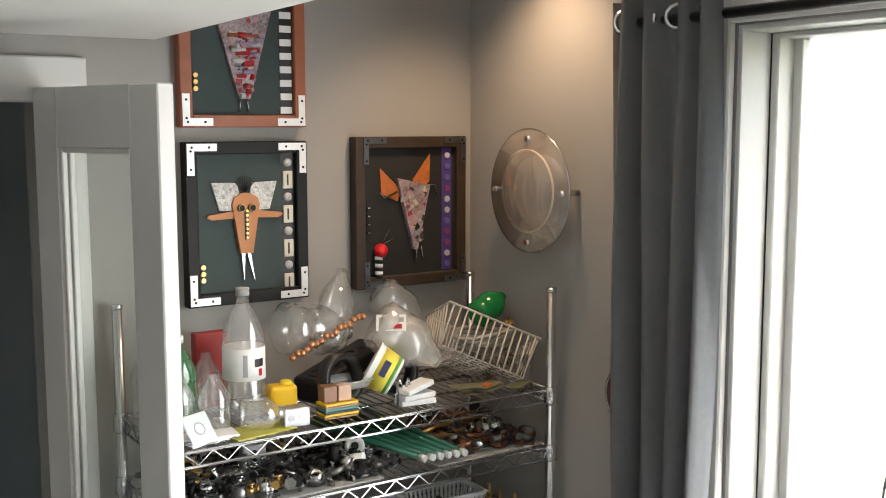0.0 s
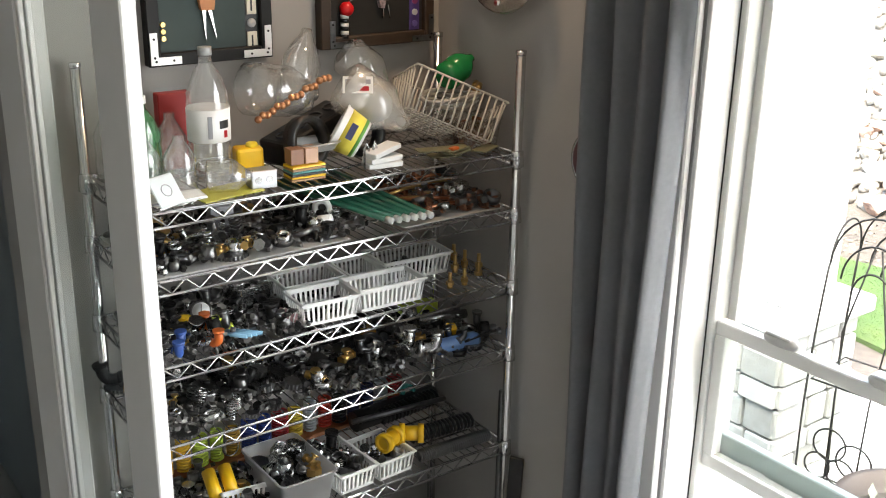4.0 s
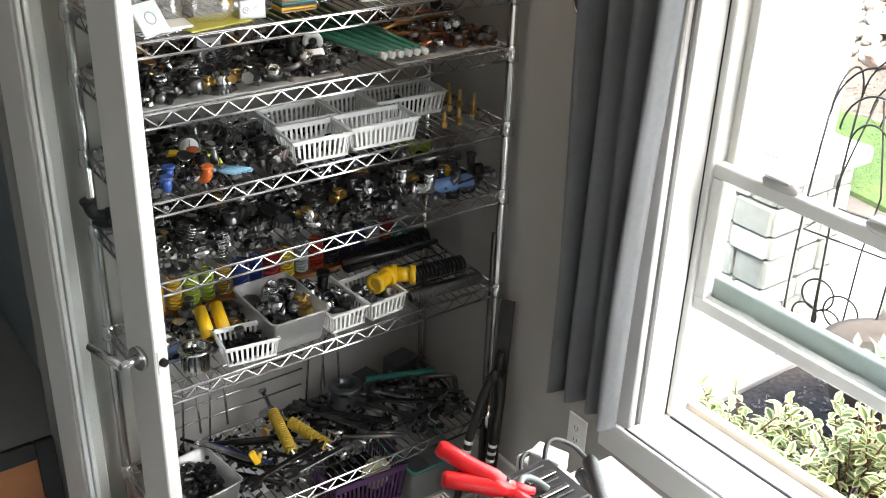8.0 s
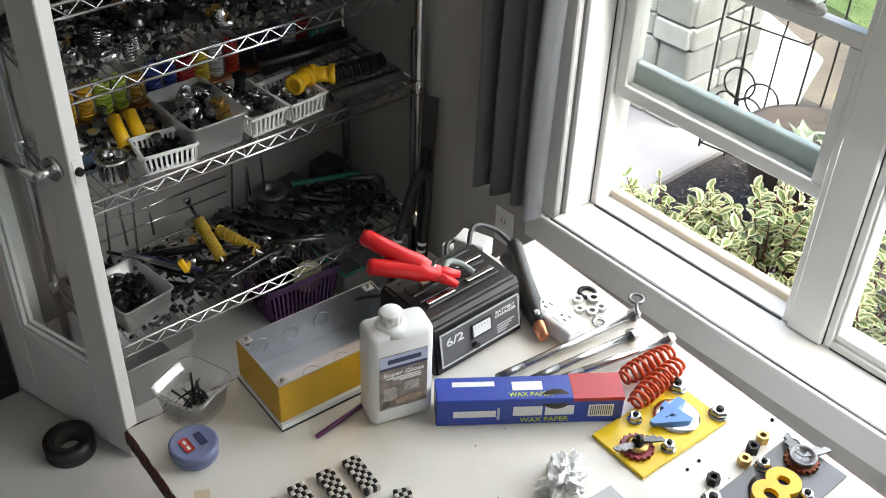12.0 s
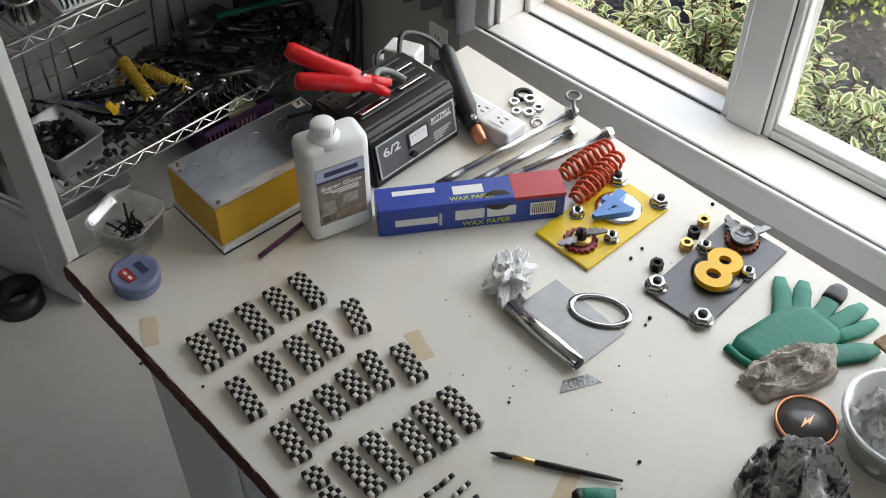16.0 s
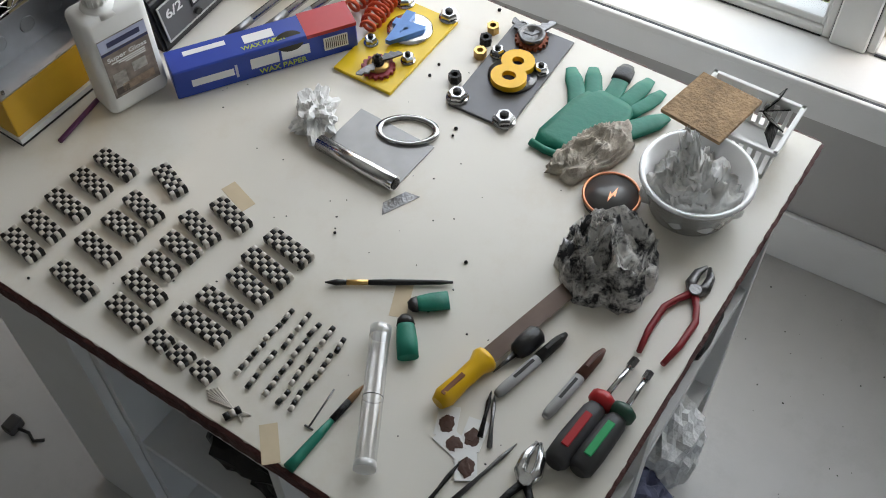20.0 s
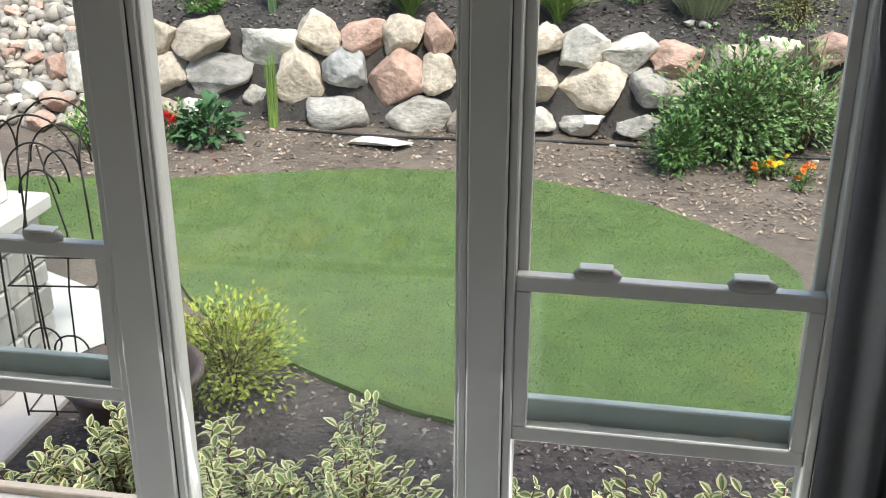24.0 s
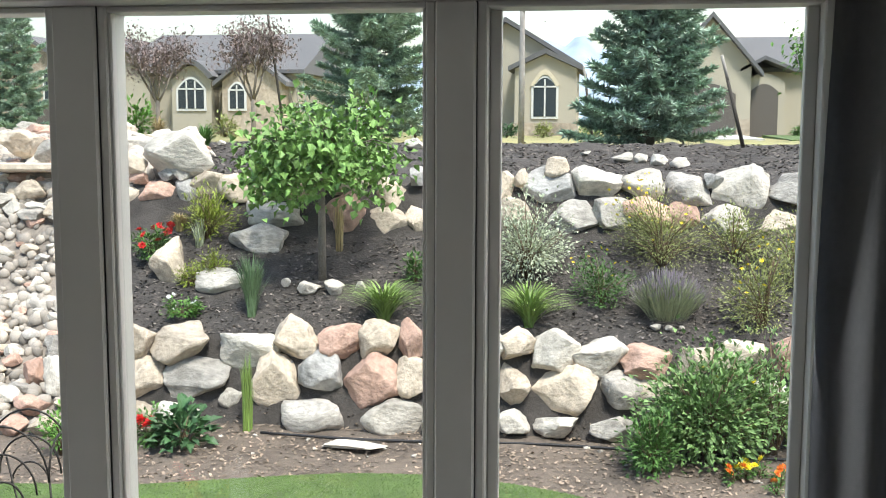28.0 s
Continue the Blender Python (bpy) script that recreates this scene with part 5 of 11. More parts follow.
def slot_basket(name, at, label, w, d, h, rz=0, group="", material=None, wall=0.003, nx=None, ny=None, taper=0.9):
    """Open plastic basket whose sides are upright slats between two bands."""
    material = material or M["white_plastic"]
    t = thing(name, at, label, "basket", group, rz=rz)
    part("base", box(-w / 2 * taper, -d / 2 * taper, 0, w / 2 * taper, d / 2 * taper, 0.003), material, t)
    nx, ny = nx or max(5, int(w / 0.013)), ny or max(4, int(d / 0.013))
    for side in range(4):
        ln, other, n = ((w, d, nx), (d, w, ny), (w, d, nx), (d, w, ny))[side]
        b = bmesh.new()
        k = taper

        def slat(u0, u1, z0, z1, b=b, ln=ln, other=other, k=k):
            f0, f1 = k + (1 - k) * z0 / h, k + (1 - k) * z1 / h
            vs = []
            for (u, z, f) in ((u0, z0, f0), (u1, z0, f0), (u1, z1, f1), (u0, z1, f1)):
                for off in (0, wall):
                    vs.append(b.verts.new((u * ln * f, -other / 2 * f + off, z)))
            a0, a1, b0, b1, c0, c1, d0, d1 = vs
            for q in ((a0, b0, c0, d0), (a1, d1, c1, b1), (a0, a1, b1, b0), (b0, b1, c1, c0), (c0, c1, d1, d0), (d0, d1, a1, a0)):
                b.faces.new(q)
        slat(-0.5, 0.5, 0.0, h * 0.14)
        slat(-0.5, 0.5, h * 0.84, h)
        b.transform(Matrix.Rotation(radians(90 * side), 4, "Z"))
        sd = part("side", b, material, t)
        for i in range(n + 1):
            u = -0.5 + i / n
            one = bmesh.new()
            slat(max(-0.5, u - 0.22 / n), min(0.5, u + 0.22 / n), h * 0.14, h * 0.84, one)
            one.transform(Matrix.Rotation(radians(90 * side), 4, "Z"))
            part("slat", one, material, sd)
        hw = 0.004
        bm = box(-ln / 2 - hw, -other / 2 - hw, h - 0.003, ln / 2 + hw, -other / 2 + wall, h + 0.002, 0.001)
        bm.transform(Matrix.Rotation(radians(90 * side), 4, "Z"))
        part("rim", bm, material, sd)
    return t


slot_basket("white_basket", (-0.677, -2.325, TOP), "white slotted plastic basket holding scraps", 0.098, 0.130, 0.062, rz=-3)
CORK = simple("brown_chipboard", (0.30, 0.20, 0.11), 0.85, var=0.45, scale=120, bump=0.4, bscale=220)
solid("chipboard_piece", prism([(-0.052, -0.046), (0.050, -0.050), (0.052, 0.044), (-0.046, 0.050)], 0, 0.006), CORK, "brown chipboard offcut lying across the basket", "board", at=(-0.700, -2.283, TOP + 0.066), rz=-10, rx=-3)
for k in range(4):
    solid("metal_scrap", prism([(-0.02, -0.012), (0.022, -0.008), (0.016, 0.012), (-0.012, 0.010)], 0, 0.002), M["dark_metal"], "bent dark metal scrap in the basket", "scrap", "scraps in the basket", at=(-0.665 + 0.012 * k, -2.365 + 0.004 * k, TOP + 0.030 + 0.008 * k), rz=35 * k, rx=50 - 12 * k, ry=20 * k)

# green rubber glove
GRN = simple("green_rubber", (0.002, 0.165, 0.108), 0.5, var=0.15, scale=20, stain=(0.01, 0.08, 0.06), stain_amt=0.6, stain_scale=10, bump=0.1, bscale=90)


def glove_piece(points, radii, flat):
    b = tube([(x, y, 0) for x, y in points], radii, 12)
    for v in b.verts:
        v.co.z *= flat
    zmin = min(v.co.z for v in b.verts)
    b.transform(Matrix.Translation((0, 0, -zmin)))
    return b


gl = thing("rubber_glove", (0, 0, TOP), "green rubber glove with a black-stained fingertip", "glove")
palm = glove_piece([(-0.822, -2.118), (-0.806, -2.116), (-0.770, -2.125), (-0.735, -2.134), (-0.700, -2.142), (-0.690, -2.144)], [0.040, 0.043, 0.045, 0.046, 0.040, 0.030], 0.11)
for v in palm.verts:
    v.co.z += 0.004 * noise.noise(v.co * 40) + 0.002
part("palm", palm, GRN, gl)
for (pts, r) in (([(-0.735, -2.105), (-0.700, -2.085), (-0.664, -2.058)], 0.0145), ([(-0.715, -2.120), (-0.680, -2.103), (-0.647, -2.087)], 0.0140), ([(-0.705, -2.138), (-0.665, -2.135), (-0.622, -2.131)], 0.0140), ([(-0.705, -2.155), (-0.665, -2.165), (-0.628, -2.172)], 0.0140), ([(-0.712, -2.168), (-0.675, -2.188), (-0.642, -2.198)], 0.0125)):
    fp = [pts[0], tuple((a + c) / 2 for a, c in zip(pts[0], pts[1])), pts[1], tuple((a + c) / 2 for a, c in zip(pts[1], pts[2])), pts[2]]
    part("finger", glove_piece(fp, [r * 1.15, r, r * 0.95, r * 0.92, r * 0.55], 0.30), GRN, gl)
part("stained_tip", glove_piece([(-0.652, -2.1335), (-0.640, -2.1325), (-0.628, -2.1315), (-0.617, -2.1308)], [0.0148, 0.0150, 0.0142, 0.009], 0.32), M["black"], gl)
part("thumb", glove_piece([(-0.770, -2.150), (-0.740, -2.185), (-0.705, -2.212), (-0.685, -2.224)], [0.020, 0.018, 0.016, 0.008], 0.28), GRN, gl)
part("cuff_roll", glove_piece([(-0.826, -2.075), (-0.830, -2.100), (-0.829, -2.130), (-0.822, -2.158)], 0.006, 0.9), GRN, gl)

# paint brushes, glass tube, cut fingertips
br = thing("paint_brush", (0, 0, TOP), "slim black paint brush", "brush")
A, B = Vector((-1.173, -1.960, 0.005)), Vector((-1.090, -2.103, 0.005))
part("handle", tube([A.lerp(B, 0.33), A.lerp(B, 0.5), A.lerp(B, 0.9), B], [0.0035, 0.0042, 0.003, 0.0018], 8), M["black"], br)
part("ferrule", tube([A.lerp(B, 0.17), A.lerp(B, 0.34)], 0.0036, 8), M["brass"], br)
part("bristles", tube([A, A.lerp(B, 0.09), A.lerp(B, 0.18)], [0.001, 0.0042, 0.0034], 8), M["black"], br)
gb = thing("green_brush", (0, 0, TOP), "flat green-handled paint brush", "brush")
A, B = Vector((-1.274, -2.086, 0.005)), Vector((-1.408, -2.071, 0.005))
part("handle", tube([A.lerp(B, 0.42), A.lerp(B, 0.6), A.lerp(B, 0.9), B], [0.0035, 0.0055, 0.0065, 0.0075], 8), GRN, gb)
part("ferrule", tube([A.lerp(B, 0.2), A.lerp(B, 0.43)], 0.0045, 8), M["dark_metal"], gb)
part("bristles", tube([A, A.lerp(B, 0.1), A.lerp(B, 0.21)], [0.001, 0.004, 0.0045], 8), M["wood"], gb)
solid("finishing_nail", join(cyl((-1.300, -2.062, TOP + 0.014), (-1.352, -2.060, TOP + 0.0025), 0.0012, n=6), cyl((-1.352, -2.066, TOP + 0.0015), (-1.352, -2.054, TOP + 0.0015), 0.0014, n=6)), M["steel"], "thin headed nail leaning on the brush", "nail")
gt = thing("clear_tube", (0, 0, TOP), "clear plastic tube with end plugs", "tube")
A, B = Vector((-1.200, -2.064, 0.0135)), Vector((-1.365, -2.148, 0.0135))
part("tube", cyl(A, B, 0.0130, n=20, cap=False), clear_plastic("tube_plastic", (0.95, 0.95, 0.95), 0.05, 0.16), gt)
part("plug", cyl(A.lerp(B, -0.01), A.lerp(B, 0.06), 0.0135, n=20), FROST, gt)
part("plug", cyl(A.lerp(B, 0.97), A.lerp(B, 1.02), 0.0135, n=20), FROST, gt)
part("ring_mark", cyl(A.lerp(B, 0.52), A.lerp(B, 0.526), 0.0132, n=20, cap=False), M["dark_metal"], gt)
for (p0, p1) in (((-1.149, -2.074), (-1.118, -2.113)), ((-1.167, -2.078), (-1.216, -2.113))):
    c = thing("glove_fingertip", (0, 0, TOP), "cut green rubber fingertip with blackened end", "glove fingertip", "cut fingertips")
    p0, p1 = Vector((*p0, 0)), Vector((*p1, 0))
    part("tip", glove_piece([tuple(p0.lerp(p1, u))[:2] for u in (0.12, 0.3, 0.6, 1.0)], [0.0095, 0.012, 0.0135, 0.0135], 0.6), GRN, c)
    part("blackened_end", glove_piece([tuple(p0.lerp(p1, u))[:2] for u in (-0.05, 0.05, 0.2)], [0.005, 0.010, 0.0118], 0.62), M["black"], c)

# yellow-handled putty knife
pk = thing("putty_knife", (0, 0, TOP), "putty knife with a yellow handle and long brown blade", "putty knife")
A, B, C = Vector((-1.254, -2.178, 0.014)), Vector((-1.176, -2.196, 0.014)), Vector((-1.000, -2.244, 0.006))
part("handle", tube([A, A.lerp(B, 0.15), A.lerp(B, 0.5), A.lerp(B, 0.85), B, B.lerp(C, 0.03)], [0.009, 0.014, 0.012, 0.0125, 0.0175, 0.016], 12), simple("chrome_yellow_plastic", (0.72, 0.42, 0.005), 0.35), pk)
part("slot", box(-0.018, -0.003, 0.0, 0.018, 0.003, 0.003), simple("dark_rust", (0.16, 0.05, 0.01), 0.6), pk).matrix_basis = pose(-1.228, -2.184, 0.0245, 0, 0, -13)
d = (C - B).normalized()
s_ = Vector((-d.y, d.x, 0))
bm = bmesh.new()
vs = [bm.verts.new(B + s_ * 0.012), bm.verts.new(B - s_ * 0.012), bm.verts.new(C - s_ * 0.0125), bm.verts.new(C + s_ * 0.0125)]
bm.faces.new(vs)
bmesh.ops.solidify(bm, geom=bm.faces[:], thickness=0.0012)
part("blade", bm, simple("stained_blade", (0.16, 0.12, 0.10), 0.4, 0.7, var=0.3), pk)


def marker(a, b_, cap_col, body_col, label):
    t = thing("marker_pen", (0, 0, TOP), label, "marker pen", "marker pens")
    a, b_ = Vector((*a, 0.0075)), Vector((*b_, 0.0075))
    part("body", tube([a.lerp(b_, 0.40), a.lerp(b_, 0.9), a.lerp(b_, 0.96), b_], [0.0070, 0.0070, 0.0062, 0.0045], 12), body_col, t)
    part("cap", tube([a, a.lerp(b_, 0.05), a.lerp(b_, 0.12), a.lerp(b_, 0.42)], [0.003, 0.0048, 0.0068, 0.0075], 12), cap_col, t)
    part("clip", box(-0.013, -0.002, 0, 0.013, 0.002, 0.002), cap_col, t).matrix_basis = Matrix.Translation(a.lerp(b_, 0.2) + Vector((0, 0, 0.0075))) @ Matrix.Rotation(math.atan2((b_ - a).y, (b_ - a).x), 4, "Z")
    part("print_bar", box(-0.017, -0.002, 0, 0.017, 0.002, 0.0006), M["black"], t).matrix_basis = Matrix.Translation(a.lerp(b_, 0.62) + Vector((0, 0, 0.0068))) @ Matrix.Rotation(math.atan2((b_ - a).y, (b_ - a).x), 4, "Z")


GREYB = simple("marker_grey", (0.30, 0.30, 0.30), 0.45)
marker((-1.088, -2.264), (-1.206, -2.231), M["black"], GREYB, "grey marker pen with a black cap")
marker((-1.085, -2.314), (-1.203, -2.294), simple("brown_cap", (0.09, 0.035, 0.025), 0.4), GREYB, "grey marker pen with a brown cap")
dr = thing("stubby_tool", (0, 0, TOP), "stubby black-handled awl lying on the bench", "awl")
A, B = Vector((-1.105, -2.236, 0.013)), Vector((-1.180, -2.212, 0.006))
part("handle", tube([A, A.lerp(B, 0.06), A.lerp(B, 0.35), A.lerp(B, 0.5), A.lerp(B, 0.55)], [0.008, 0.0135, 0.0135, 0.011, 0.006], 12), M["black"], dr)
part("blade", tube([A.lerp(B, 0.5), B], [0.0045, 0.0008], 8), M["steel"], dr)


def screwdriver(tip, neck, end, collar, accent, label):
    t = thing("screwdriver", (0, 0, TOP), label, "screwdriver", "screwdrivers")
    tip, neck, end = Vector((*tip, 0.010)), Vector((*neck, 0.016)), Vector((*end, 0.016))
    part("shaft", cyl(tip, neck, 0.0036, n=10), M["steel_light"], t)
    part("bit", cyl(tip, tip.lerp(neck, 0.22), 0.0058, n=6, sm=False), M["chrome"], t)
    part("handle", tube([neck.lerp(end, 0.16), neck.lerp(end, 0.26), neck.lerp(end, 0.7), neck.lerp(end, 0.94), end], [0.011, 0.0145, 0.0165, 0.0155, 0.010], 14), simple("dark_grey_grip", (0.035, 0.035, 0.037), 0.55), t)
    part("collar", tube([neck, neck.lerp(end, 0.04), neck.lerp(end, 0.12), neck.lerp(end, 0.18)], [0.011, 0.0165, 0.0165, 0.011], 14), collar, t)
    a = math.atan2((end - neck).y, (end - neck).x)
    part("inlay", box(-0.026, -0.005, 0, 0.026, 0.005, 0.0022, 0.001), accent, t).matrix_basis = Matrix.Translation(neck.lerp(end, 0.58) + Vector((0, 0, 0.0152))) @ Matrix.Rotation(a, 4, "Z")


DRED = simple("deep_red_plastic", (0.36, 0.01, 0.015), 0.35)
screwdriver((-1.080, -2.354), (-1.146, -2.345), (-1.256, -2.331), DRED, DRED, "screwdriver with dark grey and red grip")
screwdriver((-1.088, -2.376), (-1.149, -2.372), (-1.250, -2.359), simple("dark_green_collar", (0.01, 0.05, 0.03), 0.4), simple("green_inlay", (0.01, 0.32, 0.10), 0.4), "nut driver with dark grey and green grip")


def pliers(tip, piv, h1, h2, grip, label, metal):
    t = thing("pliers", (0, 0, TOP), label, "pliers")
    tip, piv = Vector((*tip, 0.006)), Vector((*piv, 0.006))
    d = (tip - piv).normalized()
    s = Vector((-d.y, d.x, 0))
    for k, h in ((1, h1), (-1, h2)):
        h = Vector((*h, 0.007))
        part("jaw", tube([piv + s * 0.003 * k, piv + d * 0.012 + s * 0.010 * k, piv + d * 0.03 + s * 0.009 * k, tip + s * 0.002 * k], [0.007, 0.0075, 0.006, 0.0025], 8), metal, t)
        q = piv.lerp(h, 0.35) + s * 0.016 * k
        part("handle", tube([piv, piv.lerp(q, 0.5) + s * 0.002 * k, q, piv.lerp(h, 0.7) + s * 0.010 * k, h], [0.0055, 0.0045, 0.0046, 0.0046, 0.0036], 10), grip, t)
    part("pivot", cyl(piv - Vector((0, 0, 0.006)), piv + Vector((0, 0, 0.008)), 0.008, n=16), metal, t)


pliers((-0.905, -2.377), (-0.950, -2.376), (-1.066, -2.352), (-1.068, -2.384), simple("plier_red", (0.22, 0.012, 0.018), 0.4), "pliers with worn dark red grips", M["steel"])
pliers((-1.235, -2.303), (-1.285, -2.312), (-1.400, -2.318), (-1.395, -2.345), M["dark_metal"], "small slip-joint pliers with bright jaws", M["steel_light"])
# palette knives, tweezers and stained swatches by the front edge
for k, (a, b_) in enumerate((((-1.248, -2.281), (-1.346, -2.252)), ((-1.202, -2.222), (-1.262, -2.240)), ((-1.205, -2.228), (-1.268, -2.256)), ((-1.300, -2.236), (-1.385, -2.226)))):
    a, b_ = Vector((*a, TOP + 0.003)), Vector((*b_, TOP + 0.003))
    solid("steel_pick", tube([a, a.lerp(b_, 0.25), a.lerp(b_, 0.5), b_], [0.0008, 0.003, 0.0022, 0.0035], 6), M["dark_metal"] if k % 2 else M["steel"], "slim steel pick or tweezer arm", "pick", "picks and tweezers")
for k, (x, y, a) in enumerate(((-1.262, -2.196, 20), (-1.283, -2.215, 75), (-1.262, -2.232, 10), (-1.300, -2.243, 30))):
    sw = thing("paper_swatch", (x, y, TOP + 0.0005), "white paper swatch with a brown paint blot", "swatch", "paint swatches", rz=a)
    part("paper", box(-0.020, -0.013, 0, 0.020, 0.013, 0.0006 + 0.0005 * k), M["white_plastic"], sw)
    bm = crumple(0.010, 20 + k, (1.1, 0.9, 0.08), 3, 0.5, 2)
    part("blot", join(None, bm, Matrix.Translation((-0.004, 0, 0.0006 + 0.0005 * k))), simple("brown_paint", (0.06, 0.02, 0.01), 0.5, var=0.3), sw)


# ---- small hardware shared by the shelves ----
def mesh_of(bm, material):
    me = bpy.data.meshes.new("hardware")
    bm.to_mesh(me)
    bm.free()
    me.materials.append(material)
    return me


def elbow(r, n=8):
    pts = [(0, 0, 0), (r * 1.2, 0, 0)] + [(r * 1.2 + r * 1.2 * math.sin(a), 0, r * 1.2 * (1 - math.cos(a))) for a in (0.5, 1.0, 1.57)] + [(r * 2.4, 0, r * 2.6)]
    b = tube(pts, r * 0.8, n)
    cyl((-r * 0.1, 0, 0), (r * 0.45, 0, 0), r * 1.05, n=n, bm=b)
    cyl((r * 2.4, 0, r * 2.2), (r * 2.4, 0, r * 2.7), r * 1.05, n=n, bm=b)
    return b


def bolt(ln, r):
    b = cyl((0, 0, 0), (ln, 0, 0), r, n=8)
    cyl((ln, 0, 0), (ln + r * 1.4, 0, 0), r * 1.9, n=6, bm=b, sm=False)
    return b


def ring_solid(ro, ri, h, n=18):
    return lathe([(ro, 0), (ro, h), (ri, h), (ri, 0)], n, close=True)


def valve(s):
    b = cyl((-s, 0, 0), (s, 0, 0), s * 0.42, n=10)
    cyl((-s * 1.15, 0, 0), (-s * 0.75, 0, 0), s * 0.58, n=6, bm=b, sm=False)
    cyl((s * 0.75, 0, 0), (s * 1.15, 0, 0), s * 0.58, n=6, bm=b, sm=False)
    cyl((0, 0, 0), (0, 0, s * 0.9), s * 0.28, n=8, bm=b)
    cyl((0, 0, s * 0.8), (0, 0, s * 1.0), s * 0.6, n=10, bm=b)
    return b


def bracket(w, h):
    b = box(-w / 2, -h / 2, 0, w / 2, h / 2, 0.003)
    box(-w / 2, h / 2 - 0.003, 0.003, w / 2, h / 2, h * 0.6, bm=b)
    for k in (-1, 1):
        cyl((k * w * 0.28, 0, 0.003), (k * w * 0.28, 0, 0.005), 0.004, n=8, bm=b)
    return b


def cup(r, h):
    return lathe([(r * 0.8, 0), (r, h * 0.2), (r * 0.9, h), (r * 0.75, h), (r * 0.7, h * 0.3), (0, h * 0.25)], 14)


def hinge_strap(l):
    b = box(0, -0.006, 0, l, 0.006, 0.003)
    cyl((0, 0, 0), (0, 0, 0.006), 0.010, n=12, bm=b)
    cyl((l, 0, 0), (l, 0, 0.006), 0.008, n=12, bm=b)
    return b


ST, SL, DK, BR = M["steel"], M["steel_light"], M["dark_metal"], M["brass"]
KIT = [
    ("hex_nut", "worn steel hex nut on the wire shelf", "nut", [mesh_of(lathe([(r, 0), (r, r * 0.9), (r * 0.55, r * 0.9), (r * 0.55, 0)], 6, close=True), m) for r, m in ((0.011, ST), (0.015, SL), (0.018, DK))], 0.008),
    ("bolt", "steel bolt lying on the wire shelf", "bolt", [mesh_of(bolt(l, r), m) for l, r, m in ((0.04, 0.004, ST), (0.06, 0.005, DK), (0.035, 0.006, SL), (0.07, 0.006, ST))], 0.007),
    ("gear", "greasy steel gear wheel lying flat", "gear", [mesh_of(gear_disc(r, t, h), m) for r, t, h, m in ((0.028, 18, 0.010, DK), (0.020, 14, 0.012, ST), (0.035, 24, 0.008, ST))], 0.0),
    ("bearing_ring", "steel bearing ring lying flat", "bearing", [mesh_of(ring_solid(a, c, h), m) for a, c, h, m in ((0.024, 0.014, 0.012, SL), (0.030, 0.020, 0.010, ST), (0.018, 0.010, 0.012, DK))], 0.0),
    ("pipe_elbow", "cast pipe elbow fitting", "pipe fitting", [mesh_of(elbow(r), m) for r, m in ((0.012, ST), (0.015, DK), (0.010, SL))], 0.012),
    ("valve", "small metal valve body", "valve", [mesh_of(valve(s), m) for s, m in ((0.020, ST), (0.024, SL), (0.018, BR))], 0.013),
    ("bracket", "bent steel bracket with screw holes", "bracket", [mesh_of(bracket(w, h), m) for w, h, m in ((0.05, 0.03, ST), (0.04, 0.04, SL))], 0.0),
    ("metal_cup", "turned metal cap on the wire shelf", "metal cap", [mesh_of(cup(r, h), m) for r, h, m in ((0.016, 0.025, ST), (0.020, 0.035, SL), (0.014, 0.04, DK), (0.022, 0.02, ST))], 0.0),
    ("short_spring", "short steel coil spring on the shelf", "spring", [mesh_of(coil(r, p, t, w, 9, 4), m) for r, p, t, w, m in ((0.010, 0.006, 6, 0.0016, SL), (0.012, 0.007, 5, 0.002, ST))], 0.0),
    ("link_strap", "flat steel link with round ends", "link", [mesh_of(hinge_strap(l), m) for l, m in ((0.05, ST), (0.07, DK))], 0.0),
    ("pipe_nipple", "short threaded pipe piece", "pipe fitting", [mesh_of(cyl((-l / 2, 0, 0), (l / 2, 0, 0), r, n=12), m) for l, r, m in ((0.05, 0.009, ST), (0.035, 0.013, SL), (0.045, 0.011, DK))], 0.011),
]
RUST = simple("rusty_iron", (0.17, 0.07, 0.035), 0.7, 0.4, var=0.4, scale=50, rand=0.3)
COLOURS = [simple("orange_plastic", (0.55, 0.12, 0.02), 0.4), simple("blue_plastic", (0.03, 0.08, 0.30), 0.4), simple("lime_plastic", (0.45, 0.55, 0.05), 0.4), DRED, simple("sky_plastic", (0.16, 0.32, 0.45), 0.4)]


def scatter(seed, z, x0, x1, y0, y1, count, layers=2, weights=None, lift=0.013, extra=None, lean=18):
    """Loose hardware strewn on a shelf, upper pieces lying on lower ones."""
    r = random.Random(seed)
    kinds = list(range(len(KIT)))
    for i in range(count):
        k = r.choices(kinds, weights)[0]
        name, label, cat, meshes, rest = KIT[k]
        me = r.choice(meshes)
        lay = int(layers * i / count)
        s = r.uniform(0.75, 1.25)
        ob = new(name, me)
        lay_z = lift * lay
        tilt = lean if lay else 4
        ob.matrix_basis = pose(r.uniform(x0, x1), r.uniform(y0, y1), z + rest * s + lay_z, r.uniform(-tilt, tilt), r.uniform(-tilt, tilt), r.uniform(0, 360)) @ Matrix.Diagonal((s, s, s, 1))
        tagged(ob, label, cat, "loose hardware on the rack")


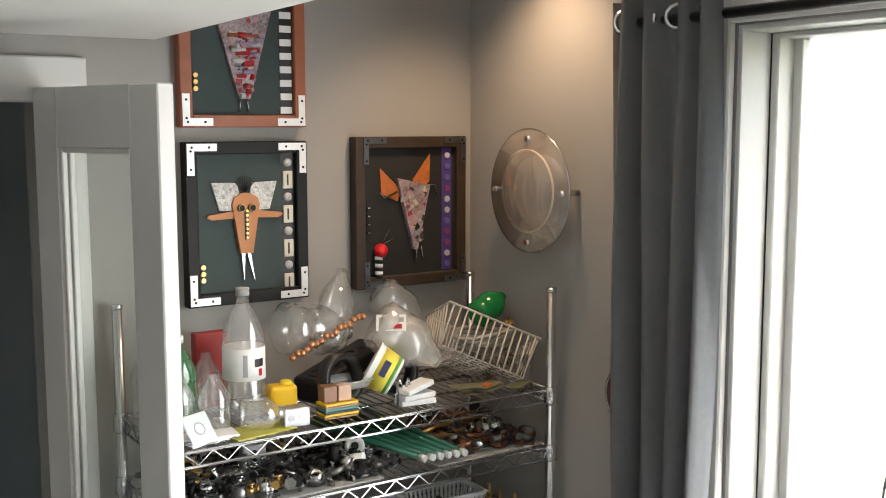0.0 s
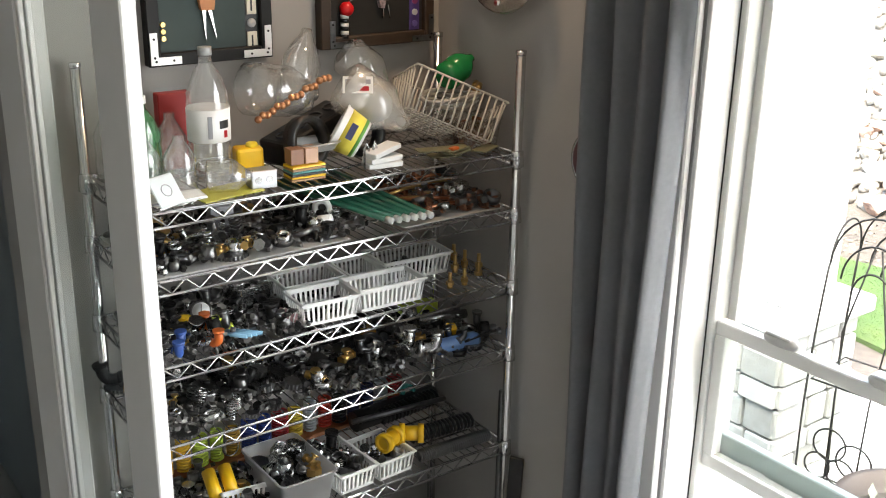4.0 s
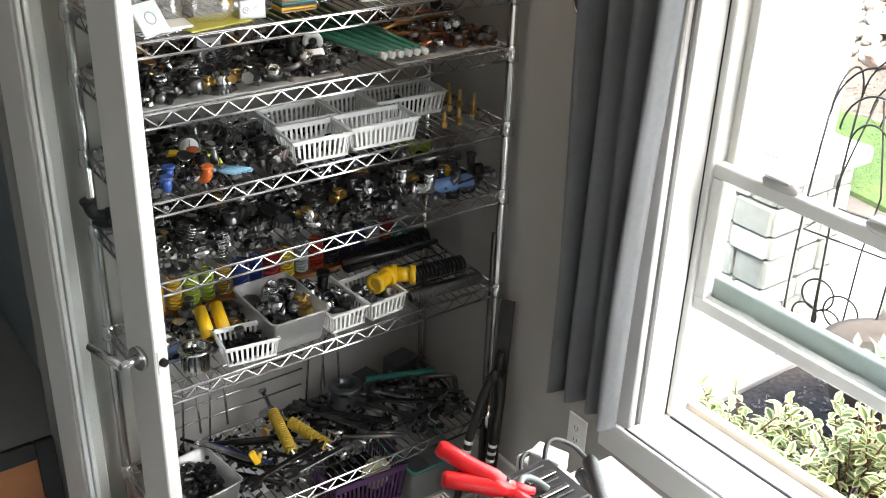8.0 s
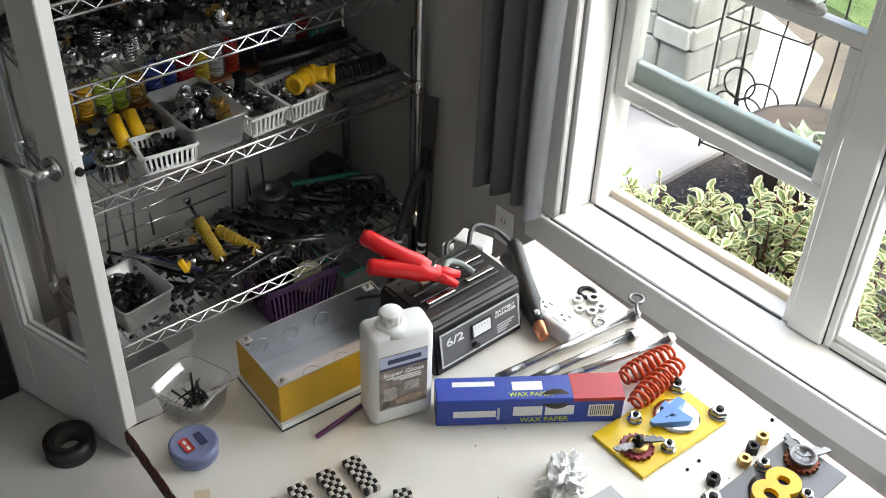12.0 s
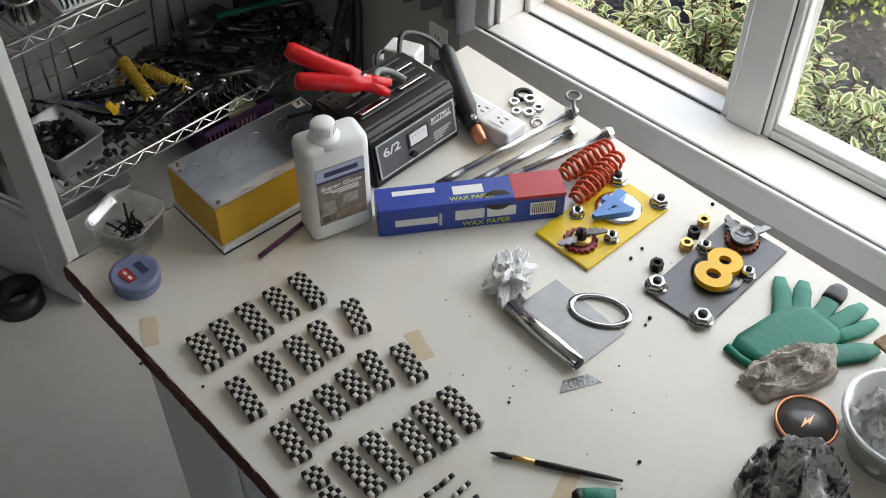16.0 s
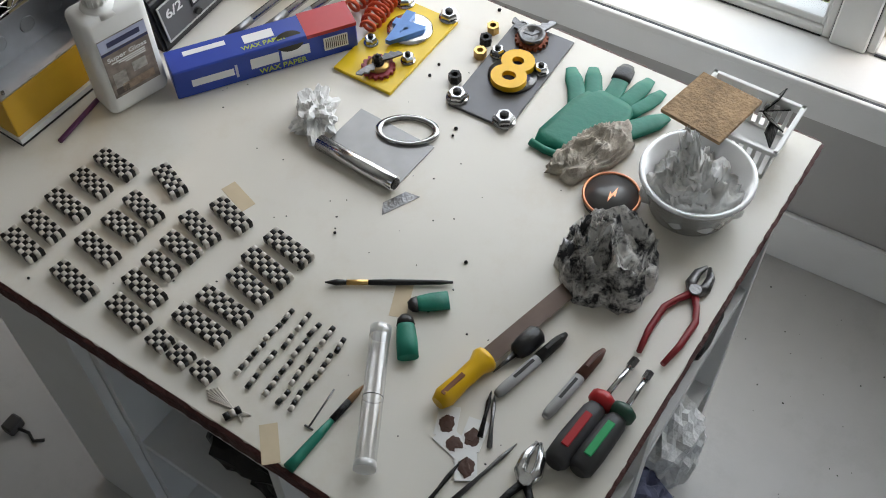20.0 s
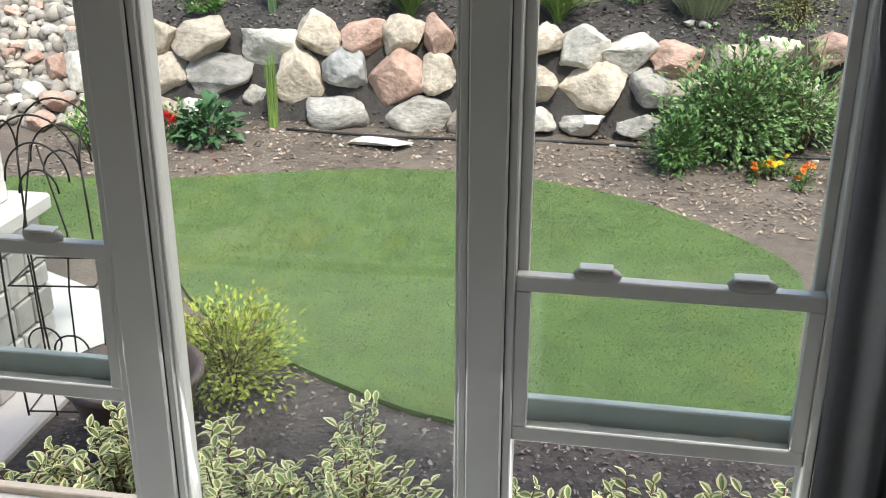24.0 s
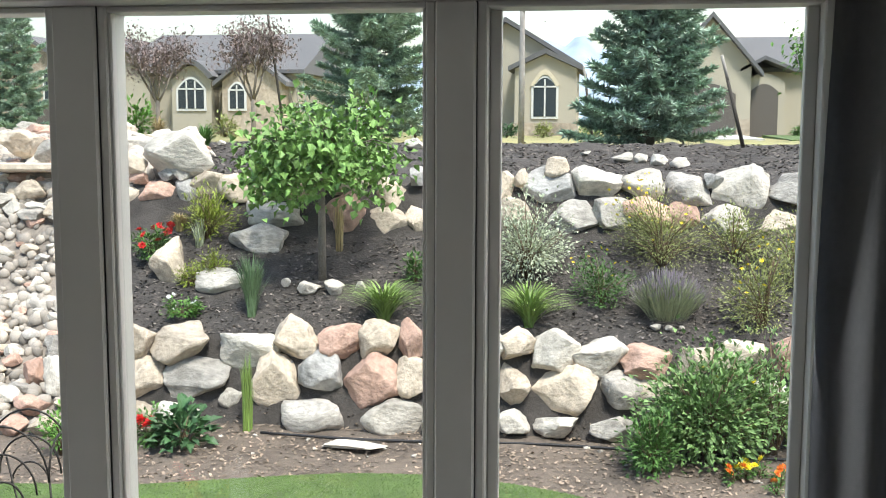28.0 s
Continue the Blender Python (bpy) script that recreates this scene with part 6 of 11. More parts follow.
def heap(seed, z, x0, x1, y0, y1, count, material, label, hmax=0.03, island=True):
    """Uncountable small scrap under the larger pieces, as one heap."""
    r = random.Random(seed)
    verts, faces = [], []
    for i in range(count):
        cx, cy = r.uniform(x0, x1), r.uniform(y0, y1)
        sx, sy, sz = r.uniform(0.003, 0.014), r.uniform(0.003, 0.009), r.uniform(0.002, 0.007)
        q = Euler((r.uniform(-0.5, 0.5), r.uniform(-0.5, 0.5), r.uniform(0, 6.3))).to_matrix()
        cz = z + 0.004 + r.random() ** 2 * hmax
        n0 = len(verts)
        n = r.choice((4, 6, 6))
        for zz in (-1, 1):
            for a in range(n):
                v = q @ Vector((sx * math.cos(6.283 * a / n), sy * math.sin(6.283 * a / n), sz * zz))
                verts.append((cx + v.x, cy + v.y, cz + v.z))
        faces.append(tuple(range(n0 + n - 1, n0 - 1, -1)))
        faces.append(tuple(range(n0 + n, n0 + 2 * n)))
        for a in range(n):
            faces.append((n0 + a, n0 + (a + 1) % n, n0 + n + (a + 1) % n, n0 + n + a))
    me = bpy.data.meshes.new("scrap")
    me.from_pydata(verts, [], faces)
    me.materials.append(material)
    return tagged(new("hardware_scrap", me), label, "scrap", kind="stuff")


SCRAP = mat("mixed_metal_scrap", (0.11, 0.108, 0.105), 0.38, 0.8, var=0.4, scale=80, island=0.9)
Z1, Z2, Z3, Z4, Z5, Z6 = [z + 0.005 for z in SZ]
X0, X1, YF, YB = -1.02, -0.085, -0.385, -0.065

# liners
LINER = simple("white_shelf_liner", (0.34, 0.34, 0.33), 0.6)
for (z, xa, xb) in ((Z2, -1.03, -0.55), (Z2, -0.40, -0.09)):
    solid("shelf_liner", box(xa, -0.396, z, xb, -0.06, z + 0.003), LINER, "white card liner lying on the wire shelf", "shelf liner", "shelf liners")

# ---- shelf 2: loose steel parts, green rods, copper ends ----
heap(1, Z2 + 0.003, X0, -0.46, YF, YB, 620, SCRAP, "dense mixed steel hardware filling the shelf")
scatter(11, Z2 + 0.004, X0, -0.50, -0.375, YB, 165, 2, [3, 4, 2, 3, 3, 3, 2, 5, 2, 1, 4])
for k in range(6):
    dx = 0.024 * k
    t = thing("green_rod", (0, 0, 0), "dull green plastic rod with a grey cap", "rod", "green rods")
    A, B = Vector((-0.600 + dx * 1.5, -0.080, Z2 + 0.075)), Vector((-0.445 + dx * 0.9, -0.385 - 0.003 * k, Z2 + 0.030))
    part("rod", cyl(A, B, 0.0075, n=12), simple("bottle_green_rod", (0.015, 0.10, 0.06), 0.3), t)
    part("cap", cyl(B, B + (B - A).normalized() * 0.018, 0.0085, n=12), simple("pale_cap", (0.45, 0.46, 0.44), 0.4), t)
scatter(12, Z2 + 0.003, -0.32, X1, -0.375, -0.08, 40, 2, [2, 3, 1, 2, 3, 3, 1, 3, 1, 1, 4])
heap(2, Z2 + 0.003, -0.34, X1, YF, YB, 260, RUST, "rusty brown iron scrap on the shelf")
for k in range(8):
    r_ = random.Random(30 + k)
    a = r_.uniform(-30, 30)
    x, y = r_.uniform(-0.30, -0.14), r_.uniform(-0.36, -0.15)
    solid("copper_tube", tube([(-0.06, 0, 0), (0, 0.004, 0.004), (0.06, 0, 0)], 0.0045, 8), BR if k % 2 else M["copper"], "short bent copper tube", "copper tube", "copper tubes", at=(x, y, Z2 + 0.024 + 0.002 * k), rz=a)
# plain white wheel with a dark hub
wh = thing("white_wheel", (-0.545, -0.250, Z2 + 0.040), "white plastic wheel standing among the parts", "wheel", rx=70, rz=-25)
part("rim", ring_solid(0.024, 0.010, 0.014, 20), M["white_plastic"], wh)
part("hub", cyl((0, 0, -0.002), (0, 0, 0.018), 0.008, n=12), M["dark_metal"], wh)
# loose white bottle-style cap on its side
solid("white_plug", cyl((0, 0, 0), (0, 0, 0.045), 0.014, 0.012, 14), M["white_plastic"], "white plastic cap lying on its side", "cap", at=(-0.60, -0.31, Z2 + 0.030), rx=75, rz=40)
gb_ = thing("wall_box", (-0.79, -0.20, Z2 + 0.003), "grey steel electrical box standing upright", "electrical box", rz=-8)
part("box", box(-0.028, -0.02, 0, 0.028, 0.02, 0.075, 0.002), simple("grey_zinc", (0.34, 0.35, 0.37), 0.5, 0.6), gb_)
for k in range(3):
    part("hole", cyl((0, -0.0201, 0.018 + 0.02 * k), (0, -0.0215, 0.018 + 0.02 * k), 0.006, n=10), M["black"], gb_)

# ---- shelf 3: baskets, brass fittings, small parts ----
heap(3, Z3, X0, -0.64, YF, YB, 420, SCRAP, "mixed small metal and plastic parts on the shelf")
scatter(13, Z3, X0, -0.66, -0.37, YB, 78, 2, [3, 3, 1, 5, 3, 3, 1, 4, 2, 1, 3])
slot_basket("white_basket", (-0.600, -0.338, Z3), "white slotted plastic basket on the rack", 0.150, 0.105, 0.058, -4, "white shelf baskets")
slot_basket("white_basket", (-0.425, -0.338, Z3), "white slotted plastic basket on the rack", 0.190, 0.100, 0.058, -3, "white shelf baskets")
slot_basket("white_basket", (-0.570, -0.205, Z3), "white slotted plastic basket on the rack", 0.165, 0.115, 0.056, -3, "white shelf baskets")
slot_basket("white_basket", (-0.425, -0.215, Z3), "white slotted plastic basket on the rack", 0.105, 0.125, 0.056, -3, "white shelf baskets")
slot_basket("white_basket", (-0.260, -0.205, Z3), "white slotted plastic basket holding dark bits", 0.205, 0.120, 0.058, -4, "white shelf baskets")
for (x, y, n) in ((-0.26, -0.205, 26), (-0.57, -0.205, 12), (-0.60, -0.338, 6)):
    heap(int(n + 40), Z3 + 0.004, x - 0.06, x + 0.06, y - 0.035, y + 0.035, n * 4, M["dark_metal"], "dark small parts inside the basket", 0.016)
for k, (x, y, h) in enumerate(((-0.235, -0.365, 0.042), (-0.190, -0.368, 0.044), (-0.130, -0.350, 0.046), (-0.155, -0.28, 0.05), (-0.115, -0.27, 0.052), (-0.09, -0.30, 0.046), (-0.14, -0.21, 0.05), (-0.10, -0.20, 0.045))):
    t = thing("brass_fitting", (x, y, Z3), "upright brass hose fitting on the wire shelf", "brass fitting", "brass fittings", rz=20 * k)
    part("stem", lathe([(0.006, h * 0.4), (0.0065, h * 0.55), (0.0045, h * 0.58), (0.006, h * 0.75), (0.0045, h * 0.78), (0.005, h), (0, h)], 12), BR, t)
    part("hex", cyl((0, 0, h * 0.2), (0, 0, h * 0.42), 0.011, n=6, sm=False), BR, t)
    part("collar", cyl((0, 0, 0), (0, 0, h * 0.22), 0.008, n=12), SL if k == 2 else BR, t)
ga = thing("pressure_gauge", (-0.865, -0.235, Z3 + 0.036), "round pressure gauge with a white dial", "gauge", rx=58, rz=-30)
part("case", lathe([(0, -0.012), (0.024, -0.012), (0.026, 0.004), (0.023, 0.006), (0.021, 0.003), (0, 0.003)], 24), ST, ga)
part("dial", lathe([(0, 0.0032), (0.021, 0.0032), (0.021, 0.004), (0, 0.004)], 24), M["white_plastic"], ga)
part("needle", box(-0.001, -0.002, 0.004, 0.001, 0.016, 0.0046), M["black"], ga)
part("stem", cyl((0, -0.024, -0.004), (0, -0.042, -0.004), 0.006, n=8), BR, ga)
for k, (x, y, z, m_) in enumerate(((-0.955, -0.265, 0.012, 0), (-0.935, -0.30, 0.014, 0), (-0.865, -0.315, 0.02, 1), (-0.835, -0.330, 0.022, 3), (-0.97, -0.36, 0.012, 2), (-0.905, -0.355, 0.014, 1), (-0.99, -0.335, 0.012, 2))):
    col = [simple("yellow_plastic", (0.72, 0.45, 0.01), 0.4), COLOURS[0], COLOURS[1], COLOURS[2]][m_]
    solid("plastic_fitting", elbow(0.013, 10), col, "small coloured plastic pipe fitting", "plastic fitting", "coloured plastic fittings", at=(x, y, Z3 + z), rz=60 * k)
for k in range(4):
    solid("blue_tube", cyl((0, 0, 0), (0.075, 0, 0), 0.0052, n=10), COLOURS[4], "thin light blue plastic tube", "plastic tube", "light blue tubes", at=(-0.875 + 0.010 * k, -0.335 - 0.005 * k, Z3 + 0.020 + 0.002 * k), rz=-48)
cn = thing("ribbed_cone", (-0.672, -0.352, Z3 + 0.016), "pink and white ribbed hose end", "hose end", ry=78, rz=130)
part("cone", lathe([(0.016, 0), (0.010, 0.05), (0.0, 0.052)], 16), simple("pink_grey", (0.45, 0.28, 0.30), 0.5), cn)
for k in range(4):
    part("rib", join(None, ring(0.0155 - 0.0014 * k, 0.0018, 16, 5), Matrix.Translation((0, 0, 0.006 + 0.011 * k))), M["white_plastic"], cn)
open_tub("plastic_tub", (-0.70, -0.14, Z3), "clear plastic tub at the back of the shelf", "tub", 0.12, 0.10, 0.05, 0.02, CLEAR, 5)

# ---- shelf 4: heavy steel parts ----
heap(4, Z4 + 0.002, X0, -0.12, YF, YB, 1000, SCRAP, "dense greasy steel parts filling the shelf")
scatter(14, Z4 + 0.002, X0, -0.14, -0.38, YB, 210, 3, [2, 3, 7, 7, 4, 4, 1, 4, 2, 3, 3], 0.014)
t = thing("blue_bottle", (0, 0, 0), "small blue plastic bottle lying down", "bottle")
A, B = Vector((-0.262, -0.352, Z4 + 0.024)), Vector((-0.135, -0.362, Z4 + 0.024))
part("body", tube([A, A.lerp(B, 0.03), A.lerp(B, 0.5), A.lerp(B, 0.9), B], [0.018, 0.023, 0.022, 0.023, 0.016], 14), simple("powder_blue_plastic", (0.12, 0.22, 0.45), 0.4), t)
part("spout", cyl(A, A + (A - B).normalized() * 0.012, 0.010, n=10), M["powder_blue_plastic"], t)
solid("steel_pipe", cyl((-0.235, -0.225, Z4 + 0.052), (-0.095, -0.255, Z4 + 0.050), 0.013, n=14), SL, "smooth silver pipe lying across the shelf", "pipe")
solid("yellow_block", prism([(-0.02, -0.012), (0.018, -0.016), (0.024, 0.008), (0, 0.016)], 0, 0.025, bev=0.003), simple("amber_plastic", (0.65, 0.36, 0.01), 0.4), "small yellow plastic piece", "plastic piece", at=(-0.195, -0.305, Z4 + 0.034), rx=20)
solid("lime_case", box(-0.055, -0.02, 0, 0.055, 0.02, 0.032, 0.003), COLOURS[2], "lime green plastic case", "case", at=(-0.175, -0.135, Z4 + 0.030), rz=-8)
scatter(15, Z4 + 0.02, -0.15, X1, -0.37, -0.22, 12, 1, [1, 1, 1, 1, 5, 1, 1, 3, 1, 1, 4])
solid("pipe_elbow", elbow(0.018, 12), SL, "bright chrome pipe elbow", "pipe fitting", at=(-0.365, -0.340, Z4 + 0.040), rz=30)
solid("pipe_elbow", elbow(0.018, 12), SL, "bright chrome pipe elbow", "pipe fitting", at=(-0.318, -0.352, Z4 + 0.040), rz=-40)

# ---- shelf 5: coil springs on a board, bins ----
solid("wooden_board", box(-1.0, -0.098, 0, -0.22, -0.05, 0.012, 0.002), simple("reddish_board", (0.33, 0.13, 0.05), 0.55, var=0.2), "reddish wooden board under the row of springs", "board", at=(0, 0, Z5))
SPC = [("mustard yellow", (0.60, 0.36, 0.02)), ("mustard yellow", (0.60, 0.36, 0.02)), ("lime green", (0.42, 0.55, 0.06)), ("lime green", (0.42, 0.55, 0.06)), ("ochre", (0.42, 0.24, 0.03)), ("deep blue", (0.02, 0.05, 0.26)), ("deep blue", (0.02, 0.05, 0.26)), ("dark red", (0.33, 0.02, 0.025)), ("yellow", (0.68, 0.52, 0.05)), ("pale grey", (0.45, 0.50, 0.55)), ("red", (0.50, 0.04, 0.02)), ("black", (0.015, 0.015, 0.018)), ("navy", (0.02, 0.03, 0.10)), ("navy", (0.02, 0.03, 0.10)), ("pale grey", (0.42, 0.44, 0.45)), ("dark red", (0.30, 0.015, 0.02))]
for k, (nm, c) in enumerate(SPC):
    x = -0.920 + 0.047 * k
    rr = (0.015, 0.0165, 0.018)[k % 3] if nm != "dark red" else 0.021
    h = 0.092 + 0.012 * ((k * 7) % 4) / 3
    m_ = simple("spring_" + nm.replace(" ", "_"), c, 0.4, var=0.15)
    solid("coil_spring", coil(rr, 0.0085, (h - 0.008) / 0.0085, 0.0034, 12, 6), m_, nm + " coil spring standing on the board", "spring", "row of coil springs", at=(x, -0.074, Z5 + 0.012))
lt = solid("teal_ring", ring_solid(0.022, 0.015, 0.02, 20), simple("teal_plastic", (0.03, 0.24, 0.22), 0.4), "teal plastic ring standing upright", "ring", at=(-0.205, -0.12, Z5 + 0.075), rx=80)
t = open_tub("plastic_bin", (-0.680, -0.290, Z5), "frosted plastic bin full of metal parts", "bin", 0.155, 0.225, 0.090, 0.015, FROST, 0, 0.85)
scatter(16, Z5 + 0.055, -0.735, -0.625, -0.36, -0.21, 26, 2, [3, 1, 2, 3, 3, 3, 0, 4, 1, 1, 3], 0.012, lean=45)
heap(5, Z5 + 0.006, -0.735, -0.625, -0.355, -0.215, 160, M["dark_metal"], "dark metal parts inside the frosted bin", 0.045)
nut("hex_nut", -0.640, -0.345, Z5 + 0.062, 0.022, 0.018, BR, "large brass hex nut on top of the bin", 15)
slot_basket("white_basket", (-0.540, -0.295, Z5), "white slotted basket full of chrome parts", 0.110, 0.205, 0.058, 2, "white shelf baskets")
scatter(17, Z5 + 0.030, -0.580, -0.500, -0.37, -0.23, 22, 2, [3, 1, 0, 5, 1, 1, 0, 4, 1, 0, 3], 0.01, lean=40)
slot_basket("white_basket", (-0.420, -0.318, Z5), "white slotted basket holding yellow pipe fittings", 0.115, 0.150, 0.055, 4, "white shelf baskets")
scatter(18, Z5 + 0.020, -0.46, -0.38, -0.37, -0.27, 14, 2, [3, 1, 0, 5, 1, 1, 0, 4, 1, 0, 3], 0.01, lean=40)
slot_basket("white_basket", (-0.805, -0.345, Z5), "small white slotted basket of dark bits", 0.135, 0.098, 0.052, -8, "white shelf baskets")
heap(6, Z5 + 0.004, -0.855, -0.755, -0.375, -0.315, 130, M["dark_metal"], "dark screws inside the small basket", 0.025)
YP = simple("yellow_pipe_plastic", (0.74, 0.44, 0.01), 0.35)
for k, x in enumerate((-0.868, -0.825)):
    t = thing("yellow_pipe", (x, -0.245, Z5 + 0.052), "short yellow plastic pipe piece leaning", "pipe piece", "yellow pipe pieces", rx=-62, rz=-8)
    part("pipe", lathe([(0.017, -0.045), (0.017, 0.045), (0.012, 0.045), (0.012, -0.045)], 18, close=True), YP, t)
for k, (x, y, a) in enumerate(((-0.400, -0.335, 20), (-0.335, -0.340, -35))):
    t = thing("yellow_fitting", (x, y, Z5 + 0.078), "bright yellow gas pipe fitting", "pipe fitting", "yellow fittings", rz=a)
    t.matrix_basis = t.matrix_basis @ Matrix.Diagonal((1.15, 1.15, 1.15, 1))
    part("barrel", cyl((-0.026, 0, 0), (0.026, 0, 0), 0.018, n=16), YP, t)
    for s in (-1, 1):
        part("collar", ring_solid(0.0235, 0.014, 0.014, 18), YP, t).matrix_basis = pose(s * 0.022 - 0.007, 0, 0, 0, 90, 0)
st_ = thing("chrome_strainer", (-0.940, -0.345, Z5), "chrome sink strainer basket", "strainer")
part("body", lathe([(0.028, 0), (0.032, 0.004), (0.034, 0.055), (0.040, 0.058), (0.040, 0.063), (0.030, 0.063), (0.028, 0.05), (0, 0.05)], 24), M["chrome"], st_)
for k in range(14):
    a = 2 * math.pi * k / 14
    part("slot", box(-0.0022, -0.0006, 0.014, 0.0022, 0.0006, 0.044), M["black"], st_).matrix_basis = Matrix.Rotation(a, 4, "Z") @ Matrix.Translation((0, -0.0338, 0))
part("knob", lathe([(0.004, 0.05), (0.008, 0.066), (0.005, 0.074), (0, 0.075)], 14), M["chrome"], st_)
lying_spring((-0.335, -0.372, Z5 + 0.022), (-0.105, -0.385, Z5 + 0.022), 0.017, 0.0032, 34, ST, "long grey steel coil spring lying along the shelf", 0.1, "long springs", n=9)
lying_spring((-0.30, -0.280, Z5 + 0.028), (-0.10, -0.30, Z5 + 0.030), 0.020, 0.0045, 17, M["black"], "heavy black coil spring lying along the shelf", 0.05, "long springs", n=9)
lying_spring((-0.33, -0.175, Z5 + 0.05), (-0.13, -0.165, Z5 + 0.055), 0.022, 0.005, 15, M["black"], "heavy black coil spring lying along the shelf", 0.05, "long springs", n=9)
solid("steel_rod", cyl((-0.44, -0.205, Z5 + 0.082), (-0.14, -0.225, Z5 + 0.075), 0.008, n=10), ST, "plain steel rod lying over the springs", "rod")
solid("black_cylinder", cyl((-0.40, -0.150, Z5 + 0.045), (-0.12, -0.135, Z5 + 0.045), 0.030, n=16), M["black"], "thick black shock cylinder at the back", "cylinder")
solid("wire_hoop", join(None, ring(0.022, 0.0022, 22, 5), Matrix.Rotation(radians(80), 4, "X")), SL, "open steel wire hoop standing up", "hoop", at=(-0.765, -0.130, Z5 + 0.075))
scatter(19, Z5, X0, -0.74, -0.30, -0.12, 34, 2, [2, 2, 2, 3, 5, 4, 1, 4, 2, 1, 4], 0.014)
heap(7, Z5, X0, -0.73, -0.30, -0.11, 170, SCRAP, "mixed dark parts behind the small basket")
solid("blue_tray", box(-0.045, -0.03, 0, 0.045, 0.03, 0.028, 0.003), simple("dusty_blue_plastic", (0.10, 0.16, 0.30), 0.45), "small dusty blue plastic tray", "tray", at=(-0.985, -0.255, Z5))

# ---- shelf 6: shock absorbers, tools, wire frame ----
heap(8, Z6, X0, X1, YF, YB, 420, M["dark_metal"], "dark iron scrap scattered over the shelf", 0.012)
scatter(20, Z6, X0, X1, -0.37, -0.08, 60, 2, [1, 5, 1, 2, 1, 3, 1, 1, 1, 6, 6], 0.012)
for k in range(26):
    r_ = random.Random(200 + k)
    l = r_.uniform(0.10, 0.24)
    x, y = r_.uniform(-0.92, -0.25), r_.uniform(-0.34, -0.10)
    a = r_.uniform(-75, -20)
    solid("iron_bar", cyl((-l / 2, 0, 0), (l / 2, 0, 0), r_.uniform(0.004, 0.009), n=8), r_.choice((DK, DK, ST)), "dark iron bar lying on the bottom shelf", "bar", "iron bars", at=(x, y, Z6 + 0.010 + 0.0012 * k), rz=a, ry=r_.uniform(-3, 3))
for (p0, p1) in (((-0.632, -0.060, Z6 + 0.10), (-0.668, -0.325, Z6 + 0.035)), ((-0.640, -0.120, Z6 + 0.075), (-0.555, -0.345, Z6 + 0.035))):
    t = thing("shock_absorber", (0, 0, 0), "small shock absorber with a yellow coil", "shock absorber", "shock absorbers")
    p0, p1 = Vector(p0), Vector(p1)
    part("rod", cyl(p0, p1, 0.006, n=10), M["chrome"], t)
    q0, q1 = p0.lerp(p1, 0.30), p0.lerp(p1, 0.86)
    ln = (q1 - q0).length
    b = coil(0.0145, 0.0075, ln / 0.0075, 0.0032, 12, 6)
    b.transform(Matrix.Translation(q0) @ (q1 - q0).to_track_quat("Z", "Y").to_matrix().to_4x4())
    part("coil", b, simple("mustard_coil", (0.50, 0.33, 0.03), 0.4), t)
    part("core", cyl(q0, q1, 0.010, n=12), simple("mustard_core", (0.30, 0.19, 0.02), 0.5), t)
    part("clevis", cyl(p1 + Vector((-0.016, 0, 0)), p1 + Vector((0.016, 0, 0)), 0.009, n=12), SL, t)
    part("eye", cyl(p0 + Vector((-0.010, 0, 0)), p0 + Vector((0.010, 0, 0)), 0.008, n=12), SL, t)
t = thing("bar_clamp", (0, 0, 0), "bar clamp with yellow jaw and blue steel bar", "clamp")
part("bar", box(-0.10, -0.008, 0, 0.10, 0.008, 0.004), M["chrome"], t).matrix_basis = pose(-0.83, -0.25, Z6 + 0.085, 0, 8, -52)
part("bar", box(-0.09, -0.006, 0, 0.09, 0.006, 0.004), simple("blue_steel", (0.05, 0.07, 0.20), 0.3, 0.8), t).matrix_basis = pose(-0.80, -0.26, Z6 + 0.075, 0, 8, -50)
part("jaw", prism([(-0.02, -0.012), (0.05, -0.016), (0.05, -0.004), (0.0, 0.002), (0.002, 0.024), (-0.02, 0.024)], 0, 0.016, bev=0.002), YP, t).matrix_basis = pose(-0.79, -0.310, Z6 + 0.085, 60, 20, 60)
t = open_tub("plastic_bin", (-0.935, -0.285, Z6), "frosted plastic bin full of black parts", "bin", 0.150, 0.185, 0.085, 0.015, FROST, 8, 0.85)
heap(9, Z6 + 0.006, -0.985, -0.885, -0.345, -0.225, 240, M["black"], "black parts inside the frosted bin", 0.075)
scatter(21, Z6 + 0.055, -0.98, -0.89, -0.35, -0.22, 10, 1, [1, 1, 2, 3, 3, 1, 0, 3, 0, 1, 3], lean=40)
wf = thing("wire_rack", (-0.72, -0.075, Z6), "chrome wire frame standing at the back of the shelf", "wire frame", rx=8)
for z in (0.10, 0.16, 0.22, 0.27):
    part("rail", cyl((-0.28, 0, z), (0.20, 0, z), 0.0028, n=6), M["chrome"], wf)
for x in (-0.17, -0.09, 0.22, 0.27):
    part("hoop", tube([(x, 0, 0), (x, 0, 0.24), (x + 0.012, -0.012, 0.28), (x + 0.024, -0.03, 0.26), (x + 0.03, -0.05, 0.10)], 0.0034, 6), M["chrome"], wf)
sp = thing("wire_spool", (-0.385, -0.115, Z6), "grey ring spool standing on the shelf", "spool")
part("ring", lathe([(0.050, 0), (0.052, 0.006), (0.046, 0.012), (0.046, 0.050), (0.052, 0.056), (0.050, 0.062), (0.030, 0.062), (0.028, 0.0)], 28, close=True), simple("gunmetal", (0.16, 0.17, 0.18), 0.35, 0.8), sp)
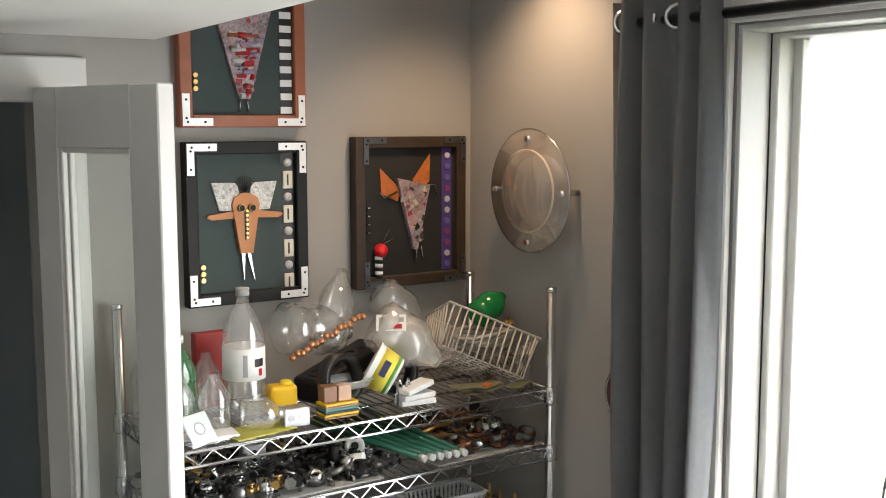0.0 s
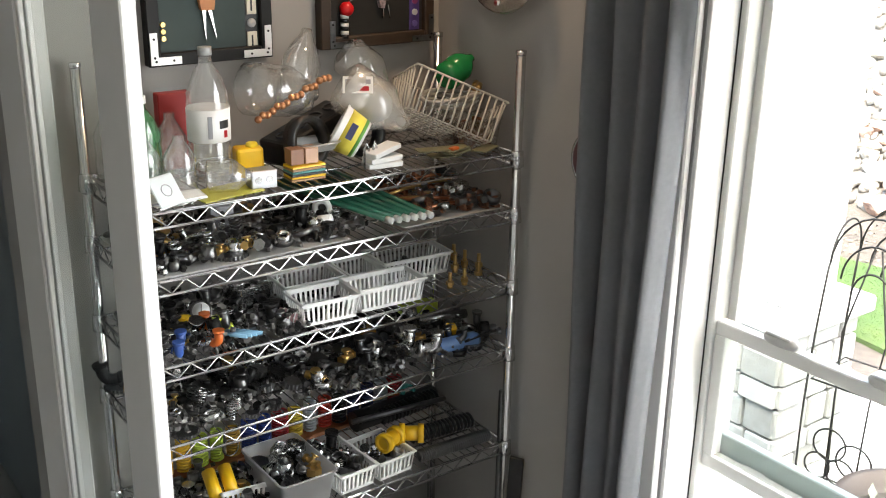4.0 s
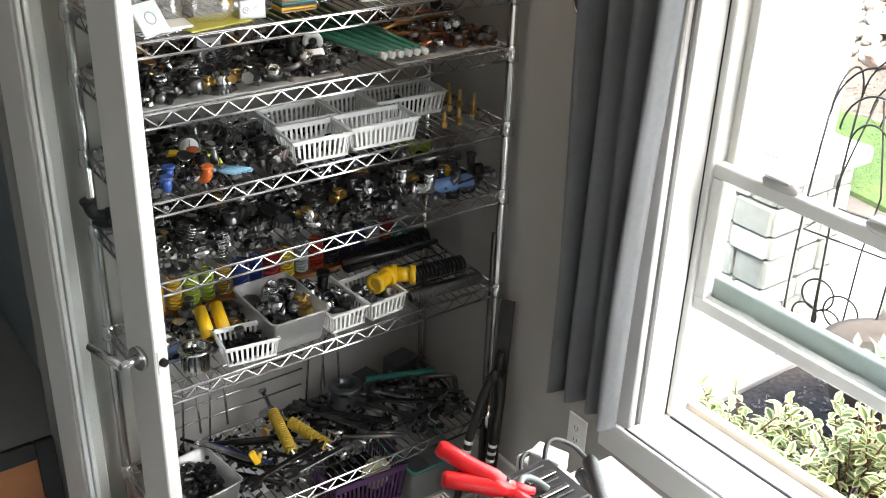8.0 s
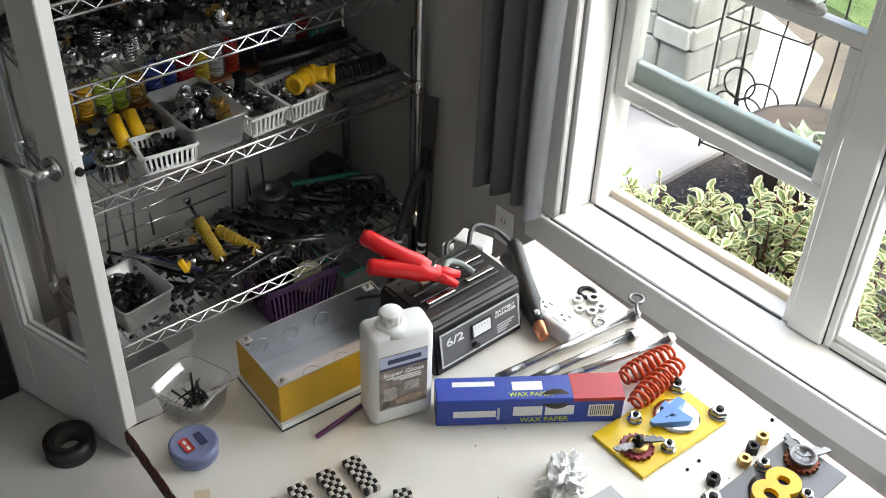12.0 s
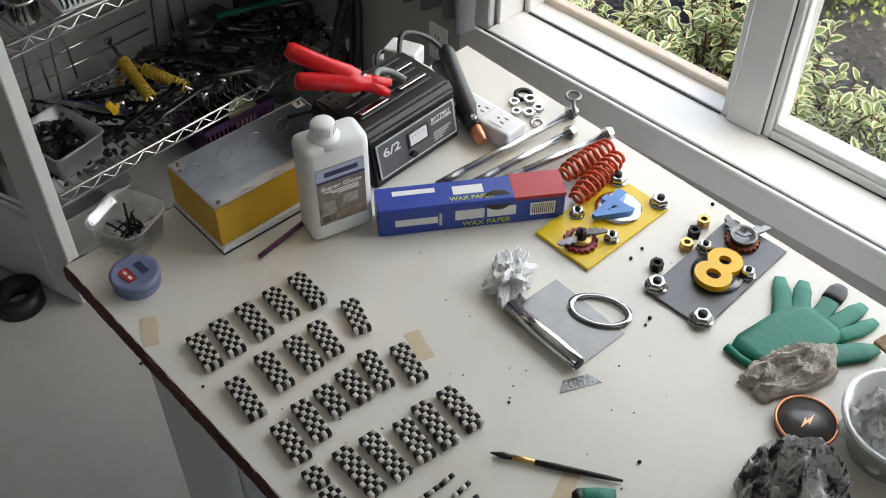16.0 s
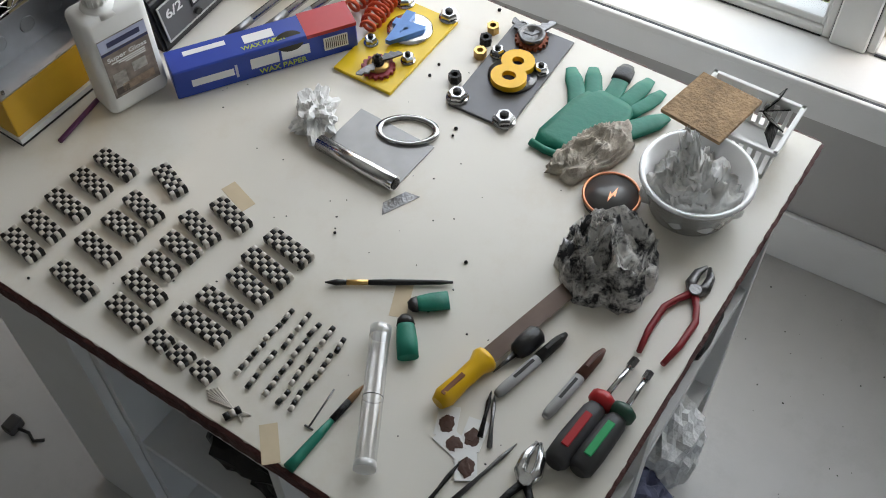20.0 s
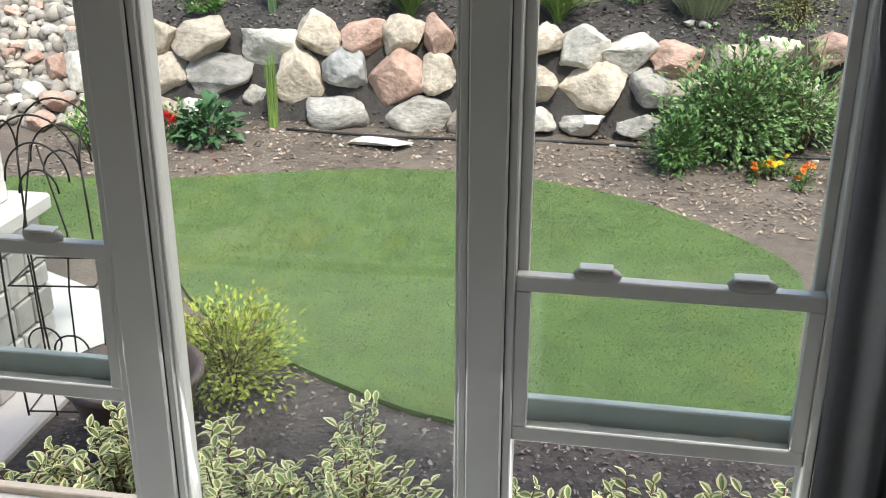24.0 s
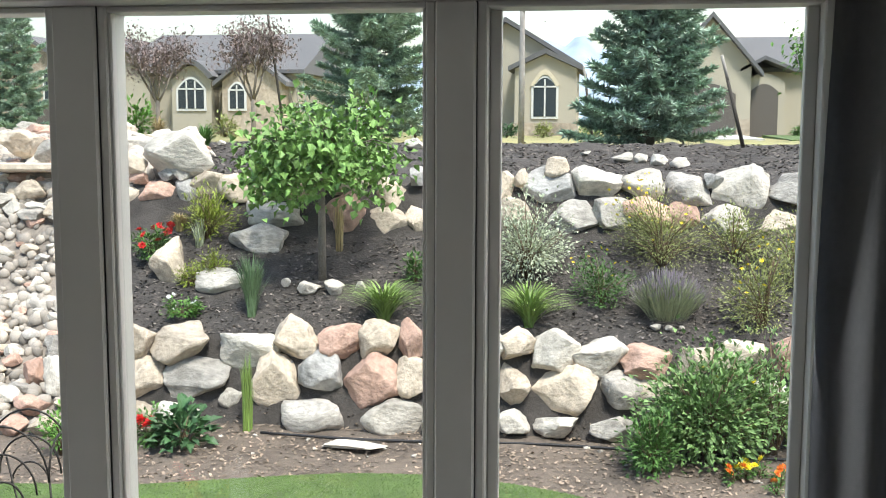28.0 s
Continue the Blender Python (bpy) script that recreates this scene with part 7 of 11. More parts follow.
for k, (x, y, a) in enumerate(((-0.165, -0.135, 15), (-0.125, -0.235, -30))):
    t = thing("c_clamp", (x, y, Z6 + 0.02), "worn steel C-clamp lying on the shelf", "clamp", "C-clamps", rz=a, rx=25)
    part("frame", tube([(-0.045, -0.035, 0), (0.045, -0.035, 0), (0.055, -0.02, 0), (0.055, 0.03, 0), (0.045, 0.042, 0), (-0.045, 0.042, 0), (-0.052, 0.03, 0), (-0.05, 0.012, 0)], 0.0095, 8), ST, t)
    part("screw", cyl((-0.05, -0.055, 0), (-0.05, 0.015, 0), 0.006, n=10), SL, t)
    part("pad", cyl((-0.05, 0.005, 0), (-0.05, 0.012, 0), 0.011, n=12), SL, t)
solid("green_bar", box(-0.11, -0.008, 0, 0.11, 0.008, 0.012, 0.002), simple("sea_green_paint", (0.02, 0.17, 0.14), 0.45), "flat green painted bar", "bar", at=(-0.215, -0.165, Z6 + 0.055), rz=-20)
for k, (x, w) in enumerate(((-0.30, 0.075), (-0.17, 0.095))):
    solid("grey_block", prism([(-w / 2, -0.035), (w / 2, -0.035), (w / 2, 0.035), (-w / 2, 0.035)], 0, 0.055 + 0.02 * k, bev=0.006), simple("dark_grey_iron", (0.07, 0.07, 0.072), 0.55, 0.4, var=0.2), "dark grey iron block at the back", "block", "iron blocks", at=(x, -0.095, Z6), rz=12)
solid("steel_pin", bolt(0.06, 0.012), SL, "short bright steel pin", "pin", at=(-0.555, -0.355, Z6 + 0.016), rz=18)
solid("steel_pin", cyl((0, 0, 0), (0.045, 0, 0), 0.010, n=12), SL, "short bright steel pin", "pin", at=(-0.455, -0.345, Z6 + 0.016), rz=120)
for k in range(4):
    solid("socket_rod", tube([(0, 0, 0), (0.03, 0, 0), (0.032, 0, 0), (0.20, 0, 0)], [0.010, 0.010, 0.005, 0.005], 10), ST, "long socket rod with a thick end", "rod", "socket rods", at=(-0.36 + 0.04 * k, -0.14 - 0.015 * k, Z6 + 0.035), rz=-58 + 6 * k)

for k, (x, y, a, l) in enumerate(((-0.50, -0.22, -62, 0.20), (-0.44, -0.25, -48, 0.17), (-0.36, -0.24, -66, 0.18), (-0.28, -0.27, -35, 0.15), (-0.24, -0.33, 20, 0.14), (-0.70, -0.33, 12, 0.20), (-0.62, -0.37, 8, 0.16))):
    t = thing("open_wrench", (x, y, Z6 + 0.048), "dark worn open-ended wrench lying on the bottom shelf", "wrench", "wrenches", rz=a)
    part("shank", box(-l / 2, -0.009, 0, l / 2, 0.009, 0.007, 0.002), DK if k % 2 else ST, t)
    for e, w in ((-1, 0.020), (1, 0.016)):
        jaw = [(0, -w * 0.7), (w * 0.9, -w), (w * 1.9, -w * 0.8), (w * 1.9, -w * 0.35), (w * 0.9, -w * 0.35), (w * 0.9, w * 0.35), (w * 1.9, w * 0.35), (w * 1.9, w * 0.8), (w * 0.9, w), (0, w * 0.7)]
        part("jaw", prism(jaw, -0.001, 0.009), DK if k % 2 else ST, t).matrix_basis = pose(e * l / 2 * 0.96, 0, 0, 0, 0, 0 if e > 0 else 180)

# ---- shelf 1: bottles and jugs ----
def bottle_body(profile, n=22, flutes=0, depth=0.0):
    b = lathe(profile, n)
    return b


PET = clear_plastic("bottle_plastic", (0.95, 0.97, 0.97), 0.06, 0.12)
GPET = clear_plastic("green_bottle_plastic", (0.10, 0.55, 0.20), 0.06, 0.30)
bt = thing("soda_bottle", (-0.820, -0.235, Z1), "clear soda bottle with a white printed label", "bottle")
part("bottle", bottle_body([(0.030, 0.0), (0.046, 0.006), (0.048, 0.03), (0.048, 0.085), (0.046, 0.09), (0.048, 0.17), (0.046, 0.20), (0.030, 0.245), (0.015, 0.265), (0.0135, 0.285)]), PET, bt)
lb = part("label", lathe([(0.0486, 0.095), (0.0486, 0.168)], 22), M["white_plastic"], bt, "white paper label with a dark logo")
for (a, w, z, h, m_) in ((-70, 30, 0.135, 0.018, M["black"]), (-66, 12, 0.113, 0.016, DRED), (-110, 12, 0.13, 0.05, simple("grey_print", (0.3, 0.3, 0.32), 0.5))):
    b = bmesh.new()
    prev = None
    for i in range(6):
        aa = radians(a - w / 2 + w * i / 5)
        q = [b.verts.new((0.0492 * math.cos(aa), 0.0492 * math.sin(aa), z - h / 2)), b.verts.new((0.0492 * math.cos(aa), 0.0492 * math.sin(aa), z + h / 2))]
        if prev:
            b.faces.new((prev[0], q[0], q[1], prev[1]))
        prev = q
    part("print_mark", b, m_, lb)
part("cap", cyl((0, 0, 0.283), (0, 0, 0.300), 0.0155, n=18), simple("grey_cap", (0.35, 0.36, 0.36), 0.4), bt)


def lying_bottle(name, p0, p1, r, material, label, neck=0.3, group=""):
    t = thing(name, (0, 0, 0), label, "bottle", group)
    p0, p1 = Vector(p0), Vector(p1)
    L = (p1 - p0).length
    b = lathe([(r * 0.7, 0), (r, 0.012), (r, L * 0.30), (r * 0.95, L * 0.33), (r, L * 0.36), (r, L * 0.6), (r * 0.72, L * (0.6 + neck * 0.6)), (r * 0.34, L * 0.93), (r * 0.30, L)], 22)
    b.transform(Matrix.Translation(p0) @ (p1 - p0).to_track_quat("Z", "Y").to_matrix().to_4x4())
    part("body", b, material, t)
    return t


t = lying_bottle("clear_jug", (-0.700, -0.165, Z1 + 0.185), (-0.500, -0.150, Z1 + 0.150), 0.062, PET, "large clear plastic jug lying on the pile", 0.3)
t = lying_bottle("ribbed_bottle", (-0.585, -0.190, Z1 + 0.125), (-0.500, -0.120, Z1 + 0.300), 0.047, PET, "tall clear ribbed bottle leaning back", 0.3)
CB = simple("copper_beads", (0.50, 0.24, 0.12), 0.3, 0.8)
for k in range(16):
    b = bmesh.new()
    bmesh.ops.create_icosphere(b, subdivisions=2, radius=0.009)
    solid("amber_bead", smooth(b), CB, "shiny amber bead strung along the jug", "bead", "amber beads", at=(-0.700 + 0.0125 * k, -0.240, Z1 + 0.125 + 0.0055 * k + 0.004 * math.sin(k * 2.0)))
vj = lying_bottle("vinegar_jug", (-0.470, -0.225, Z1 + 0.185), (-0.330, -0.300, Z1 + 0.078), 0.066, clear_plastic("cloudy_plastic", (0.86, 0.82, 0.76), 0.22, 0.5), "cloudy gallon jug on its side with a paper label", 0.2)
vl = part("label", box(-0.036, -0.022, 0, 0.036, 0.022, 0.0012), M["white_plastic"], vj, "white label with red and grey print")
vl.matrix_basis = pose(-0.462, -0.289, Z1 + 0.190, 52, 0, -33)
part("print_bar", box(-0.030, -0.014, 0.0012, -0.006, 0.014, 0.0018), M["grey_print"], vl)
part("print_bar", box(0.004, -0.016, 0.0012, 0.026, -0.004, 0.0018), DRED, vl)
part("print_bar", box(0.004, 0.002, 0.0012, 0.030, 0.014, 0.0018), M["grey_print"], vl)
lying_bottle("clear_jug", (-0.400, -0.120, Z1 + 0.24), (-0.295, -0.160, Z1 + 0.15), 0.052, PET, "clear plastic jug wedged behind the others", 0.3)
gb2 = lying_bottle("green_bottle", (-0.150, -0.205, Z1 + 0.160), (-0.045, -0.185, Z1 + 0.205), 0.038, simple("green_bottle_opaque", (0.01, 0.20, 0.05), 0.25), "dented green plastic bottle on top of the pile", 0.3)
t = thing("soda_bottle", (-0.965, -0.205, Z1), "green-tinted clear soda bottle", "bottle")
part("bottle", bottle_body([(0.026, 0), (0.040, 0.006), (0.042, 0.08), (0.039, 0.09), (0.042, 0.12), (0.028, 0.155), (0.013, 0.175), (0.013, 0.188)]), GPET, t)
part("cap", cyl((0, 0, 0.186), (0, 0, 0.202), 0.015, n=16), M["white_plastic"], t)
for k, (x, y, a, h) in enumerate(((-0.995, -0.285, 20, 0.14), (-0.920, -0.300, -15, 0.13), (-0.955, -0.125, 40, 0.16), (-0.885, -0.170, 5, 0.15), (-0.875, -0.330, 70, 0.10), (-1.005, -0.12, 0, 0.17))):
    t = thing("clear_bottle", (x, y, Z1 + (0.036 if a > 60 else 0)), "small clear plastic bottle on the top shelf", "bottle", "clear bottles", rz=a, rx=90 if a > 60 else 0)
    part("bottle", bottle_body([(0.024, 0), (0.036, 0.005), (0.036, h * 0.3), (0.033, h * 0.36), (0.036, h * 0.44), (0.036, h * 0.62), (0.020, h * 0.82), (0.012, h * 0.9), (0.012, h)], 18), PET, t)
solid("red_box", box(-0.04, -0.015, 0, 0.04, 0.015, 0.18, 0.002), simple("dark_red_card", (0.30, 0.02, 0.02), 0.5), "upright dark red carton at the back", "carton", at=(-0.845, -0.095, Z1))
yb_ = thing("yellow_block", (-0.735, -0.250, Z1), "squat yellow plastic block with a knob", "block", rz=-10)
part("body", box(-0.032, -0.024, 0, 0.032, 0.024, 0.07, 0.008, 2), YP, yb_)
part("knob", cyl((0.01, 0, 0.069), (0.01, 0, 0.078), 0.016, 0.012, 12), simple("yellow_cap", (0.75, 0.55, 0.02), 0.4), yb_)
eb = thing("black_cup_block", (-0.520, -0.175, Z1), "black moulded block with round holes", "block", rz=18, ry=-14)
part("block", box(-0.125, -0.05, 0.030, 0.125, 0.05, 0.095, 0.010, 2), M["black"], eb)
for k in range(4):
    part("hole", join(None, ring_solid(0.020, 0.015, 0.004, 18), Matrix.Translation((-0.085 + 0.057 * k, 0.0, 0.0948))), simple("soft_black", (0.03, 0.03, 0.035), 0.5), eb)
for k, (x, y) in enumerate(((-0.605, -0.270), (-0.445, -0.262))):
    t = solid("black_hoop", join(None, ring_solid(0.060, 0.046, 0.034, 32), Matrix.Rotation(radians(80), 4, "X")), M["black"], "thick black rubber ring standing on edge", "rubber ring", "black rubber rings", at=(x, y, Z1 + 0.068), rz=14)
bu = thing("butter_tub", (-0.468, -0.315, Z1 + 0.062), "tilted round tub with yellow and green print", "tub", rx=-30, ry=-55, rz=0)
part("tub", lathe([(0.0, 0.0), (0.046, 0.0), (0.048, 0.004), (0.056, 0.062), (0.059, 0.064), (0.059, 0.068), (0.054, 0.068), (0.045, 0.006), (0, 0.005)], 28), M["white_plastic"], bu)
part("yellow_print", lathe([(0.0494, 0.010), (0.0552, 0.052)], 28), simple("butter_yellow", (0.72, 0.62, 0.08), 0.4), bu)
part("green_band", lathe([(0.0490, 0.006), (0.0500, 0.014)], 28), simple("leaf_green_print", (0.12, 0.34, 0.06), 0.4), bu)
part("print_bar", box(-0.020, -0.0565, 0.026, 0.020, -0.0535, 0.042), M["navy_print"], bu)
# shallow tub shape used for an upturned lid
t = open_tub("plastic_lid", (-0.585, -0.300, Z1 + 0.055), "cloudy upturned plastic lid", "dish", 0.11, 0.085, 0.02, 0.035, FROST, 5)
bk = thing("wood_block", (-0.640, -0.330, Z1 + 0.036), "two small varnished wood blocks side by side", "wood block", rz=-4)
part("block", box(-0.034, -0.018, 0, -0.002, 0.018, 0.036, 0.001), simple("dark_block_wood", (0.24, 0.12, 0.07), 0.45), bk)
part("block", box(0.002, -0.018, 0, 0.034, 0.018, 0.036, 0.001), simple("light_block_wood", (0.48, 0.30, 0.20), 0.45), bk)
for k in range(6):
    solid("stacked_card", box(-0.042, -0.024, 0, 0.042, 0.024, 0.0045), [M["wood"], YP, M["black"], simple("teal_card", (0.05, 0.22, 0.22), 0.5)][k % 4], "thin coloured card in a stack", "card", "stacked cards", at=(-0.636, -0.335, Z1 + 0.006 * k), rz=-4 + k)
for k in range(3):
    solid("white_case", box(-0.046, -0.022, 0, 0.046, 0.022, 0.013, 0.002), M["white_plastic"], "flat white plastic case in a loose stack", "case", "white cases", at=(-0.430, -0.345, Z1 + 0.014 * k + (0.006 if k == 2 else 0)), rz=-6 + 11 * k, ry=-8 if k == 2 else 0)
ob_ = thing("steel_outlet_box", (-0.752, -0.348, Z1), "small galvanised outlet box with knockouts", "outlet box", rz=-6)
part("box", box(-0.030, -0.02, 0, 0.030, 0.02, 0.042, 0.002), GALV, ob_)
for x in (-0.014, 0.012):
    part("knockout", cyl((x, -0.0201, 0.021), (x, -0.0212, 0.021), 0.008, n=14), SL, ob_)
solid("yellow_sheet", box(-0.075, -0.045, 0, 0.075, 0.045, 0.003), simple("olive_yellow_card", (0.42, 0.40, 0.06), 0.5), "dull yellow plastic sheet lying flat", "sheet", at=(-0.840, -0.345, Z1), rz=8)
for k in range(4):
    solid("metal_plate", box(-0.06, -0.03, 0, 0.06, 0.03, 0.0025), M["white_plastic"] if k % 2 else SL, "thin pale metal plate in a loose stack", "plate", "metal plates", at=(-0.955, -0.350, Z1 + 0.0035 * k), rz=14 - 7 * k)
wp = thing("wall_plate", (-0.985, -0.375, Z1 + 0.034), "pale blank switch plate leaning on the stack", "switch plate", rx=55, rz=22)
part("plate", box(-0.035, -0.035, 0, 0.035, 0.035, 0.004, 0.002), simple("pale_blue_plate", (0.55, 0.60, 0.62), 0.4), wp)
part("knockout", join(None, ring(0.013, 0.0012, 18, 5), Matrix.Translation((0, 0, 0.004))), M["grey_print"], wp)
for k, x in enumerate((-0.480, -0.455)):
    solid("wire_clip", tube([(0, 0, 0), (0, 0, 0.05), (0.006, 0, 0.062), (0.012, 0, 0.05), (0.012, 0, 0)], 0.0028, 6), SL, "bent bright wire clip standing up", "clip", "wire clips", at=(x, -0.345, Z1), rz=20 * k)
# wire basket, hose, small bin on the right
WIRE = simple("cream_coated_wire", (0.52, 0.49, 0.44), 0.45)
wb = thing("wire_basket", (-0.205, -0.262, Z1 + 0.045), "tilted white wire basket", "basket", rx=-24, ry=24, rz=-22)
wb.matrix_basis = wb.matrix_basis @ Matrix.Diagonal((1.3, 1.15, 1.1, 1))
for i in range(13):
    u = -0.09 + 0.015 * i
    part("wire", tube([(u, -0.075, 0.10), (u, -0.065, 0.0), (u, 0.065, 0.0), (u, 0.075, 0.10)], 0.0020, 5), WIRE, wb)
for i in range(8):
    v = -0.0625 + 0.0178 * i
    part("wire", tube([(-0.10, v, 0.10), (-0.09, v, 0.0), (0.09, v, 0.0), (0.10, v, 0.10)], 0.0020, 5), WIRE, wb)
part("rim", tube([(-0.10, -0.075, 0.10), (0.10, -0.075, 0.10), (0.10, 0.075, 0.10), (-0.10, 0.075, 0.10)], 0.003, 6, closed=True), WIRE, wb)
HOSE = simple("pale_braided_hose", (0.50, 0.48, 0.44), 0.4, 0.4, var=0.2, scale=120)
hz = thing("braided_hose", (-0.145, -0.235, Z1 + 0.095), "coiled pale braided hose with brass ends", "hose")
for k in range(5):
    pts = [((0.072 + 0.004 * k) * math.cos(a), (0.045 + 0.003 * k) * math.sin(a), 0.007 * k + 0.006 * math.sin(a * 2 + k)) for a in [2 * math.pi * i / 24 for i in range(22)]]
    part("coil", tube(pts, 0.0058, 7), HOSE, hz)
for k in (0, 1):
    part("end", cyl((0.075 + 0.01 * k, -0.012 + 0.03 * k, 0.036), (0.095 + 0.012 * k, 0.004 + 0.03 * k, 0.045), 0.0085, n=10), BR, hz)
t = open_tub("plastic_bin", (-0.120, -0.275, Z1), "small clear bin of dark parts on the top shelf", "bin", 0.13, 0.14, 0.078, 0.014, CLEAR, -6, 0.86)
heap(10, Z1 + 0.004, -0.165, -0.075, -0.32, -0.23, 130, RUST, "dark rusty parts inside the clear bin", 0.055)
for k in range(7):
    r_ = random.Random(60 + k)
    solid("circuit_board", box(-0.04, -0.02, 0, 0.04, 0.02, 0.003), simple("olive_board", (0.16, 0.15, 0.08), 0.5, var=0.4, scale=90), "small dull circuit board lying flat", "circuit board", "circuit boards", at=(r_.uniform(-0.30, -0.12), r_.uniform(-0.375, -0.32), Z1 + 0.0035 * k), rz=r_.uniform(-30, 30))
solid("red_connector", box(-0.014, -0.008, 0, 0.014, 0.008, 0.012, 0.002), COLOURS[0], "small orange plastic connector", "connector", at=(-0.235, -0.370, Z1 + 0.014), rz=15)

# ---- floor under and beside the rack ----
pb = slot_basket("purple_basket", (-0.390, -0.185, 0.0), "purple plastic basket under the bottom shelf", 0.250, 0.200, 0.150, -3, "", simple("purple_plastic", (0.085, 0.03, 0.11), 0.45), 0.003, 16, 13, 0.85)
solid("clutter_piece", crumple(0.09, 31, (1.1, 0.9, 0.9), 4, 0.4, 2), M["dark_metal"], "dark odds and ends inside the purple basket", "clutter", at=(-0.40, -0.18, 0.006))
solid("cream_disc", lathe([(0, 0), (0.05, 0), (0.05, 0.004), (0, 0.004)], 24), simple("cream_plastic", (0.55, 0.52, 0.30), 0.5), "cream plastic disc standing in the purple basket", "disc", at=(-0.365, -0.255, 0.130), rx=70)
t = open_tub("plastic_bin", (-0.185, -0.215, 0.0), "frosted plastic bin with a teal rim under the shelf", "bin", 0.17, 0.22, 0.13, 0.02, FROST, 0, 0.85)
part("rim", tube([(-0.09, -0.115, 0.13), (0.09, -0.115, 0.13), (0.09, 0.115, 0.13), (-0.09, 0.115, 0.13)], 0.006, 6, closed=True), simple("teal_rim", (0.03, 0.19, 0.17), 0.4), t)
t = open_tub("plastic_bin", (-0.90, -0.20, 0.0), "large clear bin of pale plastic under the rack", "bin", 0.24, 0.24, 0.16, 0.03, FROST, 0, 0.85)
tp = thing("tape_roll", (-1.195, -0.335, 0.0), "roll of black tape lying on the floor", "tape roll")
part("tape", ring_solid(0.066, 0.036, 0.045, 36), M["black"], tp)
part("core", ring_solid(0.0358, 0.033, 0.044, 36), simple("dark_core", (0.05, 0.045, 0.04), 0.8), tp)
fk = thing("bicycle_fork", (0, 0, 0), "black bicycle fork with white stripes leaning beside the rack", "bicycle fork")
for leg in ([(-0.085, -0.462, 0.500), (-0.112, -0.466, 0.488), (-0.140, -0.470, 0.445), (-0.190, -0.480, 0.330), (-0.262, -0.500, 0.010)], [(-0.082, -0.462, 0.498), (-0.070, -0.466, 0.470), (-0.074, -0.470, 0.410), (-0.098, -0.480, 0.275), (-0.150, -0.500, 0.010)]):
    part("leg", tube(leg, [0.013, 0.015, 0.015, 0.013, 0.009], 12), M["black"], fk)
    p, q = Vector(leg[3]), Vector(leg[4])
    for k in range(3):
        part("stripe", cyl(p.lerp(q, 0.02 + 0.09 * k), p.lerp(q, 0.055 + 0.09 * k), 0.0138, n=14), M["white_plastic"], fk)
part("crown", tube([(-0.118, -0.464, 0.492), (-0.085, -0.462, 0.508), (-0.064, -0.464, 0.486)], [0.014, 0.018, 0.014], 12), M["black"], fk)
part("steerer", cyl((-0.086, -0.462, 0.505), (-0.068, -0.458, 0.575), 0.0125, n=14), M["dark_metal"], fk)
solid("black_board", box(-0.02, -0.006, 0, 0.02, 0.006, 0.74, 0.001), M["black"], "narrow black board leaning in the corner", "board", at=(-0.075, -0.44, 0.0), rz=-60, ry=2)
solid("grey_pole", cyl((0, 0, 0), (0.020, 0.02, 0.92), 0.009, n=10), M["steel"], "thin grey pole leaning in the corner", "pole", at=(-0.085, -0.41, 0.0))
df = thing("framed_picture", (-1.33, -0.034, 0.0), "black-framed orange picture leaning in the doorway", "picture", rx=-6)
part("frame", box(-0.30, -0.01, 0, 0.12, 0.012, 0.05, 0.003), M["black"], df)
part("frame", box(0.07, -0.01, 0.05, 0.12, 0.012, 0.46, 0.003), M["black"], df)
part("frame", box(-0.30, -0.01, 0.41, 0.07, 0.012, 0.46, 0.003), M["black"], df)
part("canvas", box(-0.30, -0.004, 0.05, 0.07, 0.004, 0.41), simple("ochre_painting", (0.24, 0.09, 0.03), 0.7, var=0.3, scale=6, stain=(0.30, 0.05, 0.03), stain_amt=0.8, stain_scale=5), df)
part("painted_shape", box(-0.05, -0.006, 0.12, 0.02, -0.004, 0.17), M["black"], df)
pl = thing("wall_plug", (-1.326, -1.10, 0.0), "black plug with a short lead on the floor", "plug")
part("plug", box(-0.02, -0.015, 0, 0.02, 0.015, 0.03, 0.004), simple("dark_grey_plug", (0.05, 0.05, 0.05), 0.5), pl)
part("lead", tube([(0, -0.015, 0.012), (0.005, -0.04, 0.008), (-0.004, -0.06, 0.004), (0.01, -0.08, 0.004)], 0.004, 6), M["black"], pl)
# in the open shelves of the bench
BAGS = simple("dark_grey_bag", (0.06, 0.062, 0.066), 0.6, var=0.2, bump=0.2, bscale=60)
for k, (x, y, z, r_, m_, lab_, sq) in enumerate(((-1.17, -1.66, 0.699, 0.11, BAGS, "rumpled dark grey bag on the bench shelf", (1.1, 1.2, 0.7)), (-1.18, -1.83, 0.379, 0.12, M["black"], "black cloth bundle on the bench shelf", (1.0, 1.3, 0.9)), (-1.12, -1.70, 0.379, 0.10, BAGS, "rumpled grey fabric on the bench shelf", (1.0, 1.0, 0.9)),
                                             (-0.86, -2.385, 0.379, 0.09, CLOTH, "crumpled white cloth with red trim", (0.9, 0.7, 1.2)), (-1.00, -2.385, 0.379, 0.08, simple("blue_plaid", (0.10, 0.11, 0.18), 0.85, var=0.5, scale=60), "crumpled dark blue plaid cloth", (1.0, 0.7, 1.0)), (-0.80, -2.37, 0.699, 0.06, M["black"], "black folder in the bench shelf", (2.0, 0.5, 1.2)))):
    solid("folded_cloth", crumple(r_, 41 + k, sq, 4, 0.4, 2.0), m_, lab_, "bundle", at=(x, y, z))


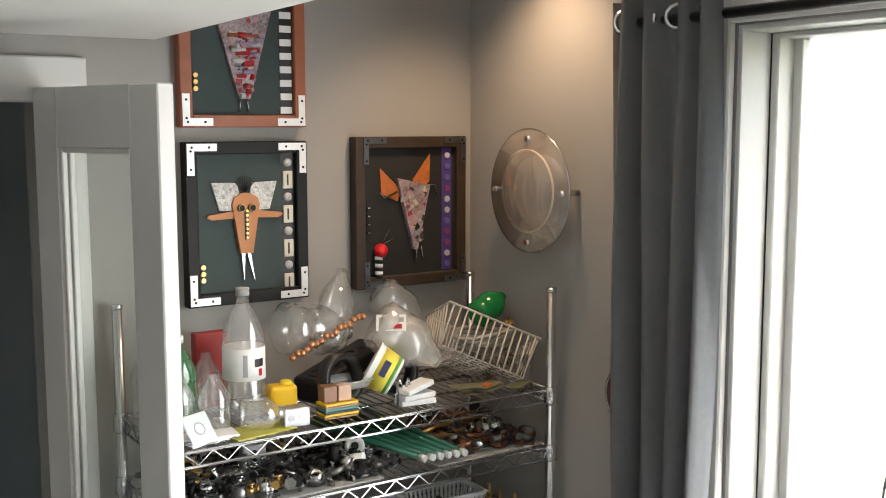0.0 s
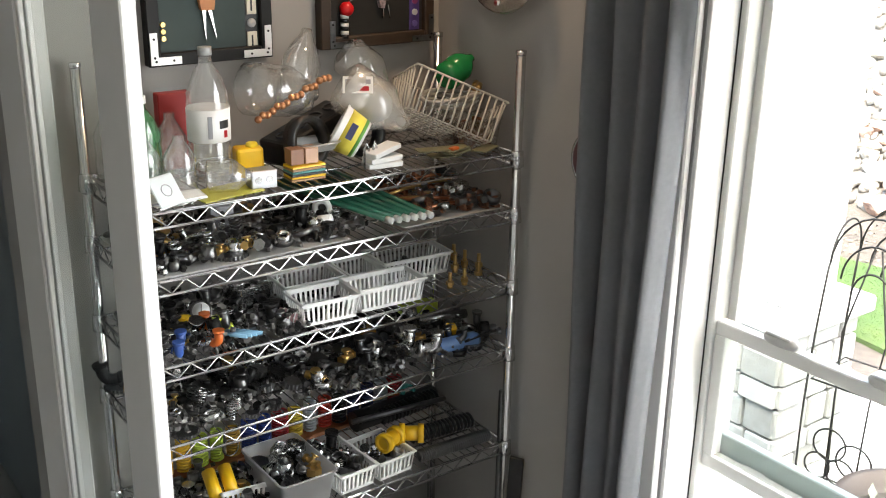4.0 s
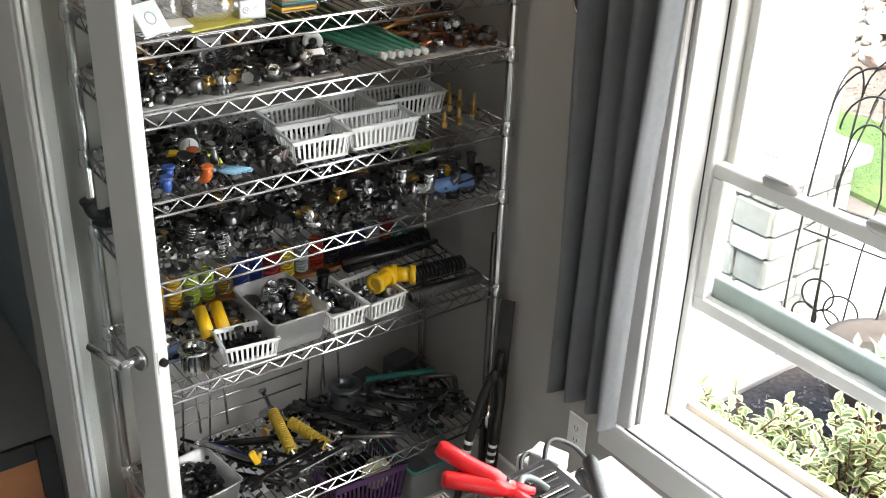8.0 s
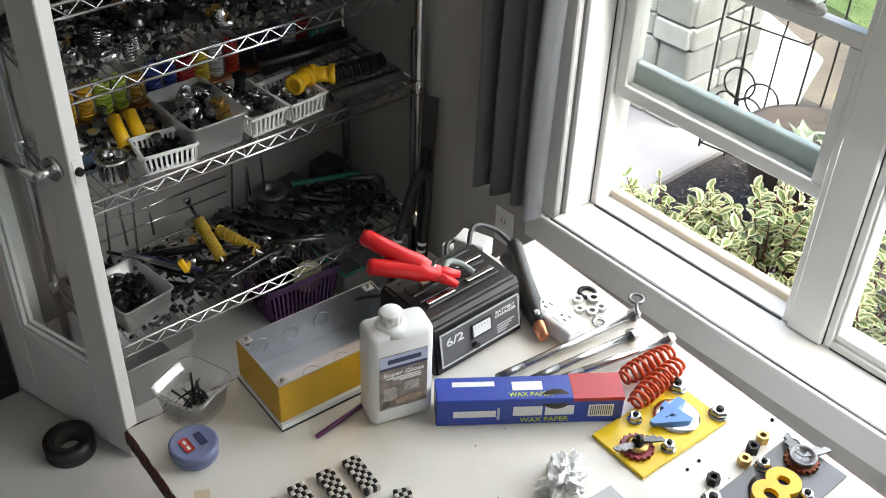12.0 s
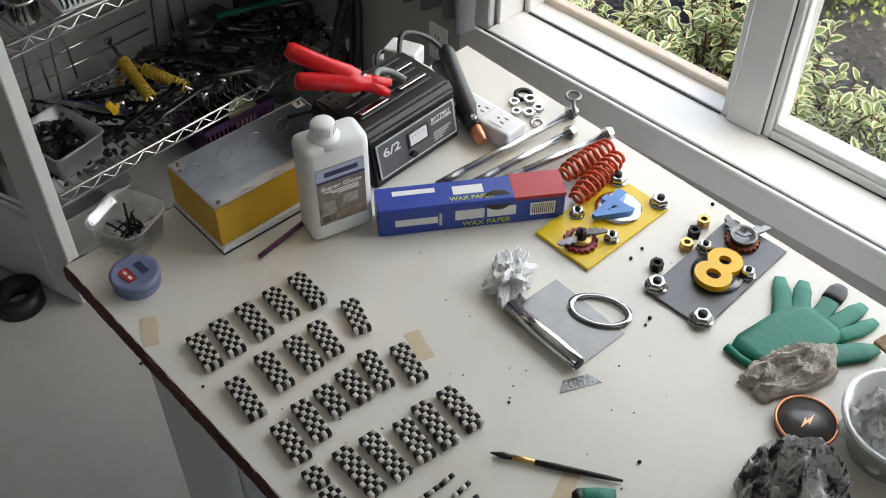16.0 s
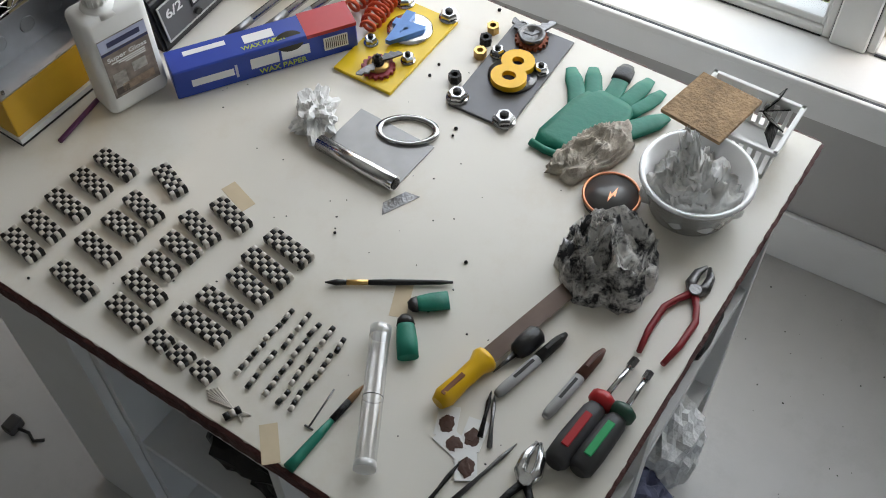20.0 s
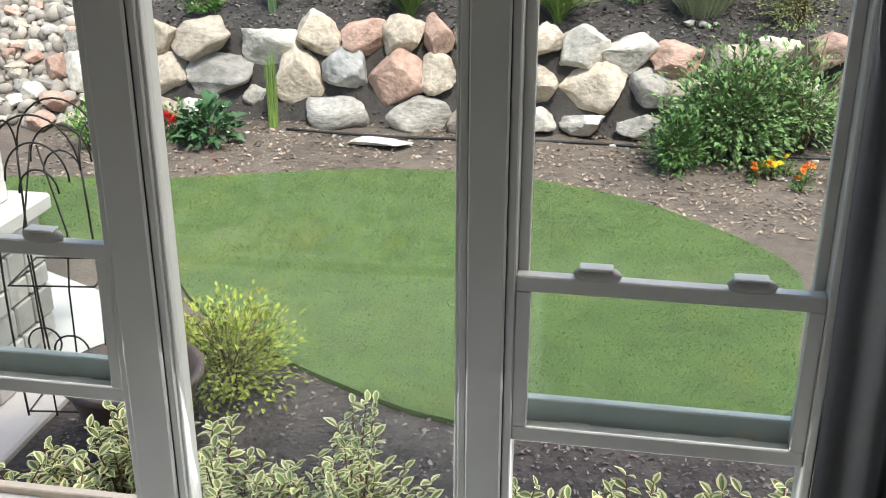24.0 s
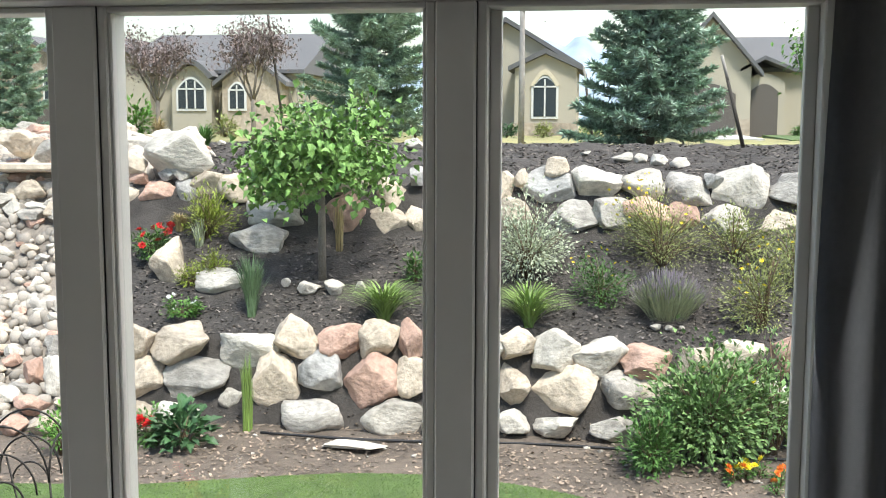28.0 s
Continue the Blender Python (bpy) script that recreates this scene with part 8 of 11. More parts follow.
# ---- on the walls ----
def corner_bracket(parent, x, z, sx, sz, material, ln=0.075, w=0.018):
    """Flat L-shaped corner bracket with screws, in the plane of the picture."""
    b = box(min(x, x + sx * ln), -0.0345, min(z, z + sz * w), max(x, x + sx * ln), -0.0325, max(z, z + sz * w))
    box(min(x, x + sx * w), -0.0345, min(z + sz * w, z + sz * ln), max(x, x + sx * w), -0.0325, max(z + sz * w, z + sz * ln), bm=b)
    br_ = part("corner_bracket", b, material, parent, "flat metal corner bracket")
    for (u, v) in ((0.012, 0.5), (0.055, 0.5)):
        part("screw", cyl((x + sx * u, -0.0345, z + sz * w * v), (x + sx * u, -0.0360, z + sz * w * v), 0.003, n=8), M["dark_metal"], br_)
        part("screw", cyl((x + sx * w * v, -0.0345, z + sz * (u + 0.006)), (x + sx * w * v, -0.0360, z + sz * (u + 0.006)), 0.003, n=8), M["dark_metal"], br_)


def art_frame(x0, z0, x1, z1, frame_mat, board_mat, label, fw=0.030):
    t = thing("shadow_box_art", (0, 0, 0), label, "wall art", "assemblage pictures")
    for (a, b_, c, d) in ((x0, z0, x0 + fw, z1), (x1 - fw, z0, x1, z1), (x0 + fw, z0, x1 - fw, z0 + fw), (x0 + fw, z1 - fw, x1 - fw, z1)):
        part("frame", box(a, -0.0325, b_, c, 0.0, d, 0.002), frame_mat, t)
    part("board", box(x0 + fw, -0.016, z0 + fw, x1 - fw, 0.0, z1 - fw), board_mat, t)
    return t


SLATE = simple("slate_green_board", (0.035, 0.056, 0.055), 0.7, var=0.08, scale=40)
CHAR = simple("charcoal_board", (0.016, 0.0155, 0.0145), 0.75, var=0.1, scale=40)
BLK_FR = simple("black_frame_paint", (0.007, 0.007, 0.007), 0.5, spec=0.25)
ALU = simple("white_bracket_metal", (0.72, 0.72, 0.72), 0.4, 0.3)
SCRAPC = simple("printed_collage", (0.32, 0.25, 0.27), 0.5, var=0.8, scale=150, stain=(0.36, 0.10, 0.10), stain_amt=0.8, stain_scale=60)
ORW = simple("orange_wing_paint", (0.52, 0.15, 0.03), 0.5, var=0.3, scale=60)
TERRA = simple("terracotta_paint", (0.48, 0.19, 0.06), 0.5, var=0.1)


def plate_shape(parent, name, poly, y0, y1, material, at, rot=0.0, label=""):
    b = prism(poly, 0, y0 - y1 if y0 > y1 else y1 - y0)
    b.transform(Matrix.Translation((at[0], max(y0, y1), at[1])) @ Matrix.Rotation(radians(rot), 4, "Y") @ Matrix.Rotation(radians(90), 4, "X"))
    return part(name, b, material, parent, label)


def scraps(parent, cx, cz, ln, lean):
    """Small cut paper scraps glued over a wedge."""
    r = random.Random(int(ln * 1000))
    tints = [simple("scrap_cream", (0.55, 0.48, 0.36), 0.6), simple("scrap_red", (0.35, 0.04, 0.05), 0.6), simple("scrap_grey", (0.30, 0.30, 0.32), 0.6), simple("scrap_dark", (0.04, 0.035, 0.04), 0.6), simple("scrap_pink", (0.45, 0.25, 0.27), 0.6)]
    for k in range(38):
        v = r.random()
        w = 0.008 + 0.036 * v
        x, z = cx + r.uniform(-w, w) + (0.5 - v) * 0.02 * (lean > 0), cz - ln * 0.52 + ln * 0.9 * v
        a = r.uniform(0, 3.1)
        s, q = r.uniform(0.004, 0.010), r.uniform(0.004, 0.008)
        poly = [(s, q), (-s * 0.8, q), (-s, -q), (s * 0.7, -q * 0.9)]
        plate_shape(parent, "scrap", poly, -0.0302 - 0.0002 * (k % 5), -0.0307 - 0.0002 * (k % 5), tints[k % 5], (x, z), math.degrees(a))


# lower left picture
p1 = art_frame(-0.868, 1.832, -0.549, 2.228, BLK_FR, SLATE, "black-framed assemblage with a terracotta wedge and bracket corners")
for (x, z, sx, sz) in ((-0.864, 2.224, 1, -1), (-0.553, 2.224, -1, -1), (-0.864, 1.836, 1, 1), (-0.553, 1.836, -1, 1)):
    corner_bracket(p1, x, z, sx, sz, ALU)
cx, cz = -0.715, 2.03
plate_shape(p1, "wedge", [(-0.036, 0.045), (-0.030, 0.062), (-0.012, 0.073), (0.012, 0.073), (0.030, 0.062), (0.036, 0.045), (0.016, -0.075), (-0.016, -0.075)], -0.016, -0.030, TERRA, (cx, cz), 0, "terracotta wedge")
for s in (-1, 1):
    plate_shape(p1, "wing", [(s * 0.010, 0.050), (s * 0.020, 0.098), (s * 0.086, 0.100), (s * 0.066, 0.032), (s * 0.03, 0.030)], -0.016, -0.022, simple("speckled_white", (0.62, 0.62, 0.60), 0.5, var=0.5, scale=160, stain=(0.03, 0.03, 0.03), stain_amt=0.9, stain_scale=110), (cx, cz), 0)
    plate_shape(p1, "fin", [(s * 0.030, 0.030), (s * 0.095, 0.022), (s * 0.100, 0.016), (s * 0.085, 0.010), (s * 0.030, 0.012)], -0.016, -0.026, TERRA, (cx, cz), 0)
    part("screw", cyl((cx + s * 0.014, -0.030, cz + 0.037), (cx + s * 0.014, -0.036, cz + 0.037), 0.0095, n=14), M["dark_metal"], p1)
    part("lens_ring", join(None, ring(0.0085, 0.0014, 16, 5), Matrix.Translation((cx + s * 0.014, -0.0365, cz + 0.037)) @ Matrix.Rotation(radians(90), 4, "X")), BR, p1)
    plate_shape(p1, "prong", [(s * 0.003, -0.075), (s * 0.012, -0.075), (s * (0.006 + 0.016 * (s > 0)), -0.145)], -0.018, -0.024, SL, (cx, cz), 0)
part("strip", box(cx - 0.005, -0.033, cz - 0.040, cx + 0.005, -0.030, cz + 0.034), M["black"], p1)
for k in range(7):
    part("bead", cyl((cx, -0.033, cz - 0.036 + 0.011 * k), (cx, -0.036, cz - 0.036 + 0.011 * k), 0.0035, n=8), BR, p1)
for k in range(9):
    a = radians(30 + 15 * k)
    part("bristle", cyl((cx, -0.020, cz + 0.075), (cx + 0.030 * math.cos(a), -0.024, cz + 0.085 + 0.030 * math.sin(a)), 0.0012, n=5), M["black"], p1)
for k in range(8):
    z = 2.175 - 0.043 * k
    if k % 2 == 0:
        part("chip", lathe([(0, 0), (0.011, 0), (0.011, 0.004), (0, 0.004)], 14, m=Matrix.Translation((-0.598, -0.0165, z)) @ Matrix.Rotation(radians(90), 4, "X")), M["silver_print"], p1)
    else:
        q = part("tile", box(-0.611, -0.022, z - 0.022, -0.585, -0.016, z + 0.022, 0.001), simple("cream_tile", (0.62, 0.58, 0.48), 0.5), p1)
        part("mark", box(-0.601, -0.0232, z - 0.014, -0.597, -0.022, z + 0.014), M["black"], q)
part("side_strip", box(-0.614, -0.0166, 1.862, -0.581, -0.016, 2.198), M["black"], p1)
for k in range(3):
    part("knob", cyl((-0.826, -0.016, 1.895 + 0.016 * k), (-0.826, -0.024, 1.895 + 0.016 * k), 0.006, n=10), BR, p1)
# upper left picture
p0 = art_frame(-0.875, 2.262, -0.549, 2.64, M["rust_wood"], SLATE, "red-brown framed assemblage with a collage wedge")
for (x, z, sx, sz) in ((-0.871, 2.266, 1, 1), (-0.553, 2.266, -1, 1)):
    corner_bracket(p0, x, z, sx, sz, ALU)
cx, cz = -0.715, 2.43
plate_shape(p0, "collage_wedge", [(-0.085, 0.16), (0.09, 0.16), (0.018, -0.100), (-0.010, -0.100)], -0.016, -0.028, SCRAPC, (cx, cz), 0, "wedge covered in printed scraps")
scraps(p0, cx, cz + 0.02, 0.22, 0)
for s in (-1, 1):
    part("prong", cyl((cx + s * 0.008 + 0.004, -0.022, cz - 0.098), (cx + s * 0.012 + 0.004, -0.022, cz - 0.130), 0.0022, n=6), SL, p0)
for k in range(9):
    part("stripe", box(-0.613, -0.020, 2.296 + 0.033 * k, -0.582, -0.016, 2.3125 + 0.033 * k), M["white_plastic"], p0)
part("side_strip", box(-0.613, -0.0168, 2.294, -0.582, -0.016, 2.59), M["black"], p0)
for k in range(3):
    part("knob", cyl((-0.833, -0.016, 2.385 - 0.016 * k), (-0.833, -0.024, 2.385 - 0.016 * k), 0.006, n=10), BR, p0)
r_ = random.Random(77)
for k in range(34):
    v = r_.random()
    w = 0.014 + 0.040 * v
    part("button", cyl((cx + 0.004 + r_.uniform(-w, w), -0.028, cz - 0.095 + 0.15 * v), (cx + 0.004 + r_.uniform(-w, w) * 0.98, -0.031, cz - 0.095 + 0.15 * v), r_.uniform(0.004, 0.008), n=9), r_.choice((M["silver_print"], M["rust_wood"], M["dark_metal"], DRED, simple("lilac_button", (0.30, 0.24, 0.36), 0.5))), p0)
# right picture
p2 = art_frame(-0.410, 1.836, -0.058, 2.237, simple("dark_walnut", (0.040, 0.024, 0.014), 0.5, var=0.3, scale=30), CHAR, "walnut-framed assemblage with orange wings and a purple strip")
for (x, z, sx, sz) in ((-0.386, 2.235, 1, -1), (-0.060, 2.235, -1, -1), (-0.386, 1.838, 1, 1), (-0.060, 1.838, -1, 1)):
    corner_bracket(p2, x, z, sx, sz, M["steel"], 0.07, 0.016)
cx, cz = -0.235, 2.045
plate_shape(p2, "collage_wedge", [(-0.055, 0.075), (0.050, 0.068), (0.034, -0.11), (0.022, -0.11)], -0.016, -0.030, SCRAPC, (cx, cz), 8, "wedge covered in printed scraps")
scraps(p2, cx + 0.012, cz, 0.165, 6)
for s, poly in ((-1, [(-0.03, 0.05), (-0.095, 0.11), (-0.09, 0.04), (-0.04, 0.02)]), (1, [(0.01, 0.075), (0.065, 0.145), (0.062, 0.07), (0.03, 0.045)])):
    plate_shape(p2, "wing", poly, -0.016, -0.021, ORW, (cx, cz), 0, "orange speckled wing")
part("arm", tube([(cx - 0.045, -0.026, cz + 0.045), (cx - 0.085, -0.028, cz + 0.03), (cx - 0.10, -0.028, cz + 0.045)], 0.0025, 6), SL, p2)
part("arm", tube([(cx + 0.035, -0.026, cz + 0.06), (cx + 0.075, -0.028, cz + 0.062), (cx + 0.085, -0.028, cz + 0.03)], 0.0025, 6), SL, p2)
for s in (0, 1):
    part("prong", cyl((cx + 0.020 + 0.014 * s, -0.022, cz - 0.105), (cx + 0.018 + 0.022 * s, -0.022, cz - 0.140), 0.0022, n=6), SL, p2)
part("strip", box(-0.130, -0.018, 1.868, -0.098, -0.016, 2.206), simple("violet_strip", (0.075, 0.045, 0.20), 0.6), p2)
for k in range(11):
    part("charm", cyl((-0.114, -0.018, 1.885 + 0.03 * k), (-0.114, -0.022, 1.885 + 0.03 * k), 0.0085, n=10), (simple("violet_button", (0.14, 0.10, 0.34), 0.4), simple("red_violet_button", (0.25, 0.04, 0.14), 0.4), M["silver_print"])[(k * 5 + k // 3) % 3], p2)
b = bmesh.new()
bmesh.ops.create_uvsphere(b, u_segments=20, v_segments=12, radius=0.019)
part("red_ball", join(None, smooth(b), Matrix.Translation((-0.334, -0.030, 1.936))), RED, p2)
for k in range(6):
    part("stem_ring", cyl((-0.340, -0.028, 1.862 + 0.010 * k), (-0.339, -0.028, 1.871 + 0.010 * k), 0.011, n=12), M["white_plastic"] if k % 2 else M["black"], p2)
for a in (62, 22):
    part("feeler", cyl((-0.330, -0.030, 1.953), (-0.330 + 0.045 * math.cos(radians(a)), -0.032, 1.953 + 0.045 * math.sin(radians(a))), 0.0012, n=5), SL, p2)
for k in range(4):
    part("pin", cyl((-0.372, -0.016, 2.05 - 0.022 * k), (-0.362, -0.026, 2.05 - 0.022 * k), 0.003, n=6), SL, p2)

# round glass wall lamp
wl = thing("wall_lamp", (WX, -0.325, 2.100), "round amber glass wall lamp with four chrome studs", "wall lamp", ry=-90)
GLS = clear_plastic("amber_glass", (0.62, 0.53, 0.44), 0.12, 0.42)
part("disc", lathe([(0, 0.046), (0.155, 0.046), (0.158, 0.050), (0.155, 0.054), (0.106, 0.056), (0.102, 0.064), (0.07, 0.078), (0, 0.086)], 48), GLS, wl, "amber frosted glass disc")
part("rim", join(None, ring(0.157, 0.0025, 48, 6), Matrix.Translation((0, 0, 0.050))), SL, wl)
part("inner_ring", join(None, ring(0.104, 0.003, 40, 6), Matrix.Translation((0, 0, 0.058))), simple("amber_ring", (0.55, 0.46, 0.36), 0.3), wl)
part("base", cyl((0, 0, 0), (0, 0, 0.03), 0.09, n=32), M["white_plastic"], wl)
for k in range(4):
    a = radians(90 * k)
    part("stud", cyl((0.132 * math.cos(a), 0.132 * math.sin(a), 0.0), (0.132 * math.cos(a), 0.132 * math.sin(a), 0.062), 0.0075, n=14), M["chrome"], wl)
ck = thing("round_plaque", (WX, -0.655, 1.628), "round dark plaque with a chrome rim beside the curtain", "plaque", ry=-90)
part("disc", lathe([(0, 0), (0.070, 0), (0.072, 0.014), (0.066, 0.018), (0, 0.012)], 36), simple("dark_maroon", (0.07, 0.015, 0.02), 0.3), ck)
part("rim", join(None, ring(0.071, 0.004, 36, 6), Matrix.Translation((0, 0, 0.015))), M["chrome"], ck)
ol = thing("wall_outlet", (WX - 0.0005, -0.742, 0.442), "white duplex wall outlet under the window", "outlet")
part("plate", box(-0.006, -0.035, -0.057, 0, 0.035, 0.057, 0.002), M["white_plastic"], ol)
for z in (-0.02, 0.02):
    so = part("socket", box(-0.0085, -0.016, z - 0.014, -0.006, 0.016, z + 0.014, 0.001), M["white_plastic"], ol)
    for y in (-0.006, 0.006):
        part("slot", box(-0.0092, y - 0.001, z - 0.004, -0.0085, y + 0.001, z + 0.006), M["black"], so)
    part("slot", cyl((-0.0085, 0, z - 0.009), (-0.0092, 0, z - 0.009), 0.002, n=8), M["black"], so)
# yellow-handled heat gun hanging by the far curtain
hg = thing("corded_tool", (0, 0, 0), "black corded tool with yellow body hung by the curtain", "power tool")
part("body", tube([(-0.235, -2.955, 0.80), (-0.22, -2.945, 0.74), (-0.21, -2.935, 0.70)], [0.020, 0.024, 0.016], 10), YP, hg)
part("nozzle", tube([(-0.21, -2.935, 0.70), (-0.205, -2.930, 0.66)], [0.012, 0.008], 8), M["black"], hg)
part("cord", tube([(-0.205, -2.930, 0.665), (-0.19, -2.92, 0.58), (-0.18, -2.945, 0.50), (-0.17, -2.98, 0.40), (-0.17, -3.04, 0.33)], 0.004, 6), M["black"], hg)
part("hook", tube([(-0.235, -2.955, 0.80), (-0.20, -2.99, 0.86), (-0.17, -3.02, 0.88)], 0.005, 6), M["black"], hg)
# shower fittings past the doorway
sh = thing("hand_shower", (-1.52, 1.88, 1.45), "chrome hand shower on a rail past the doorway", "shower")
part("rail", cyl((0, 0, -0.45), (0, 0, 0.5), 0.011, n=10), M["chrome"], sh)
part("head", cyl((0, -0.02, 0.42), (0, -0.09, 0.36), 0.03, 0.045, 14), M["chrome"], sh)
part("hose", tube([(0.02, -0.03, 0.35), (0.06, -0.06, 0.0), (0.05, -0.05, -0.3), (0.0, -0.03, -0.42), (-0.02, -0.02, -0.3)], 0.007, 6), M["chrome"], sh)
part("mixer", cyl((-0.07, -0.04, 0.0), (0.07, -0.04, 0.0), 0.022, n=12), M["chrome"], sh)
sd = thing("shower_screen", (0, 0, 0), "clear shower screen with a chrome edge", "shower screen")
pn = part("pane", box(-2.2, 0.95, 0, -1.42, 0.956, 2.0), M["door_glass"], sd)
part("edge", box(-1.425, 0.945, 0, -1.41, 0.961, 2.0), M["chrome"], sd)


# ---- crumbs and flakes on the floor and bench ----
def crumbs(name, n, x0, x1, y0, y1, z, size, material, label):
    r = random.Random(n)
    V, F = [], []
    for i in range(n):
        x, y, s, a = r.uniform(x0, x1), r.uniform(y0, y1), r.uniform(*size), r.uniform(0, 6.28)
        k = len(V)
        for j in range(5):
            q = a + 1.257 * j
            rr = s * r.uniform(0.5, 1.0)
            V.append((x + rr * math.cos(q), y + rr * math.sin(q), z))
        V.append((x, y, z + s * 0.5))
        F += [(k + j, k + (j + 1) % 5, k + 5) for j in range(5)]
    me = bpy.data.meshes.new(name)
    me.from_pydata(V, [], F)
    me.materials.append(material)
    tagged(new(name, me), label, "debris", kind="stuff")


CRUMB = simple("dark_crumb", (0.03, 0.028, 0.026), 0.8, var=0.4)
crumbs("floor_crumbs", 170, -0.9, -0.05, -3.2, -1.2, 0.0005, (0.0008, 0.0035), CRUMB, "dark crumbs and flakes on the white floor")
crumbs("floor_crumbs", 60, -2.6, -1.4, -1.9, -0.6, 0.0005, (0.0008, 0.003), CRUMB, "dark crumbs and flakes by the bench")
crumbs("bench_crumbs", 60, -1.32, -0.66, -2.3, -1.5, TOP + 0.0004, (0.0008, 0.0024), CRUMB, "tiny dark crumbs on the white bench top")


# ---- garden ----
from mathutils import noise
grnd = random.Random(77)
uni = grnd.uniform


def lerp(x, pts):
    for (a, p), (b, q) in zip(pts, pts[1:]):
        if x <= b:
            return p + (q - p) * max(0.0, (x - a) / (b - a))
    return pts[-1][1]


def terrain(x, y):
    """Height of the garden: lawn level, two boulder steps, then the upper yard."""
    z = lerp(x, [(0, -0.32), (5.4, -0.32), (6.45, -0.26), (6.72, 0.42), (8.15, 1.08), (8.35, 1.2), (8.62, 1.62), (10.8, 2.02), (13, 1.95), (40, 1.82), (60, 2.2), (400, 2.4)])
    c = lerp(x, [(0, -0.32), (6.0, -0.32), (6.9, 0.15), (8.2, 1.0), (9.2, 1.75), (10.5, 2.12), (13, 2.0), (40, 1.85), (60, 2.2), (400, 2.4)])
    k = min(1, max(0, (y - 1.55 - 0.32 * (x - 6.5)) / 0.5))
    return z + (c - z) * k


def raw(name, V, F, mats, parent=None, label="", slots=None, sm=False):
    me = bpy.data.meshes.new(name)
    me.from_pydata(V, [], F)
    for m in (mats if isinstance(mats, (list, tuple)) else [mats]):
        me.materials.append(m)
    if slots:
        me.polygons.foreach_set("material_index", slots)
    if sm:
        me.polygons.foreach_set("use_smooth", [True] * len(F))
    me.update()
    ob = new(name, me)
    if parent is not None:
        ob.parent = parent
    if label:
        tagged(ob, label)
    return ob


# ground: one sheet from the house to the horizon
def steps(*spans):
    out = []
    for a, b, n in spans:
        out += [a + (b - a) * i / n for i in range(n)]
    return out + [spans[-1][1]]


gx = steps((0.172, 5.4, 30), (5.4, 6.4, 12), (6.4, 6.8, 8), (6.8, 8.2, 18), (8.2, 8.7, 8), (8.7, 11, 22), (11, 14, 8), (14, 60, 12), (60, 1500, 6))
gy = steps((-900, -60, 5), (-60, -8, 10), (-8, 6, 110), (6, 60, 12), (60, 900, 5))
V, F, S = [], [], []
for x in gx:
    for y in gy:
        r = 0.025 * noise.noise((x * 3.1, y * 3.1, 0)) + 0.012 * noise.noise((x * 9, y * 9, 4))
        if x > 8.7:
            r *= 2.2
        V.append((x, y, terrain(x, y) + (r if x > 5.3 else 0.3 * r)))
ny = len(gy)
for i in range(len(gx) - 1):
    for j in range(ny - 1):
        F.append((i * ny + j, (i + 1) * ny + j, (i + 1) * ny + j + 1, i * ny + j + 1))
        xm = (gx[i] + gx[i + 1]) / 2
        ym = (gy[j] + gy[j + 1]) / 2
        S.append(3 if 6.1 < xm < 10.6 and 1.7 + 0.32 * (xm - 6.5) - (0.6 if xm > 8.9 else 0) < ym < 6 else 1 if 6.45 < xm < 13 else 2 if xm > 13 else 1 if xm < 2.6 else 0)
M["far_field"] = mat("dry_far_grass", (0.24, 0.22, 0.09), 0.95, var=0.4, scale=0.6, stain=(0.10, 0.17, 0.05), stain_amt=0.8, stain_scale=0.25)
M["gravel"] = mat("creek_gravel", (0.22, 0.19, 0.16), 0.95, var=0.6, scale=22, bump=1.0, bscale=30)
g = raw("ground", V, F, [M["soil"], M["mulch"], M["far_field"], M["gravel"]], slots=S, sm=True)
tagged(g, "brown soil and dark bark mulch on garden terraces", "ground", kind="structure")

# lawn with blades
lawn_line = [(3.7, 2.2), (4.7, 2.2), (4.86, 1.36), (4.92, 0.64), (5.25, -0.2), (5.49, -1.01), (5.46, -1.86), (5.16, -2.67), (4.53, -3.37), (3.98, -3.73), (2.93, -3.50), (2.45, -3.48), (2.18, -3.14), (2.02, -2.5), (2.10, -1.86), (2.24, -1.54), (2.44, -1.16), (2.75, -0.66), (3.04, -0.38), (3.40, -0.12), (3.65, 0.45)]


def inside(p, poly):
    k = False
    for (a, b), (c, d) in zip(poly, poly[1:] + poly[:1]):
        if (b > p[1]) != (d > p[1]) and p[0] < (c - a) * (p[1] - b) / (d - b) + a:
            k = not k
    return k


def smooth_line(poly, n=2):
    for _ in range(n):
        out = []
        for (a, b), (c, d) in zip(poly, poly[1:] + poly[:1]):
            out += [(0.75 * a + 0.25 * c, 0.75 * b + 0.25 * d), (0.25 * a + 0.75 * c, 0.25 * b + 0.75 * d)]
        poly = out
    return poly


